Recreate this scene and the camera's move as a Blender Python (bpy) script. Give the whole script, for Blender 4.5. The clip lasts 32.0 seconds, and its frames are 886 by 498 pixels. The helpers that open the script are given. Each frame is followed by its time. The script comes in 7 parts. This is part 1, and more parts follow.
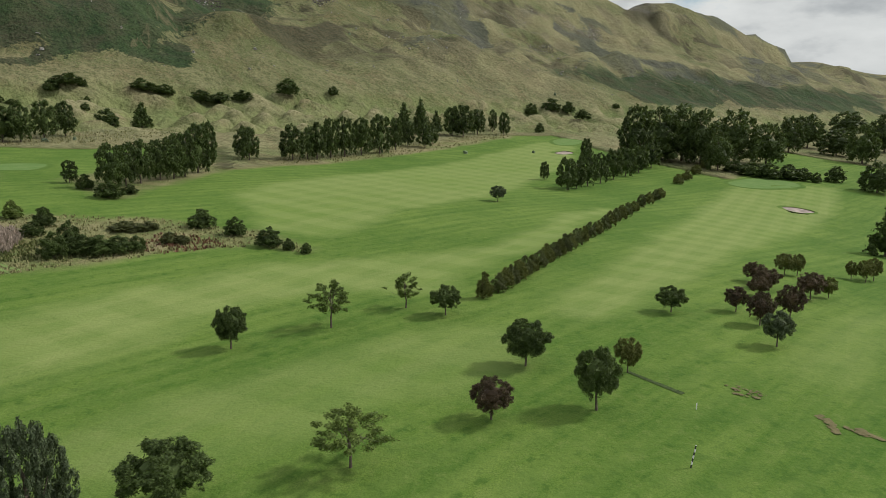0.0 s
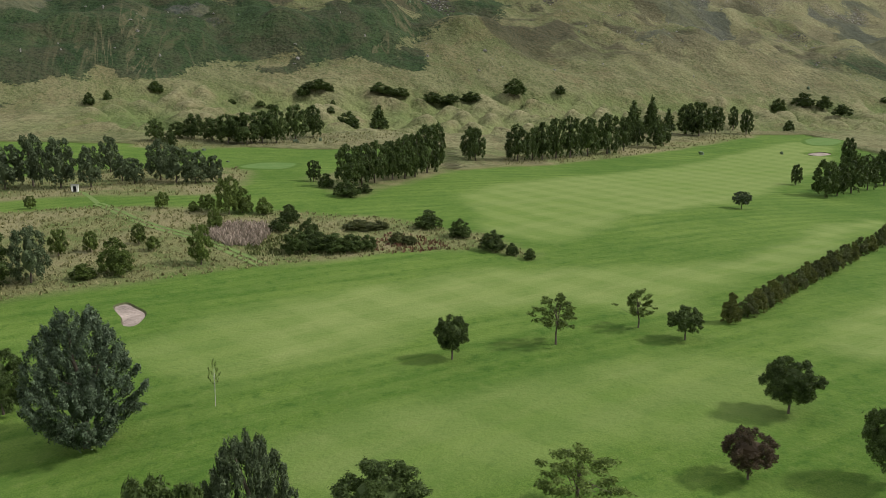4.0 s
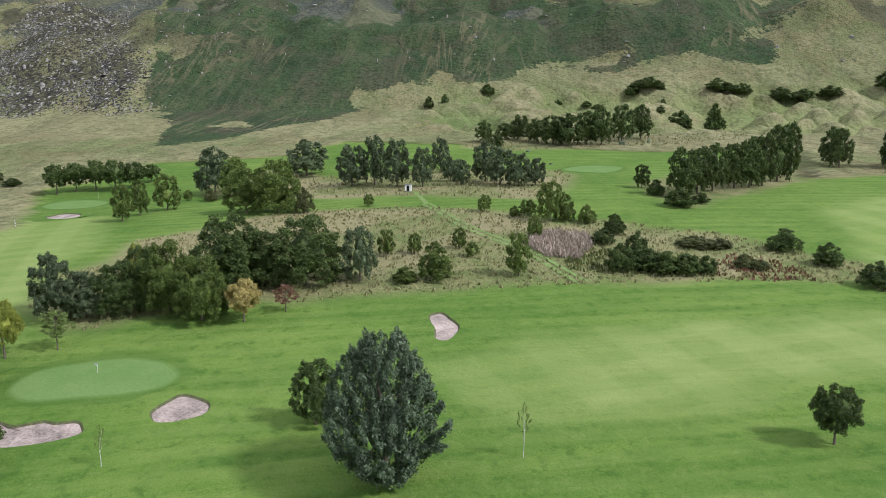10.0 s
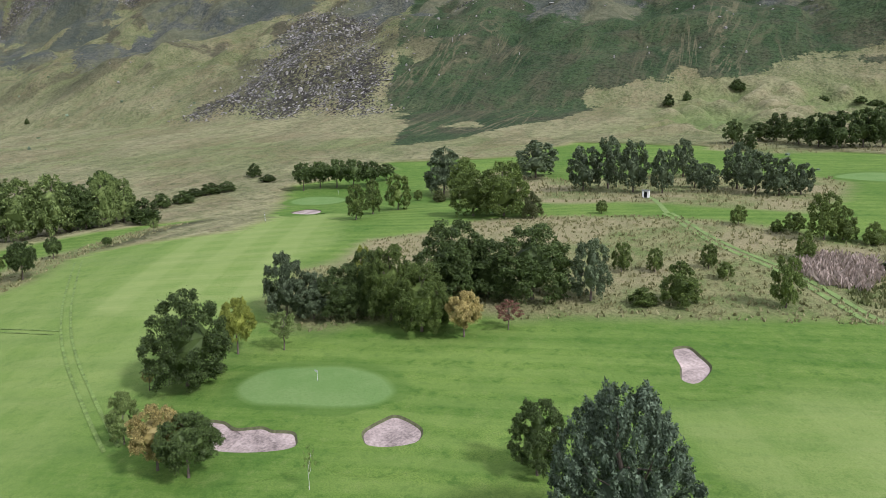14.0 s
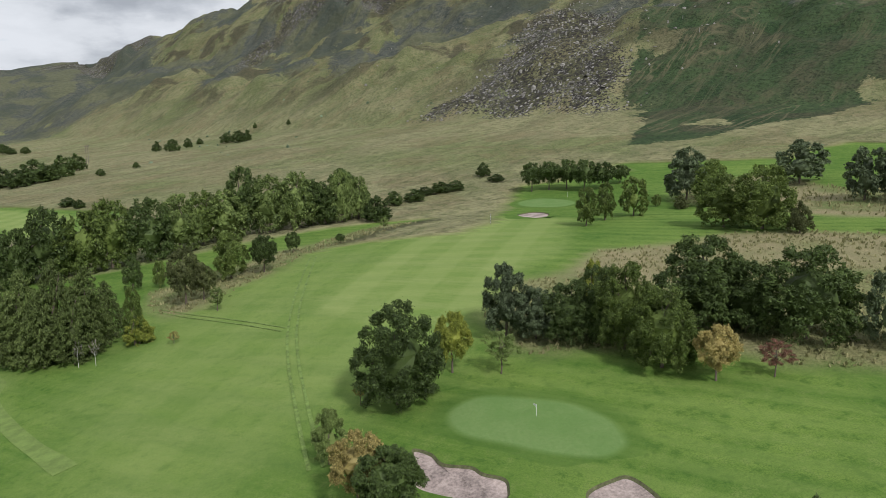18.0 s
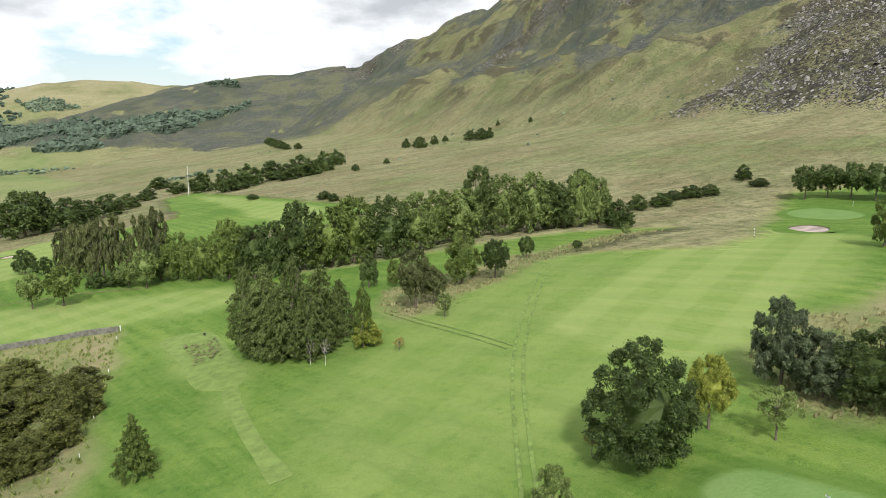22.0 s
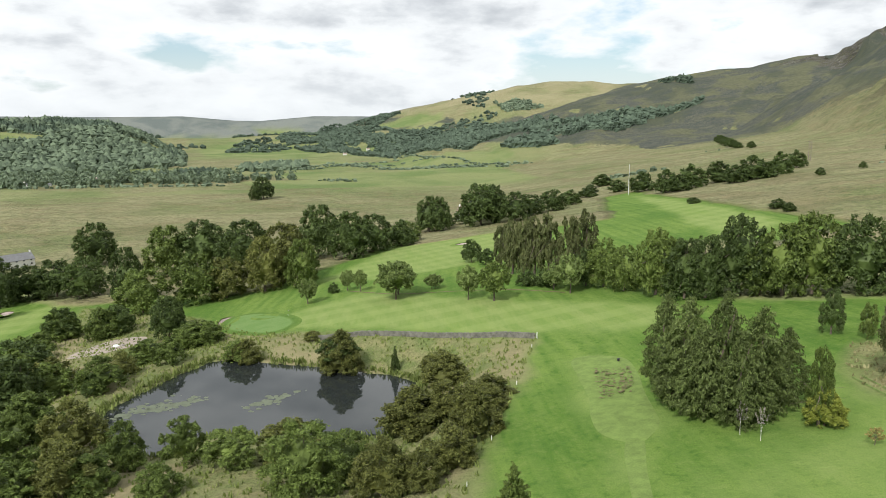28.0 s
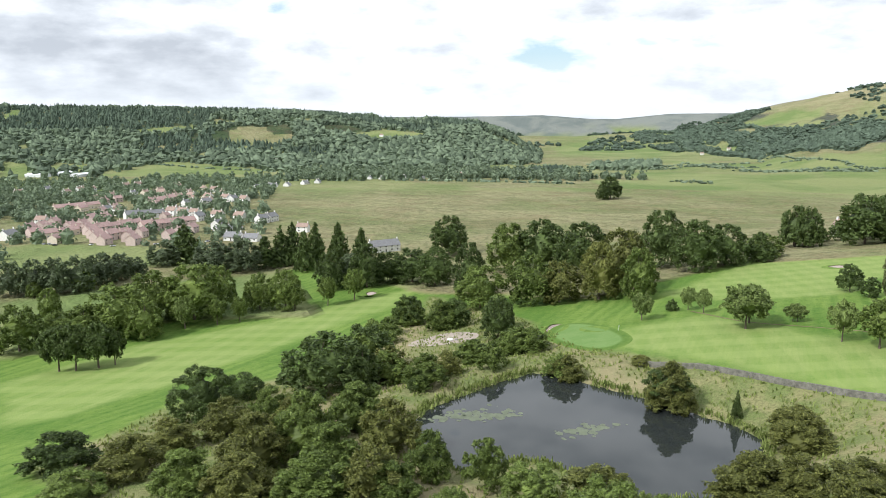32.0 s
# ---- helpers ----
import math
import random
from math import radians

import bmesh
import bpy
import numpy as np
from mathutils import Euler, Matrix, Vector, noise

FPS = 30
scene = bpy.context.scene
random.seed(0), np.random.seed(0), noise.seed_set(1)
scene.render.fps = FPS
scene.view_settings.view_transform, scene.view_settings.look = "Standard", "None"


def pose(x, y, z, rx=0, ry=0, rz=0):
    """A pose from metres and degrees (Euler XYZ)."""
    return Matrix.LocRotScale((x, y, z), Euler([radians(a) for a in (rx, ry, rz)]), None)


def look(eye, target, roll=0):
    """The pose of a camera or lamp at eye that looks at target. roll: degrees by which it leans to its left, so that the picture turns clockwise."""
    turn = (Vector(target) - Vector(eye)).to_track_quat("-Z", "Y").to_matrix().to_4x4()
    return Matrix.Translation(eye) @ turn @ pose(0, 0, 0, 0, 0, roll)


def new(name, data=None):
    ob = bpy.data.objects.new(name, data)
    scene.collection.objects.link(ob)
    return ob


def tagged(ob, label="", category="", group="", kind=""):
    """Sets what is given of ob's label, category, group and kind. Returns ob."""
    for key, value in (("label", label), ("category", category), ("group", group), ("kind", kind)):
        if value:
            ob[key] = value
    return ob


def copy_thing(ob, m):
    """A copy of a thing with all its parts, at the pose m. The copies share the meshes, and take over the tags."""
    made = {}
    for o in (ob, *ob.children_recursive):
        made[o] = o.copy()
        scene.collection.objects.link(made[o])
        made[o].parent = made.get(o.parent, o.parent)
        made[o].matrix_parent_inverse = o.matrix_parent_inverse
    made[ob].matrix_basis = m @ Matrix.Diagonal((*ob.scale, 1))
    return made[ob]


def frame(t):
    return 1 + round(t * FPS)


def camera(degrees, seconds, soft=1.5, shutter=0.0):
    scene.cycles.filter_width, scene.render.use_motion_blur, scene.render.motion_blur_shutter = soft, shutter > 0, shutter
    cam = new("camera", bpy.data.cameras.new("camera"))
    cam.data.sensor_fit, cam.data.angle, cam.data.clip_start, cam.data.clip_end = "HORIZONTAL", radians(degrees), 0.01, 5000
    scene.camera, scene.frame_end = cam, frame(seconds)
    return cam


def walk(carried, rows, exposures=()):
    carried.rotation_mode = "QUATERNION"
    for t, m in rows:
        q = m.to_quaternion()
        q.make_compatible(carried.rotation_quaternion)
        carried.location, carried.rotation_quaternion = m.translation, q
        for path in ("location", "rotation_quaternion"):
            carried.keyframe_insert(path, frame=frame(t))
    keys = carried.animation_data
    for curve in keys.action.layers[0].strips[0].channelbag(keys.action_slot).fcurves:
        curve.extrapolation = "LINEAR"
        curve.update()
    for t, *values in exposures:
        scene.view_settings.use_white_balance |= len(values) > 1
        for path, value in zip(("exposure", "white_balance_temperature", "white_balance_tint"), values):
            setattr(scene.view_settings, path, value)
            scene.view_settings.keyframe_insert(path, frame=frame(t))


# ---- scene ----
cam = camera(64.03, 32.0, soft=0.8)

# seconds, x, y, z, tilt, lean, heading
ROWS = [
    (0.0, -0.00, -0.00, 40.00, 80.909, 0.073, -0.000),
    (0.5, -0.35, 0.96, 40.07, 80.887, 0.093, 2.176),
    (1.0, -0.66, 1.90, 40.15, 80.878, 0.017, 4.383),
    (1.5, -0.96, 2.87, 40.23, 80.884, -0.038, 6.586),
    (2.0, -1.24, 3.86, 40.30, 80.889, -0.147, 8.813),
    (2.5, -1.58, 4.89, 40.36, 80.886, -0.180, 11.067),
    (3.0, -2.00, 6.02, 40.41, 80.874, -0.190, 13.297),
    (3.5, -2.52, 7.22, 40.44, 80.868, -0.202, 15.495),
    (5.5, -5.06, 12.32, 40.62, 80.915, -0.118, 24.415),
    (6.0, -5.84, 13.63, 40.67, 80.913, -0.152, 26.709),
    (6.5, -6.72, 14.95, 40.71, 80.924, -0.163, 29.001),
    (7.0, -7.64, 16.24, 40.73, 80.956, -0.143, 31.278),
    (7.5, -8.59, 17.56, 40.75, 80.963, -0.085, 32.637),
    (8.0, -9.70, 18.77, 40.78, 80.967, -0.113, 33.685),
    (8.5, -10.85, 19.96, 40.81, 80.974, -0.082, 35.966),
    (9.0, -12.06, 21.14, 40.85, 80.985, -0.101, 38.261),
    (9.5, -13.32, 22.32, 40.88, 80.991, -0.140, 40.593),
    (10.0, -14.63, 23.47, 40.89, 80.997, -0.137, 42.894),
    (10.5, -15.97, 24.58, 40.90, 81.005, -0.118, 45.191),
    (11.0, -17.39, 25.68, 40.92, 81.002, -0.090, 47.491),
    (11.5, -18.83, 26.70, 40.97, 81.009, -0.099, 49.780),
    (12.0, -20.35, 27.66, 41.04, 81.004, -0.087, 52.064),
    (12.5, -21.89, 28.59, 41.11, 80.998, -0.067, 54.371),
    (13.0, -23.45, 29.47, 41.18, 80.988, -0.031, 56.642),
    (13.5, -25.00, 30.31, 41.23, 80.984, -0.028, 58.916),
    (14.0, -26.59, 31.07, 41.28, 80.989, -0.010, 60.946),
    (14.5, -28.27, 31.78, 41.32, 80.991, 0.015, 63.175),
    (16.5, -35.37, 34.30, 41.34, 80.942, -0.042, 72.273),
    (17.0, -37.23, 34.88, 41.35, 80.912, -0.097, 74.594),
    (17.5, -39.09, 35.37, 41.39, 80.907, -0.130, 76.905),
    (18.0, -40.93, 35.76, 41.46, 80.893, -0.082, 79.207),
    (18.5, -42.78, 36.01, 41.54, 80.873, -0.053, 81.510),
    (19.0, -44.63, 36.19, 41.62, 80.847, -0.038, 83.836),
    (19.5, -46.50, 36.33, 41.70, 80.825, -0.071, 86.170),
    (20.0, -48.39, 36.41, 41.76, 80.796, -0.019, 88.535),
    (20.5, -50.33, 36.44, 41.83, 80.760, -0.022, 90.903),
    (21.0, -52.33, 36.42, 41.90, 80.730, -0.020, 93.306),
    (21.5, -54.34, 36.27, 41.96, 80.696, -0.058, 95.740),
    (22.0, -56.31, 36.06, 42.01, 80.680, -0.077, 98.295),
    (22.5, -58.23, 35.82, 42.05, 80.668, -0.096, 100.912),
    (23.0, -60.17, 35.52, 42.10, 80.655, -0.129, 103.571),
    (23.5, -62.17, 35.11, 42.16, 80.638, -0.192, 106.229),
    (24.0, -64.21, 34.53, 42.23, 80.632, -0.130, 108.873),
    (24.5, -66.26, 33.79, 42.31, 80.623, -0.137, 111.513),
    (26.5, -74.47, 30.35, 42.69, 80.523, -0.046, 122.583),
    (27.0, -76.37, 29.42, 42.82, 80.503, -0.082, 125.952),
    (27.5, -78.19, 28.42, 42.98, 80.483, -0.150, 129.463),
    (28.0, -80.00, 27.31, 43.18, 80.478, -0.139, 133.044),
    (28.5, -81.82, 26.02, 43.40, 80.476, -0.174, 136.970),
    (29.0, -83.59, 24.55, 43.62, 80.458, -0.185, 141.211),
    (29.5, -85.31, 22.91, 43.82, 80.441, -0.255, 145.856),
    (30.0, -87.00, 21.20, 43.99, 80.459, -0.217, 150.562),
    (30.5, -88.64, 19.46, 44.12, 80.469, -0.299, 155.227),
    (31.0, -90.20, 17.71, 44.21, 80.455, -0.248, 157.314),
    (31.5, -91.62, 15.89, 44.29, 80.416, -0.168, 159.016),
    (32.0, -92.95, 14.01, 44.35, 80.393, -0.201, 160.838),
]


def drone(x, y, z, tilt, lean, heading):
    return pose(x, y, z, 0, 0, heading) @ pose(0, 0, 0, tilt) @ pose(0, 0, 0, 0, 0, lean)


walk(cam, [(r[0], drone(*r[1:])) for r in ROWS],
     exposures=[(0, -0.22, 6450, 6), (7, -0.12, 6350, 5), (9, 0.14, 5950, 9), (11, 0.42, 5750, 13), (13, 0.54, 5650, 16), (14, 0.30, 5750, 16), (17, -0.08, 6100, 11), (19, -0.02, 6050, 10),
                (21, 0.42, 6350, 10), (24, 0.50, 6250, 6), (28, 0.36, 6300, 8), (32, 0.58, 6050, 9)])

# ---- sky and sun ----
SUN_EL, SUN_AZ = radians(42), radians(-75)      # bearing is measured anticlockwise from +y
sun_way = Vector((-math.sin(SUN_AZ) * math.cos(SUN_EL), math.cos(SUN_AZ) * math.cos(SUN_EL), math.sin(SUN_EL)))
world = bpy.data.worlds.new("world")
scene.world = world
world.use_nodes = True


class Net:
    """Short hand for node trees."""

    def __init__(self, tree):
        self.t = tree
        tree.nodes.clear()

    def n(self, kind, ins=None, **props):
        node = self.t.nodes.new("ShaderNode" + kind)
        for k, v in props.items():
            setattr(node, k, v)
        for k, v in (ins or {}).items():
            self.put(node.inputs[k], v)
        return node

    def put(self, socket, v):
        if hasattr(v, "is_output") or hasattr(v, "links"):
            self.t.links.new(v, socket)
        else:
            socket.default_value = v

    def math(self, op, a, b=0.0, c=0.0, clamp=False):
        node = self.n("Math", {0: a, 1: b, 2: c}, operation=op)
        node.use_clamp = clamp
        return node.outputs[0]

    def mix(self, fac, a, b, blend="MIX"):
        node = self.n("Mix", data_type="RGBA", blend_type=blend)
        for s, v in ((0, fac), (6, a), (7, b)):
            if isinstance(v, tuple) and len(v) == 3:
                v = (*v, 1)
            self.put(node.inputs[s], v)
        return node.outputs[2]

    def noise(self, vec, scale, detail=4.0, rough=0.55, dist=0.0):
        node = self.n("TexNoise", {"Scale": scale, "Detail": detail, "Roughness": rough, "Distortion": dist})
        if vec is not None:
            self.put(node.inputs["Vector"], vec)
        return node.outputs[0]

    def ramp(self, fac, *stops):
        node = self.n("ValToRGB", {0: fac})
        els = node.color_ramp.elements
        while len(els) < len(stops):
            els.new(0.5)
        for e, (p, col) in zip(els, stops):
            e.position = p
            e.color = (*col, 1) if isinstance(col, tuple) else (col, col, col, 1)
        return node.outputs[0]

    def map01(self, v, a, b, c=0.0, d=1.0):
        return self.n("MapRange", {0: v, 1: a, 2: b, 3: c, 4: d}).outputs[0]


w = Net(world.node_tree)
sky = w.n("TexSky", sky_type="NISHITA", sun_disc=False, sun_elevation=SUN_EL, sun_rotation=-SUN_AZ, air_density=1.2, dust_density=1.5)
gen = w.n("TexCoord").outputs["Generated"]
sep = w.n("SeparateXYZ", {0: gen}).outputs
# broken cumulus, flattened towards the horizon
tall = w.n("CombineXYZ", {0: sep[0], 1: sep[1], 2: w.math("MULTIPLY", sep[2], 2.6)}).outputs[0]
mass = w.noise(tall, 3.2, 8, 0.52, 0.1)
heap = w.noise(tall, 7.5, 8, 0.55, 0.0)
cover = w.map01(w.math("ADD", w.math("MULTIPLY", mass, 0.75), w.math("MULTIPLY", heap, 0.25)), 0.375, 0.43)
shade = w.ramp(w.math("ADD", w.math("MULTIPLY", mass, 0.55), w.math("MULTIPLY", heap, 0.45)), (0.43, (1.06, 1.06, 1.06)), (0.50, (0.95, 0.955, 0.96)), (0.55, (0.74, 0.755, 0.775)), (0.61, (0.55, 0.57, 0.60)))
# an overcast sky is dimmer low down than overhead
lofty = w.map01(sep[2], 0.05, 0.55, 1.0, 1.06)
veil = w.map01(sep[2], 0.10, 0.0)
cloud = w.mix(w.math("MULTIPLY", veil, 0.55), shade, (0.86, 0.88, 0.89))
blue = w.n("VectorMath", {0: sky.outputs[0], 3: 0.13}, operation="SCALE").outputs[0]
blue2 = w.mix(0.35, blue, (0.66, 0.84, 0.98))
skycol = w.mix(w.math("MAXIMUM", cover, w.math("MULTIPLY", veil, 0.7)), blue2, cloud)
bg = w.n("Background", {0: skycol, 1: w.math("MULTIPLY", lofty, 0.78)})
w.t.links.new(bg.outputs[0], w.n("OutputWorld").inputs[0])

lamp = bpy.data.lights.new("sun", "SUN")
lamp.energy, lamp.angle, lamp.color = 2.9, radians(7), (1.0, 0.95, 0.87)
sun = new("sun", lamp)
sun.matrix_world = look(sun_way * 300, (0, 0, 0))

# ---- the lie of the land ----
# d runs uphill towards the escarpment, s runs along its foot, both in metres
def ds_of(x, y):
    return -0.6 * x + 0.8 * y, -0.8 * x - 0.6 * y


def smooth(v):
    v = np.clip(v, 0.0, 1.0)
    return v * v * (3 - 2 * v)


def lattice(ix, iy, seed):
    h = (ix * 374761393 + iy * 668265263 + seed * 144269) & 0xFFFFFFFF
    h = ((h ^ (h >> 13)) * 1274126177) & 0xFFFFFFFF
    return ((h ^ (h >> 16)) & 0xFFFF) / 65535.0


def bumps(x, y, size, seed=0):
    """Smooth value noise, 0 to 1."""
    u, v = np.asarray(x, float) / size, np.asarray(y, float) / size
    iu, iv = np.floor(u).astype(np.int64), np.floor(v).astype(np.int64)
    fu, fv = smooth(u - iu), smooth(v - iv)
    a = lattice(iu, iv, seed) * (1 - fu) + lattice(iu + 1, iv, seed) * fu
    b = lattice(iu, iv + 1, seed) * (1 - fu) + lattice(iu + 1, iv + 1, seed) * fu
    return a * (1 - fv) + b * fv


def rough(x, y, size, octaves=4, seed=0):
    total, amp, norm = 0.0, 1.0, 0.0
    for k in range(octaves):
        total = total + amp * bumps(x + 17.3 * k, y - 9.1 * k, size / 2 ** k, seed + k)
        norm += amp
        amp *= 0.5
    return total / norm


KNOLLS = [(-320, 125, -5.1), (-245, -175, 1.7), (-245, 50, 1.9), (-245, 125, 2.1), (-245, 200, -3.0), (-170, -250, -2.0), (-170, -175, 0.8),
          (-170, -100, -2.0), (-170, -25, -2.1), (-170, 50, 2.2), (-170, 200, 2.8), (-95, 50, -2.4), (-20, 50, 2.6), (-20, 125, -2.4),
          (-20, 200, -2.0), (55, 50, 2.1), (55, 125, 1.8)]


def bearing(x, y):
    az = np.degrees(np.arctan2(-(x + 60), y - 30))
    return np.where(az < -120, az + 360, az), np.hypot(x + 60, y - 30)


def ridge(az, r, bearings, angles, foot, top, floor=-46.0):
    """A far hill: its skyline as angles above the level at the given bearings, rising from foot to top metres away."""
    peak = 42 + top * np.tan(np.radians(np.interp(az, bearings, angles)))
    return floor + (peak - floor) * smooth((r - foot) / (top - foot))


def crest_of(s):
    return np.interp(s, [-4200, -2750, -2150, -1400, 0, 1600, 2000, 2600, 4000], [60, 175, 232, 325, 390, 398, 338, 262, 90])


def mound_band(d, s):
    return smooth((d - 445) / 25) * smooth((585 - d) / 30) * smooth((85 - s) / 50)


def mounds(x, y):
    """Round-topped spoil heaps with narrow hollows between them, 0 to 1."""
    big = np.sqrt(np.abs(2 * bumps(x, y, 19, 5) - 1))
    small = np.sqrt(np.abs(2 * bumps(x, y, 10, 6) - 1))
    return 0.6 * big + 0.4 * small


def land(x, y):
    """Height of the ground."""
    x, y = np.asarray(x, float), np.asarray(y, float)
    d, s = ds_of(x, y)
    D, S = d / 100, s / 100
    near = (-5.773 + 10.806 * D - 7.778 * S - 0.253 * D * D + 1.828 * D * S - 0.006 * S * S + 0.048 * D ** 3 + 0.069 * D * D * S
            - 0.383 * D * S * S + 0.193 * S ** 3)
    for kx, ky, kz in KNOLLS:
        near = near + kz * np.exp(-((x - kx) ** 2 + (y - ky) ** 2) / 6050)
    slope = np.interp(d, [-320, -220, -100, 0, 100, 200, 350, 470, 570], [-48, -46, -36, -24, -8, 8, 29, 46, 66])
    slope = slope - np.clip((s - 250) * 0.03, 0, 22) * smooth((d + 250) / 250)
    w = np.exp(-(((d - 120) / 300) ** 4 + ((s - 110) / 360) ** 4))
    z = near * w + slope * (1 - w)
    # hummocks of the old workings, and the moor
    z = z + mound_band(d, s) * (21.0 * mounds(x, y) - 13.5)
    z = z + smooth((d - 250) / 150) * smooth((s - 250) / 150) * 5 * (rough(x, y, 120, 3, 3) - 0.5)
    # the escarpment
    t = np.clip((d - 545) / 560, 0, 1)
    rise = 0.72 * t + 0.28 * smooth(t) + 0.05 * np.sin(t * 9.0) * smooth(t * 4) * smooth((1 - t) * 4)
    z = z + (crest_of(s) - 66) * rise
    up = smooth((d - 540) / 160)
    spur = np.abs(rough(x, y, 210, 4, 21) - 0.5) * 2
    z = z + up * (40 * (spur - 0.3) + 20 * (rough(x, y, 70, 3, 33) - 0.5) + 11 * (rough(x, y, 24, 2, 37) - 0.5))
    z = z + up * smooth((960 - d) / 120) * (22 * (np.abs(rough(x, y, 95, 3, 43) - 0.5) * 2 - 0.25) + 10 * (rough(x, y, 30, 2, 44) - 0.5))
    z = z + smooth((d - 880) / 40) * smooth((1100 - d) / 60) * 30 * smooth((rough(x, y, 240, 3, 25) - 0.5) / 0.06)
    # far hills round the valley
    az, r = bearing(x, y)
    wave = 9 * (rough(x, y, 420, 4, 61) - 0.5) * smooth((r - 1500) / 800)
    valley = (d < 900) & (az > 95)
    fold = 26 * (np.abs(rough(x, y, 230, 3, 63) - 0.5) * 2 - 0.2) * smooth((r - 1250) / 400)
    side = fold + ridge(az, r, [96, 105, 110, 119, 124, 130, 136], [5.2, 5.1, 4.35, 3.1, 1.6, -0.3, -1.5], 1250, 2500)
    z = np.where(valley & (az < 136), np.maximum(z, side + wave * 3), z)
    lit = 0.8 * fold + ridge(az, r, [104, 112, 121.5, 127, 129, 133.5, 138, 142], [2.0, 2.9, 3.6, 3.42, 2.95, 2.1, 1.05, -0.3], 2500, 4100)
    z = np.where(valley & (az < 142), np.maximum(z, lit + wave * 2), z)
    rim = ridge(az, r, [126, 137, 143, 147, 149, 152.6, 158, 200], [1.0, 1.1, 1.12, 0.75, 0.77, 1.08, 1.0, 1.0], 4000, 4600)
    low = ridge(az, r, [126, 134, 139, 145, 150, 160], [-0.6, -0.35, -0.55, -0.3, -0.6, -0.5], 3000, 3700) + wave * 1.5
    z = np.where((az > 124) & (r < 4000), np.maximum(z, low), z)
    z = np.where((az > 124), np.maximum(z, rim), z)
    wood = ridge(az, r, [151.5, 153.5, 155.6, 157.4, 161, 167, 171, 180, 192, 230], [-2.1, -1.5, -0.2, 0.38, 0.7, 0.95, 1.25, 1.4, 1.5, 1.0], 1650, 2650)
    z = np.where((az > 150), np.maximum(z, wood + wave * 1.2), z)
    east = ridge(az, r, [-44, -36, -31.3, -28, -25, -20], [2.0, 3.6, 4.1, 5.05, 5.1, 4.0], 2600, 4300)
    z = np.where((az < -18) & (az > -60), np.maximum(z, east), z)
    return z

# ---- outlines on the ground: x, y ----
COURSE = [(290, 465), (353, 568), (302, 642), (175, 434), (157, 464), (134, 488), (94, 608), (53, 579), (-31, 463), (-64, 361), (-95, 310), (-124, 400), (-179, 342), (-269, 307), (-328, 278), (-313, 237), (-367, 182), (-343, 179), (-358, 133), (-249, 83), (-263, 48), (-253, 33), (-302, 82), (-310, 47), (-295, 3), (-286, -33), (-285, -48), (-384, -107), (-380, -65), (-426, -48), (-461, -94), (-542, -176), (-644, -270), (-612, -285), (-460, -190), (-448, -203), (-428, -248), (-383, -284), (-392, -307), (-304, -274), (-261, -261), (-231, -315), (-207, -336), (-195, -386), (-166, -457), (-143, -446), (-144, -317), (-85, -347), (-15, -299), (2, -378), (60, -300), (120, -200), (150, 0), (170, 150)]
UNMOWN = {
    "bank": [(-147, 69), (-142, 87), (-137, 98), (-127, 103), (-116, 117), (-102, 131), (-88, 146), (-74, 159), (-60, 172), (-48, 179), (-33, 174), (-34, 178), (-49, 195), (-65, 197), (-81, 200), (-112, 192), (-119, 181), (-136, 183), (-162, 176), (-190, 154), (-200, 137), (-195, 127), (-199, 104), (-184, 92), (-184, 80), (-168, 66)],
    "copse": [(-261, 160), (-204, 172), (-182, 187), (-140, 202), (-145, 227), (-171, 266), (-200, 251), (-229, 240), (-246, 211), (-293, 211), (-291, 174)],
    "woodstrip": [(-135, 250), (-102, 221), (-99, 251), (-95, 310), (-78, 347), (-52, 376), (-56, 415), (-89, 376), (-113, 362), (-126, 408)],
    "planting": [(-80, 342), (-50, 386), (-9, 460), (51, 560), (55, 605), (-10, 509), (-58, 446), (-88, 394)],
    "rise": [(-255, 299), (-229, 303), (-210, 326), (-183, 366), (-159, 422), (-171, 456), (-202, 403), (-229, 356), (-262, 336), (-270, 314)],
    "pondside": [(-155, -38), (-233, -81), (-229, -109), (-219, -137), (-207, -183), (-213, -208), (-218, -250), (-210, -281), (-206, -329), (-167, -259), (-156, -254), (-143, -216), (-101, -202), (-82, -194), (-56, -153), (-90, -60), (-120, -25)],
    "ditch": [(-225, -5), (-213, 2), (-216, 11), (-224, 15), (-239, 27), (-255, 34), (-279, 61), (-295, 75), (-297, 63), (-269, 34), (-267, 24), (-255, 8), (-244, -8)],
}
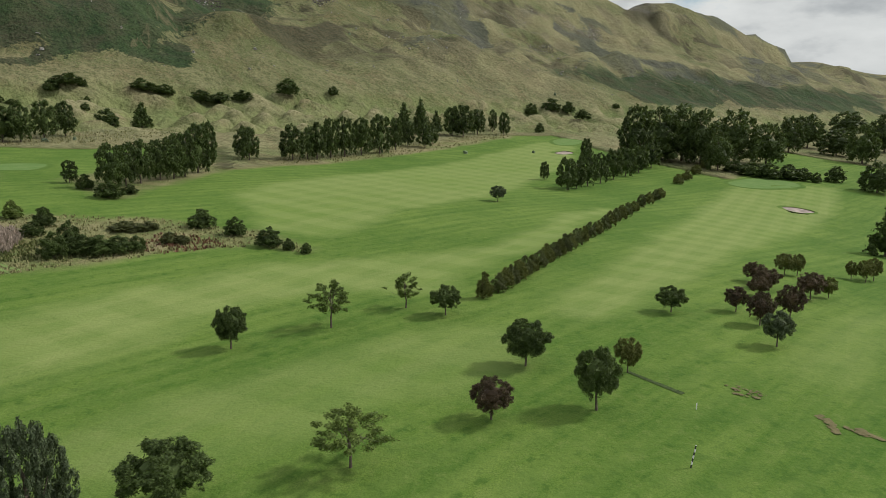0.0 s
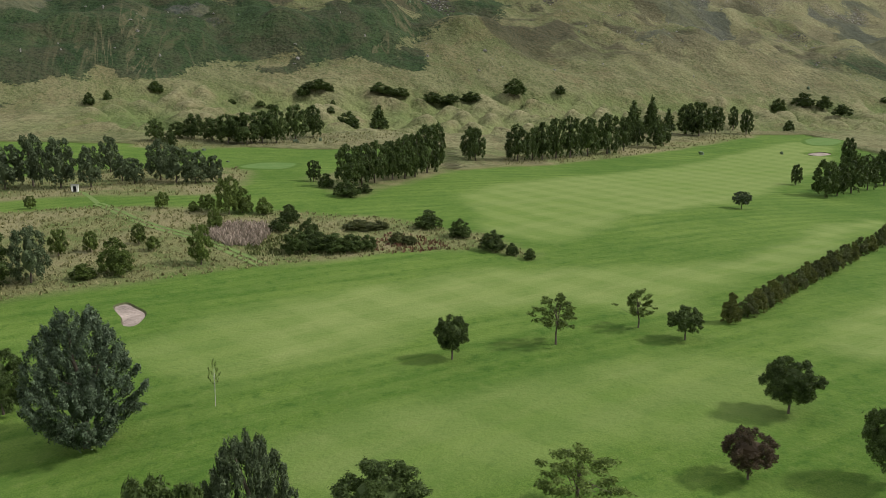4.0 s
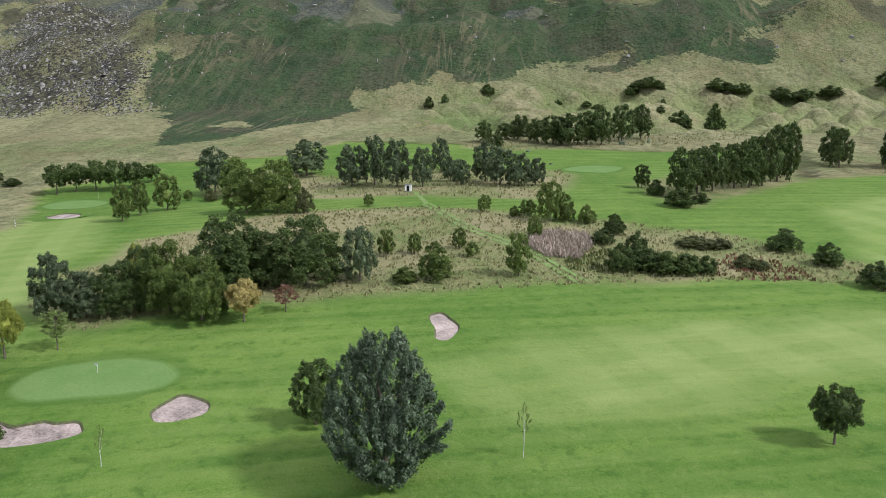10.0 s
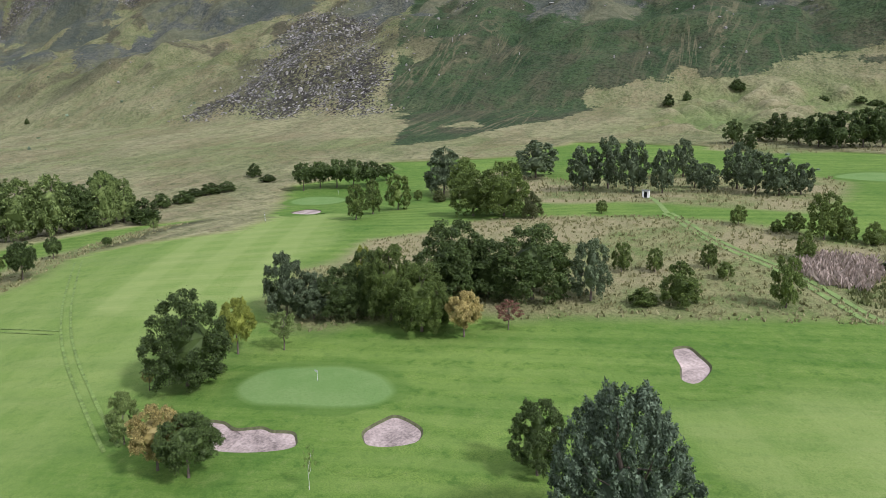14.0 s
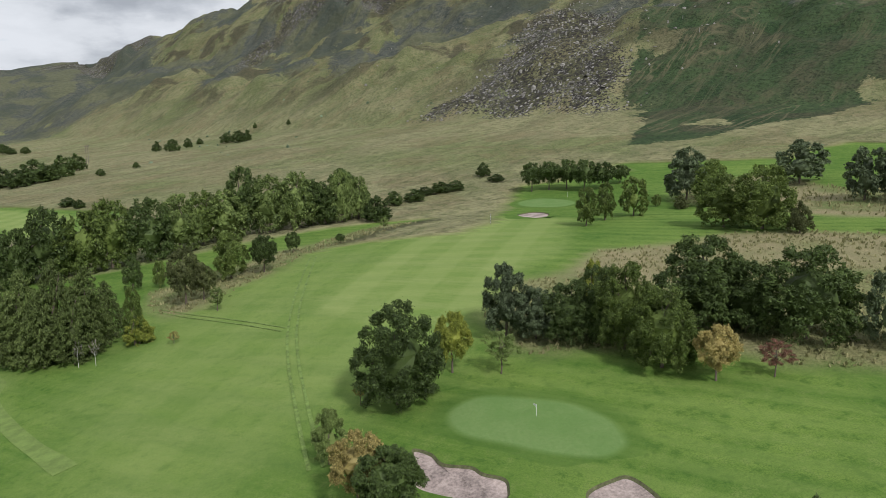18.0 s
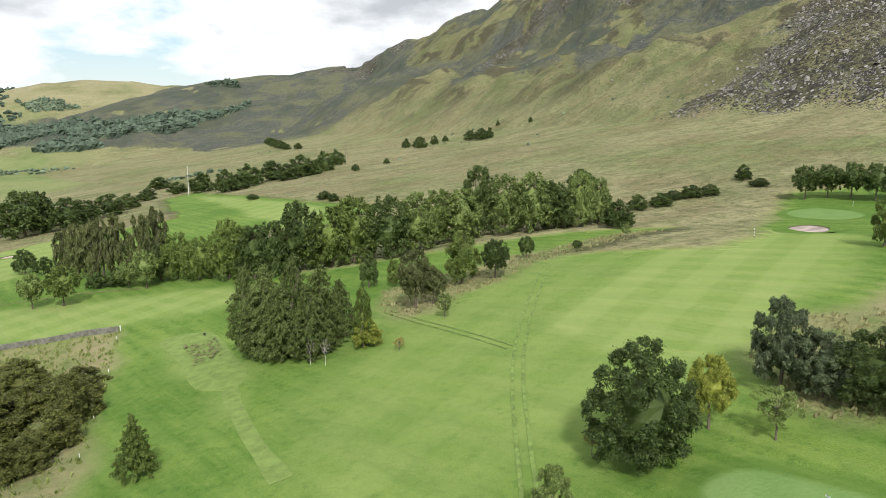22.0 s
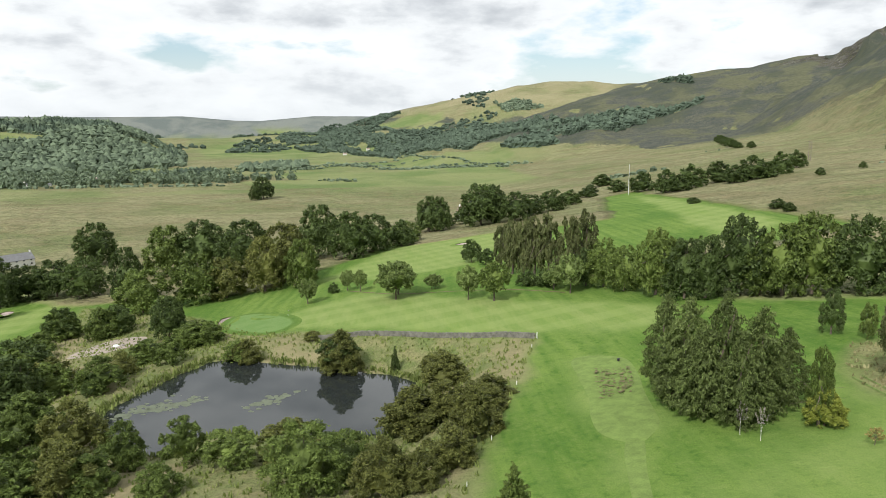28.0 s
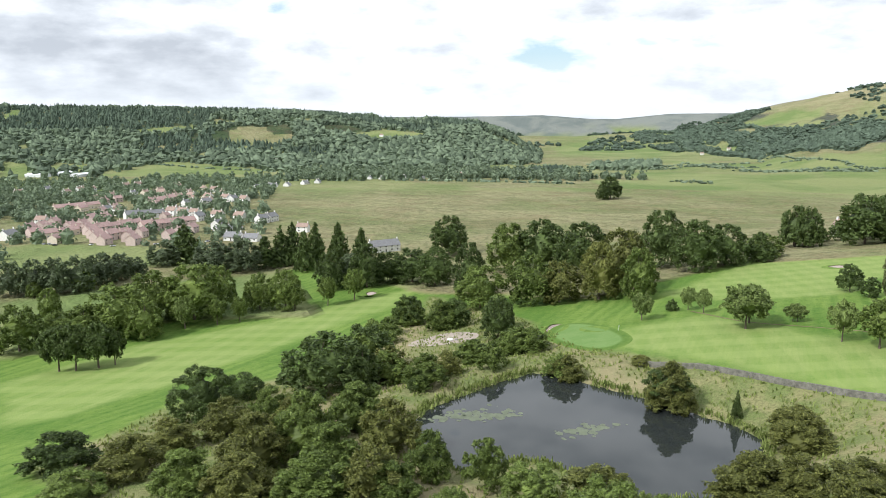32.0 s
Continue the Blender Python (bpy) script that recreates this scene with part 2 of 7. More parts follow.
FAIRWAYS = {
    "one": [(-72, 112), (-66, 135), (-38, 164), (-12, 174), (11, 187), (63, 287), (69, 280), (21, 181), (2, 156), (0, 142), (-22, 145), (-49, 124), (-61, 94)],
    "two": [(-49, 80), (-37, 92), (-24, 103), (-2, 119), (12, 121), (16, 109), (12, 98), (-6, 91), (-23, 76), (-31, 67), (-43, 68)],
    "three": [(-73, 245), (-67, 277), (-24, 359), (72, 549), (99, 556), (89, 479), (17, 282), (-16, 235), (-29, 198), (-49, 195)],
    "four": [(21, 134), (164, 406), (196, 436), (239, 431), (205, 364), (84, 202), (35, 127), (26, 123)],
    "five": [(52, 102), (76, 130), (96, 149), (61, 93), (53, 96)],
    "six": [(-197, 35), (-213, 43), (-285, 85), (-287, 98), (-253, 121), (-207, 97), (-182, 77), (-172, 69), (-166, 56), (-176, 43)],
    "seven": [(-88, 98), (-80, 118), (-57, 144), (-39, 145), (-46, 116), (-61, 91)],
    "eight": [(-212, -191), (-264, -190), (-270, -119), (-274, -60), (-250, -57), (-238, -84), (-226, -129)],
    "nine": [(-23, -264), (-67, -303), (-122, -317), (-172, -345), (-207, -356), (-184, -319), (-138, -281), (-81, -226), (-52, -202), (-38, -199)],
    "ten": [(-281, -243), (-373, -287), (-444, -263), (-404, -223), (-325, -188), (-297, -205)],
    "eleven": [(-611, -258), (-468, -114), (-435, -85), (-361, -80), (-414, -111)],
    "tee": [(-221, -61), (-225, -53), (-213, -42), (-194, -28), (-189, -25), (-183, -25), (-183, -27), (-188, -35), (-202, -47)],
    "tee_run": [(-184, -28), (-184, -25), (-173, -18), (-165, -14), (-164, -17), (-174, -23)],
}
# mown turf painted paler to imitate a sunlit stretch
SUNLIT_TURF = [[(-108, 18), (-150, -5), (-215, -3), (-262, 38), (-288, 84), (-180, 82), (-152, 52), (-132, 30)]]
GREENS = {
    "first": [(-132, 54), (-135, 56), (-136, 60), (-133, 65), (-129, 70), (-123, 73), (-118, 73), (-116, 72), (-115, 69), (-118, 64), (-123, 59), (-127, 55)],
    "second": [(-317, 120), (-319, 129), (-306, 136), (-295, 135), (-292, 127), (-305, 119)],
    "pond": [(-209, -200), (-221, -215), (-227, -211), (-227, -195), (-222, -179), (-213, -173), (-208, -179)],
    "far": [(170, 422), (197, 447), (217, 446), (214, 427), (184, 408), (170, 409)],
    "plateau": [(-173, 265), (-173, 282), (-160, 287), (-156, 268)],
    "north": [(87, 566), (100, 589), (112, 582), (103, 555), (88, 543)],
}
BUNKERS = {
    "a": [(-102, 114), (-101, 116), (-98, 115), (-94, 113), (-92, 109), (-92, 107), (-94, 107), (-97, 110), (-100, 112)],
    "b": [(-107, 64), (-109, 65), (-110, 68), (-110, 70), (-107, 71), (-104, 71), (-102, 69), (-103, 66), (-105, 64)],
    "c": [(-126, 48), (-124, 50), (-121, 51), (-119, 54), (-117, 55), (-115, 57), (-113, 57), (-111, 56), (-112, 53), (-115, 49), (-118, 47), (-122, 48)],
    "d": [(-283, 109), (-286, 116), (-276, 118), (-266, 113), (-272, 109)],
    "e": [(168, 350), (177, 353), (182, 345), (169, 337)],
    "f": [(194, 418), (204, 426), (210, 423), (199, 415)],
    "g": [(77, 496), (87, 510), (92, 504), (83, 491)],
    "h": [(-210, -210), (-219, -222), (-222, -217), (-212, -207)],
    "i": [(-223, -206), (-226, -203), (-226, -195), (-223, -198)],
    "j": [(-382, -245), (-388, -244), (-385, -236), (-380, -237)],
    "k": [(-178, -360), (-182, -362), (-183, -356), (-178, -350)],
    "l": [(-175, -360), (-181, -364), (-184, -358), (-178, -352)],
}
BARE_SOIL = {
    "a": [(39, 94), (41, 94), (44, 91), (42, 89), (39, 91)],
    "b": [(47, 85), (48, 85), (48, 81), (47, 80), (47, 83)],
    "c": [(49, 82), (51, 81), (52, 79), (50, 80)],
    "tee": [(-214.5, -52.3), (-217.5, -44.7), (-205.0, -36.9), (-198.5, -41.1)],
}
HILL_COVER = {
    "fern": [(-817, 432), (-647, 327), (-592, 293), (-540, 272), (-444, 232), (-405, 220), (-398, 242), (-403, 280), (-399, 310), (-401, 338), (-421, 375), (-404, 405), (-389, 427), (-362, 438), (-350, 457), (-349, 483), (-326, 529), (-278, 563), (-351, 479), (-302, 519), (-231, 586), (-243, 656), (-265, 669), (-422, 615), (-518, 883), (-1057, 752)],
    "scree": [(-746, 136), (-747, 185), (-734, 219), (-808, 251), (-936, 343), (-862, 377), (-665, 320), (-593, 291), (-535, 253), (-604, 231), (-657, 192)],
    "burn": [(-236, 591), (-235, 628), (-220, 638), (-211, 590), (-223, 589)],
    "fern_east": [(115, 897), (386, 1198), (636, 1326), (1034, 1691), (814, 1324), (488, 1102), (301, 925), (192, 895)],
    "crag": [(-4, 1095), (225, 1363), (351, 1356), (273, 1284), (170, 1262), (39, 1112)],
    "heath_shade_mid": [(-235, 640), (-195, 700), (-190, 850), (-240, 1060), (-520, 900), (-430, 620), (-300, 600)],
    "heath_west": [(-1385, 87), (-1066, 293), (-1017, 229), (-945, 135), (-1020, 65)],
    "heath_upper": [(-1263, -126), (-1277, 13), (-1114, 132), (-1086, 244), (-1034, 312), (-1418, 117), (-1557, -48), (-1661, -164)],
}
POND = [(-135, -134), (-145, -144), (-164, -153), (-179, -158), (-184, -155), (-190, -144), (-197, -132), (-203, -118), (-207, -110), (-208, -101), (-201, -95), (-188, -89), (-175, -80), (-163, -71), (-179, -85), (-169, -88), (-164, -98), (-157, -109), (-151, -112), (-142, -108), (-136, -117), (-134, -131)]
POND_Z = -23.5
TRACKS = {
    "bank_path": [(-165.4, 178.3), (-156.4, 173.8), (-142.6, 166.1), (-130.0, 161.3), (-116.7, 157.9), (-107.4, 154.4), (-98.3, 149.9), (-89.1, 145.4)],
    "wheel": [(-249.8, 36.9), (-225.4, 34.6), (-201.0, 32.4), (-179.2, 31.7), (-162.1, 32.4), (-148.4, 33.6), (-134.0, 34.9), (-126.6, 35.7)],
    "wheel2": [(-221.7, -1.9), (-209.1, 8.4), (-196.3, 20.0), (-184.0, 30.2)],
    "hut_path": [(-165.4, 178.3), (-181.2, 190.4), (-190.4, 195.9)],
    "mow_edge": [(-267.2, -201.3), (-265.0, -170.9), (-275.0, -150.2), (-283.5, -129.6), (-283.2, -104.9)],
}
FIELDS = [
    [(-750, -1097), (-1237, -869), (-982, -605), (-914, -756), (-694, -922)],
    [(-1181, -1371), (-1259, -1116), (-1290, -910), (-1348, -956), (-1394, -1614)],
    [(10, -412), (-74, -434), (-164, -442), (-202, -444), (-220, -377), (-169, -330), (-85, -315), (-15, -299)],
    [(313, -1792), (265, -1801), (206, -1617), (266, -1571)],
    [(216, -1769), (127, -1791), (121, -1713), (199, -1684)],
    [(117, -1566), (-35, -1836), (-245, -1662), (-226, -1503), (-76, -1451)],
    [(54, -613), (34, -629), (-49, -586), (-89, -533), (-91, -485), (31, -509)],
    [(-552, -2118), (-658, -2169), (-769, -2098), (-738, -2013), (-557, -2041)],
    [(-127, -2276), (-375, -2406), (-188, -2252)],
    [(-1466, -4284), (-847, -2347), (-654, -2378)],
    [(410, -2525), (367, -2295), (410, -2275)],
    [(64, -2186), (-100, -2250), (-98, -2176), (28, -2138)],
    [(-1577, -2781), (-1895, -2951), (-1910, -2663), (-1970, -2512), (-1672, -2000), (-1394, -1908), (-1317, -2231)],
    [(-1365, -1732), (-1442, -1243), (-1300, -1111), (-1188, -1385)],
    [(-978, -1273), (-1200, -1018), (-1011, -842), (-866, -1012), (-853, -1135)],
    [(-1517, -1313), (-1458, -1008), (-1330, -946), (-1289, -1101)],
    [(-1226, -1043), (-1262, -893), (-1100, -842), (-1011, -842)],
    [(-2377, -2572), (-2581, -2495), (-2640, -2365), (-2518, -2251), (-2339, -2355)],
    [(-2317, -2322), (-2488, -2223), (-2359, -2103), (-2276, -2208)],
]
WOODS = [
    [(-1857, -1358), (-1759, -1082), (-1778, -974), (-1811, -881), (-1815, -812), (-1912, -764), (-1870, -737), (-1805, -773), (-1722, -816), (-1563, -845), (-1518, -921), (-1484, -1057), (-1540, -1218), (-1546, -1341), (-2331, -2073), (-2511, -2011)],
    [(-2806, -2178), (-2897, -1961), (-2823, -1891), (-2687, -2007)],
    [(-2117, -982), (-2106, -860), (-2059, -839), (-2053, -930)],
    [(-1981, -2817), (-2670, -3385), (-2352, -2521), (-2290, -2304), (-2347, -2091), (-1505, -1305), (-1918, -2579)],
    [(-933, -1405), (-1143, -1569), (-1262, -1592), (-1065, -1323), (-933, -1326)],
    [(-690, -1267), (-788, -1359), (-842, -1328), (-790, -1236), (-721, -1206)],
    [(-2675, -3391), (-2819, -3391), (-2645, -2652), (-2401, -2577)],
]
PLANTATIONS = [
    [(449, -2466), (43, -2284), (135, -2161), (380, -2124)],
    [(-283, -2352), (-90, -2266), (24, -2241)],
    [(42, -2087), (-177, -2176), (-352, -2106), (-310, -1919), (-86, -1889), (34, -1913)],
]

# ---- materials ----
def material(name):
    m = bpy.data.materials.new(name)
    m.use_nodes = True
    return m, Net(m.node_tree)


def finish(net, colour, rough_=0.8, bump=None, strength=0.3, distance=0.1, metal=0.0, spec=0.3):
    b = net.n("BsdfPrincipled", {"Roughness": rough_, "Metallic": metal, "Specular IOR Level": spec})
    net.put(b.inputs["Base Color"], (*colour, 1) if isinstance(colour, tuple) and len(colour) == 3 else colour)
    if bump is not None:
        bm_ = net.n("Bump", {"Strength": strength, "Distance": distance, "Height": bump})
        net.t.links.new(bm_.outputs[0], b.inputs["Normal"])
    net.t.links.new(b.outputs[0], net.n("OutputMaterial").inputs[0])
    return b


def plain(name, colour, rough_=0.7, vary=0.12, size=3.0, metal=0.0):
    m, k = material(name)
    pos = k.n("NewGeometry").outputs["Position"]
    n1, n2 = k.noise(pos, size, 3), k.noise(pos, size * 9, 2)
    mixed = k.math("ADD", k.math("MULTIPLY", n1, 0.6), k.math("MULTIPLY", n2, 0.4))
    lo, hi = tuple(c * (1 - 2.2 * vary) for c in colour), tuple(min(1, c * (1 + 2.2 * vary)) for c in colour)
    col = k.mix(k.map01(mixed, 0.3, 0.7), lo, hi)
    finish(k, col, rough_, n2, 0.2, 0.02, metal)
    return m


def leafy(name, dark, light, rough_=0.55):
    """Foliage: tone differs from tree to tree, from bough to bough and from leaf to leaf."""
    m, k = material(name)
    tone = k.n("ObjectInfo").outputs["Random"]
    geo = k.n("NewGeometry").outputs
    bough = k.map01(k.noise(geo["Position"], 0.55, 3, 0.6), 0.34, 0.66)
    leaf = k.math("POWER", geo["Random Per Island"], 1.5)
    mixed = k.math("ADD", k.math("MULTIPLY", tone, 0.24), k.math("ADD", k.math("MULTIPLY", leaf, 0.56), k.math("MULTIPLY", bough, 0.20)))
    col = k.mix(mixed, tuple(c * 0.6 for c in dark), tuple(c * 1.6 for c in light))
    b = k.n("BsdfPrincipled", {"Base Color": col, "Roughness": rough_, "Specular IOR Level": 0.22})
    tr = k.n("BsdfTranslucent", {"Color": k.mix(0.35, col, (0.16, 0.2, 0.03))})
    mx = k.n("MixShader", {0: 0.26, 1: b.outputs[0], 2: tr.outputs[0]})
    k.t.links.new(mx.outputs[0], k.n("OutputMaterial").inputs[0])
    return m


LEAF = {
    "dark": leafy("leaf_dark", (0.024, 0.042, 0.011), (0.088, 0.126, 0.036)),
    "green": leafy("leaf_green", (0.042, 0.070, 0.013), (0.150, 0.200, 0.048)),
    "light": leafy("leaf_light", (0.075, 0.115, 0.028), (0.190, 0.245, 0.075)),
    "grey": leafy("leaf_grey", (0.040, 0.058, 0.032), (0.125, 0.160, 0.082)),
    "silver": leafy("leaf_silver", (0.040, 0.062, 0.036), (0.170, 0.225, 0.140)),
    "olive": leafy("leaf_olive", (0.050, 0.062, 0.014), (0.165, 0.176, 0.048)),
    "brown": leafy("leaf_brown", (0.046, 0.056, 0.020), (0.132, 0.148, 0.056)),
    "larch": leafy("leaf_larch", (0.044, 0.062, 0.018), (0.140, 0.180, 0.056)),
    "maroon": leafy("leaf_maroon", (0.024, 0.018, 0.014), (0.120, 0.082, 0.052)),
    "orange": leafy("leaf_orange", (0.20, 0.165, 0.045), (0.44, 0.36, 0.14)),
    "yellow": leafy("leaf_yellow", (0.085, 0.135, 0.022), (0.26, 0.28, 0.05)),
    "rust": leafy("leaf_rust", (0.085, 0.045, 0.03), (0.25, 0.125, 0.09)),
    "bare": leafy("twig_grey", (0.16, 0.14, 0.12), (0.30, 0.27, 0.24)),
}
BARK = plain("bark", (0.13, 0.105, 0.08), 0.9, 0.2, 2.5)
BIRCH = plain("birch_bark", (0.55, 0.53, 0.49), 0.8, 0.2, 2.5)


def ground_material():
    m, k = material("ground")
    pos = k.n("NewGeometry").outputs["Position"]
    za = k.n("Attribute", attribute_name="zone")
    zb = k.n("Attribute", attribute_name="wild")
    a = k.n("SeparateColor", {0: za.outputs["Color"]}).outputs
    b = k.n("SeparateColor", {0: zb.outputs["Color"]}).outputs
    fine, mid, wide = k.noise(pos, 1.6, 3, 0.65), k.noise(pos, 0.16, 5, 0.6), k.noise(pos, 0.022, 4, 0.55)
    vast = k.noise(pos, 0.006, 6, 0.6, 0.4)
    # mown rough, with drier and lusher patches and the mower's long streaks
    spun = k.n("VectorRotate", {"Vector": pos, "Axis": (0, 0, 1), "Angle": -0.80}, rotation_type="AXIS_ANGLE").outputs[0]
    streak = k.noise(k.n("VectorMath", {0: spun, 1: (0.07, 0.95, 0.0)}, operation="MULTIPLY").outputs[0], 1.0, 4, 0.65)
    streak2 = k.noise(k.n("VectorMath", {0: spun, 1: (0.012, 0.16, 0.0)}, operation="MULTIPLY").outputs[0], 1.0, 3, 0.6)
    blade = k.noise(pos, 5.0, 2, 0.7)
    rough_col = k.mix(k.map01(wide, 0.36, 0.62), (0.084, 0.162, 0.024), (0.150, 0.228, 0.044))
    rough_col = k.mix(k.math("MULTIPLY", k.map01(streak, 0.38, 0.62), 0.45), rough_col, (0.180, 0.252, 0.058))
    rough_col = k.mix(k.math("MULTIPLY", k.map01(streak2, 0.46, 0.60), 0.5), rough_col, (0.070, 0.144, 0.022))
    rough_col = k.mix(k.math("MULTIPLY", k.map01(mid, 0.46, 0.66), 0.45), rough_col, (0.068, 0.140, 0.024))
    weeds = k.noise(pos, 0.55, 4, 0.72)
    rough_col = k.mix(k.math("MULTIPLY", k.map01(weeds, 0.54, 0.64), 0.55), rough_col, (0.048, 0.108, 0.018))
    rough_col = k.mix(k.math("MULTIPLY", k.map01(weeds, 0.46, 0.36), 0.35), rough_col, (0.200, 0.250, 0.075))
    rough_col = k.mix(k.math("MULTIPLY", k.map01(blade, 0.46, 0.60), 0.45), rough_col, (0.052, 0.112, 0.020))
    # passes of the gang mower, two and a half metres wide, each laid over a little unevenly
    wob = k.math("MULTIPLY", k.math("SUBTRACT", k.noise(pos, 0.03, 2), 0.5), 7.0)
    sx_ = k.n("SeparateXYZ", {0: spun}).outputs
    lane = k.math("SINE", k.math("MULTIPLY", k.math("ADD", sx_[1], wob), 1.25))
    rough_col = k.mix(k.math("MULTIPLY", k.map01(lane, -0.5, 0.5), k.map01(wide, 0.40, 0.60, 0.05, 0.30)), rough_col, (0.190, 0.262, 0.066))
    # fairway: shorter and paler, cut in crossing bands
    turned = k.n("VectorRotate", {"Vector": pos, "Axis": (0, 0, 1), "Angle": 0.5}, rotation_type="AXIS_ANGLE").outputs[0]
    tx = k.n("SeparateXYZ", {0: turned}).outputs
    band = k.map01(k.math("SINE", k.math("MULTIPLY", k.math("ADD", tx[0], k.math("MULTIPLY", wob, 0.3)), 0.75)), -0.25, 0.25)
    band2 = k.map01(k.math("SINE", k.math("MULTIPLY", k.math("ADD", tx[1], k.math("MULTIPLY", wob, 0.3)), 0.42)), -0.25, 0.25)
    fair = k.mix(k.map01(wide, 0.36, 0.62), (0.186, 0.258, 0.064), (0.232, 0.288, 0.090))
    fair = k.mix(k.math("MULTIPLY", k.map01(streak2, 0.40, 0.60), 0.6), fair, (0.250, 0.292, 0.104))
    fair = k.mix(k.math("MULTIPLY", k.map01(mid, 0.44, 0.68), 0.3), fair, (0.150, 0.230, 0.054))
    fair = k.mix(k.math("MULTIPLY", k.map01(streak, 0.46, 0.58), 0.30), fair, (0.140, 0.220, 0.052))
    fair = k.mix(k.math("MULTIPLY", k.map01(blade, 0.46, 0.60), 0.35), fair, (0.115, 0.200, 0.038))
    fair = k.mix(k.math("MULTIPLY", k.map01(weeds, 0.54, 0.66), 0.30), fair, (0.110, 0.190, 0.040))
    fair = k.mix(k.math("MULTIPLY", band, 0.20), fair, (0.105, 0.190, 0.036))
    fair = k.mix(k.math("MULTIPLY", band2, 0.22), fair, (0.300, 0.350, 0.125))
    mown = k.mix(a[1], rough_col, fair)
    # putting greens and their collars
    zc = k.n("SeparateColor", {0: k.n("Attribute", attribute_name="turf").outputs["Color"]}).outputs
    collar = k.mix(k.math("MULTIPLY", k.map01(streak, 0.4, 0.6), 0.5), (0.068, 0.132, 0.024), (0.095, 0.168, 0.036))
    mown = k.mix(k.math("MULTIPLY", zc[1], 0.75), mown, collar)
    short = k.mix(k.map01(mid, 0.40, 0.60), (0.135, 0.222, 0.066), (0.160, 0.242, 0.080))
    short = k.mix(k.math("MULTIPLY", k.map01(fine, 0.4, 0.6), 0.3), short, (0.115, 0.205, 0.054))
    mown = k.mix(zc[0], mown, short)
    # unmown tussock
    tus = k.mix(k.map01(mid, 0.40, 0.60), (0.155, 0.205, 0.064), (0.270, 0.262, 0.120))
    tus = k.mix(k.math("MULTIPLY", k.map01(fine, 0.44, 0.62), 0.65), tus, (0.105, 0.125, 0.046))
    tus = k.mix(k.math("MULTIPLY", k.map01(wide, 0.50, 0.60), 0.6), tus, (0.36, 0.295, 0.180))
    tus = k.mix(k.math("MULTIPLY", k.map01(blade, 0.5, 0.66), 0.5), tus, (0.30, 0.27, 0.15))
    near = k.mix(a[0], tus, mown)
    # moor and hillside
    clump = k.noise(pos, 0.42, 4, 0.7)
    down = k.n("VectorRotate", {"Vector": pos, "Axis": (0, 0, 1), "Angle": 2.4981}, rotation_type="AXIS_ANGLE").outputs[0]
    rake = k.noise(k.n("VectorMath", {0: down, 1: (0.055, 0.012, 0.012)}, operation="MULTIPLY").outputs[0], 1.0, 5, 0.65, 0.8)
    speck = k.noise(pos, 1.1, 3, 0.7)
    uphill = k.n("VectorMath", {0: pos, 1: (-0.6, 0.8, 0.0)}, operation="DOT_PRODUCT").outputs["Value"]
    high_ = k.map01(uphill, 520.0, 640.0)
    flat_tan = k.mix(k.map01(vast, 0.42, 0.56), (0.186, 0.212, 0.086), (0.282, 0.268, 0.142))
    hill_tan = k.mix(k.map01(vast, 0.40, 0.58), (0.118, 0.140, 0.056), (0.196, 0.196, 0.096))
    tan = k.mix(high_, flat_tan, hill_tan)
    russet = k.noise(pos, 0.018, 5, 0.65, 0.8)
    tan = k.mix(k.math("MULTIPLY", k.map01(russet, 0.50, 0.57), 0.42), tan, (0.185, 0.130, 0.074))
    tan = k.mix(k.math("MULTIPLY", k.map01(rake, 0.46, 0.60), 0.38), tan, (0.086, 0.104, 0.044))
    tan = k.mix(k.math("MULTIPLY", k.map01(wide, 0.50, 0.60), 0.45), tan, (0.270, 0.244, 0.136))
    tan = k.mix(k.math("MULTIPLY", k.map01(mid, 0.50, 0.60), 0.55), tan, (0.100, 0.120, 0.044))
    tan = k.mix(k.math("MULTIPLY", k.map01(clump, 0.50, 0.60), k.math("ADD", 0.38, k.math("MULTIPLY", high_, 0.30))), tan, (0.052, 0.064, 0.030))
    tan = k.mix(k.math("MULTIPLY", k.map01(speck, 0.52, 0.62), 0.55), tan, (0.300, 0.270, 0.160))
    brown = k.noise(pos, 0.011, 5, 0.62, 0.6)
    tan = k.mix(k.math("MULTIPLY", k.math("MULTIPLY", k.map01(brown, 0.50, 0.56), 0.85), k.map01(uphill, 560.0, 680.0)), tan, k.mix(k.map01(clump, 0.42, 0.6), (0.092, 0.080, 0.052), (0.044, 0.046, 0.028)))
    # bracken and heather
    fern = k.mix(k.map01(wide, 0.38, 0.60), (0.034, 0.060, 0.026), (0.062, 0.094, 0.040))
    fern = k.mix(k.math("MULTIPLY", k.map01(russet, 0.48, 0.58), 0.75), fern, (0.080, 0.070, 0.046))
    fern = k.mix(k.math("MULTIPLY", k.map01(rake, 0.50, 0.62), 0.5), fern, (0.098, 0.100, 0.056))
    fern = k.mix(k.math("MULTIPLY", k.map01(clump, 0.46, 0.60), 0.75), fern, (0.018, 0.030, 0.016))
    fern = k.mix(k.math("MULTIPLY", k.map01(speck, 0.52, 0.64), 0.55), fern, (0.088, 0.124, 0.050))
    # gullies of dry grass run down through the bracken
    gully = k.noise(k.n("VectorMath", {0: down, 1: (0.030, 0.0045, 0.004)}, operation="MULTIPLY").outputs[0], 1.0, 4, 0.6, 1.2)
    line = k.math("MULTIPLY", k.map01(gully, 0.50, 0.525), k.map01(gully, 0.56, 0.535))
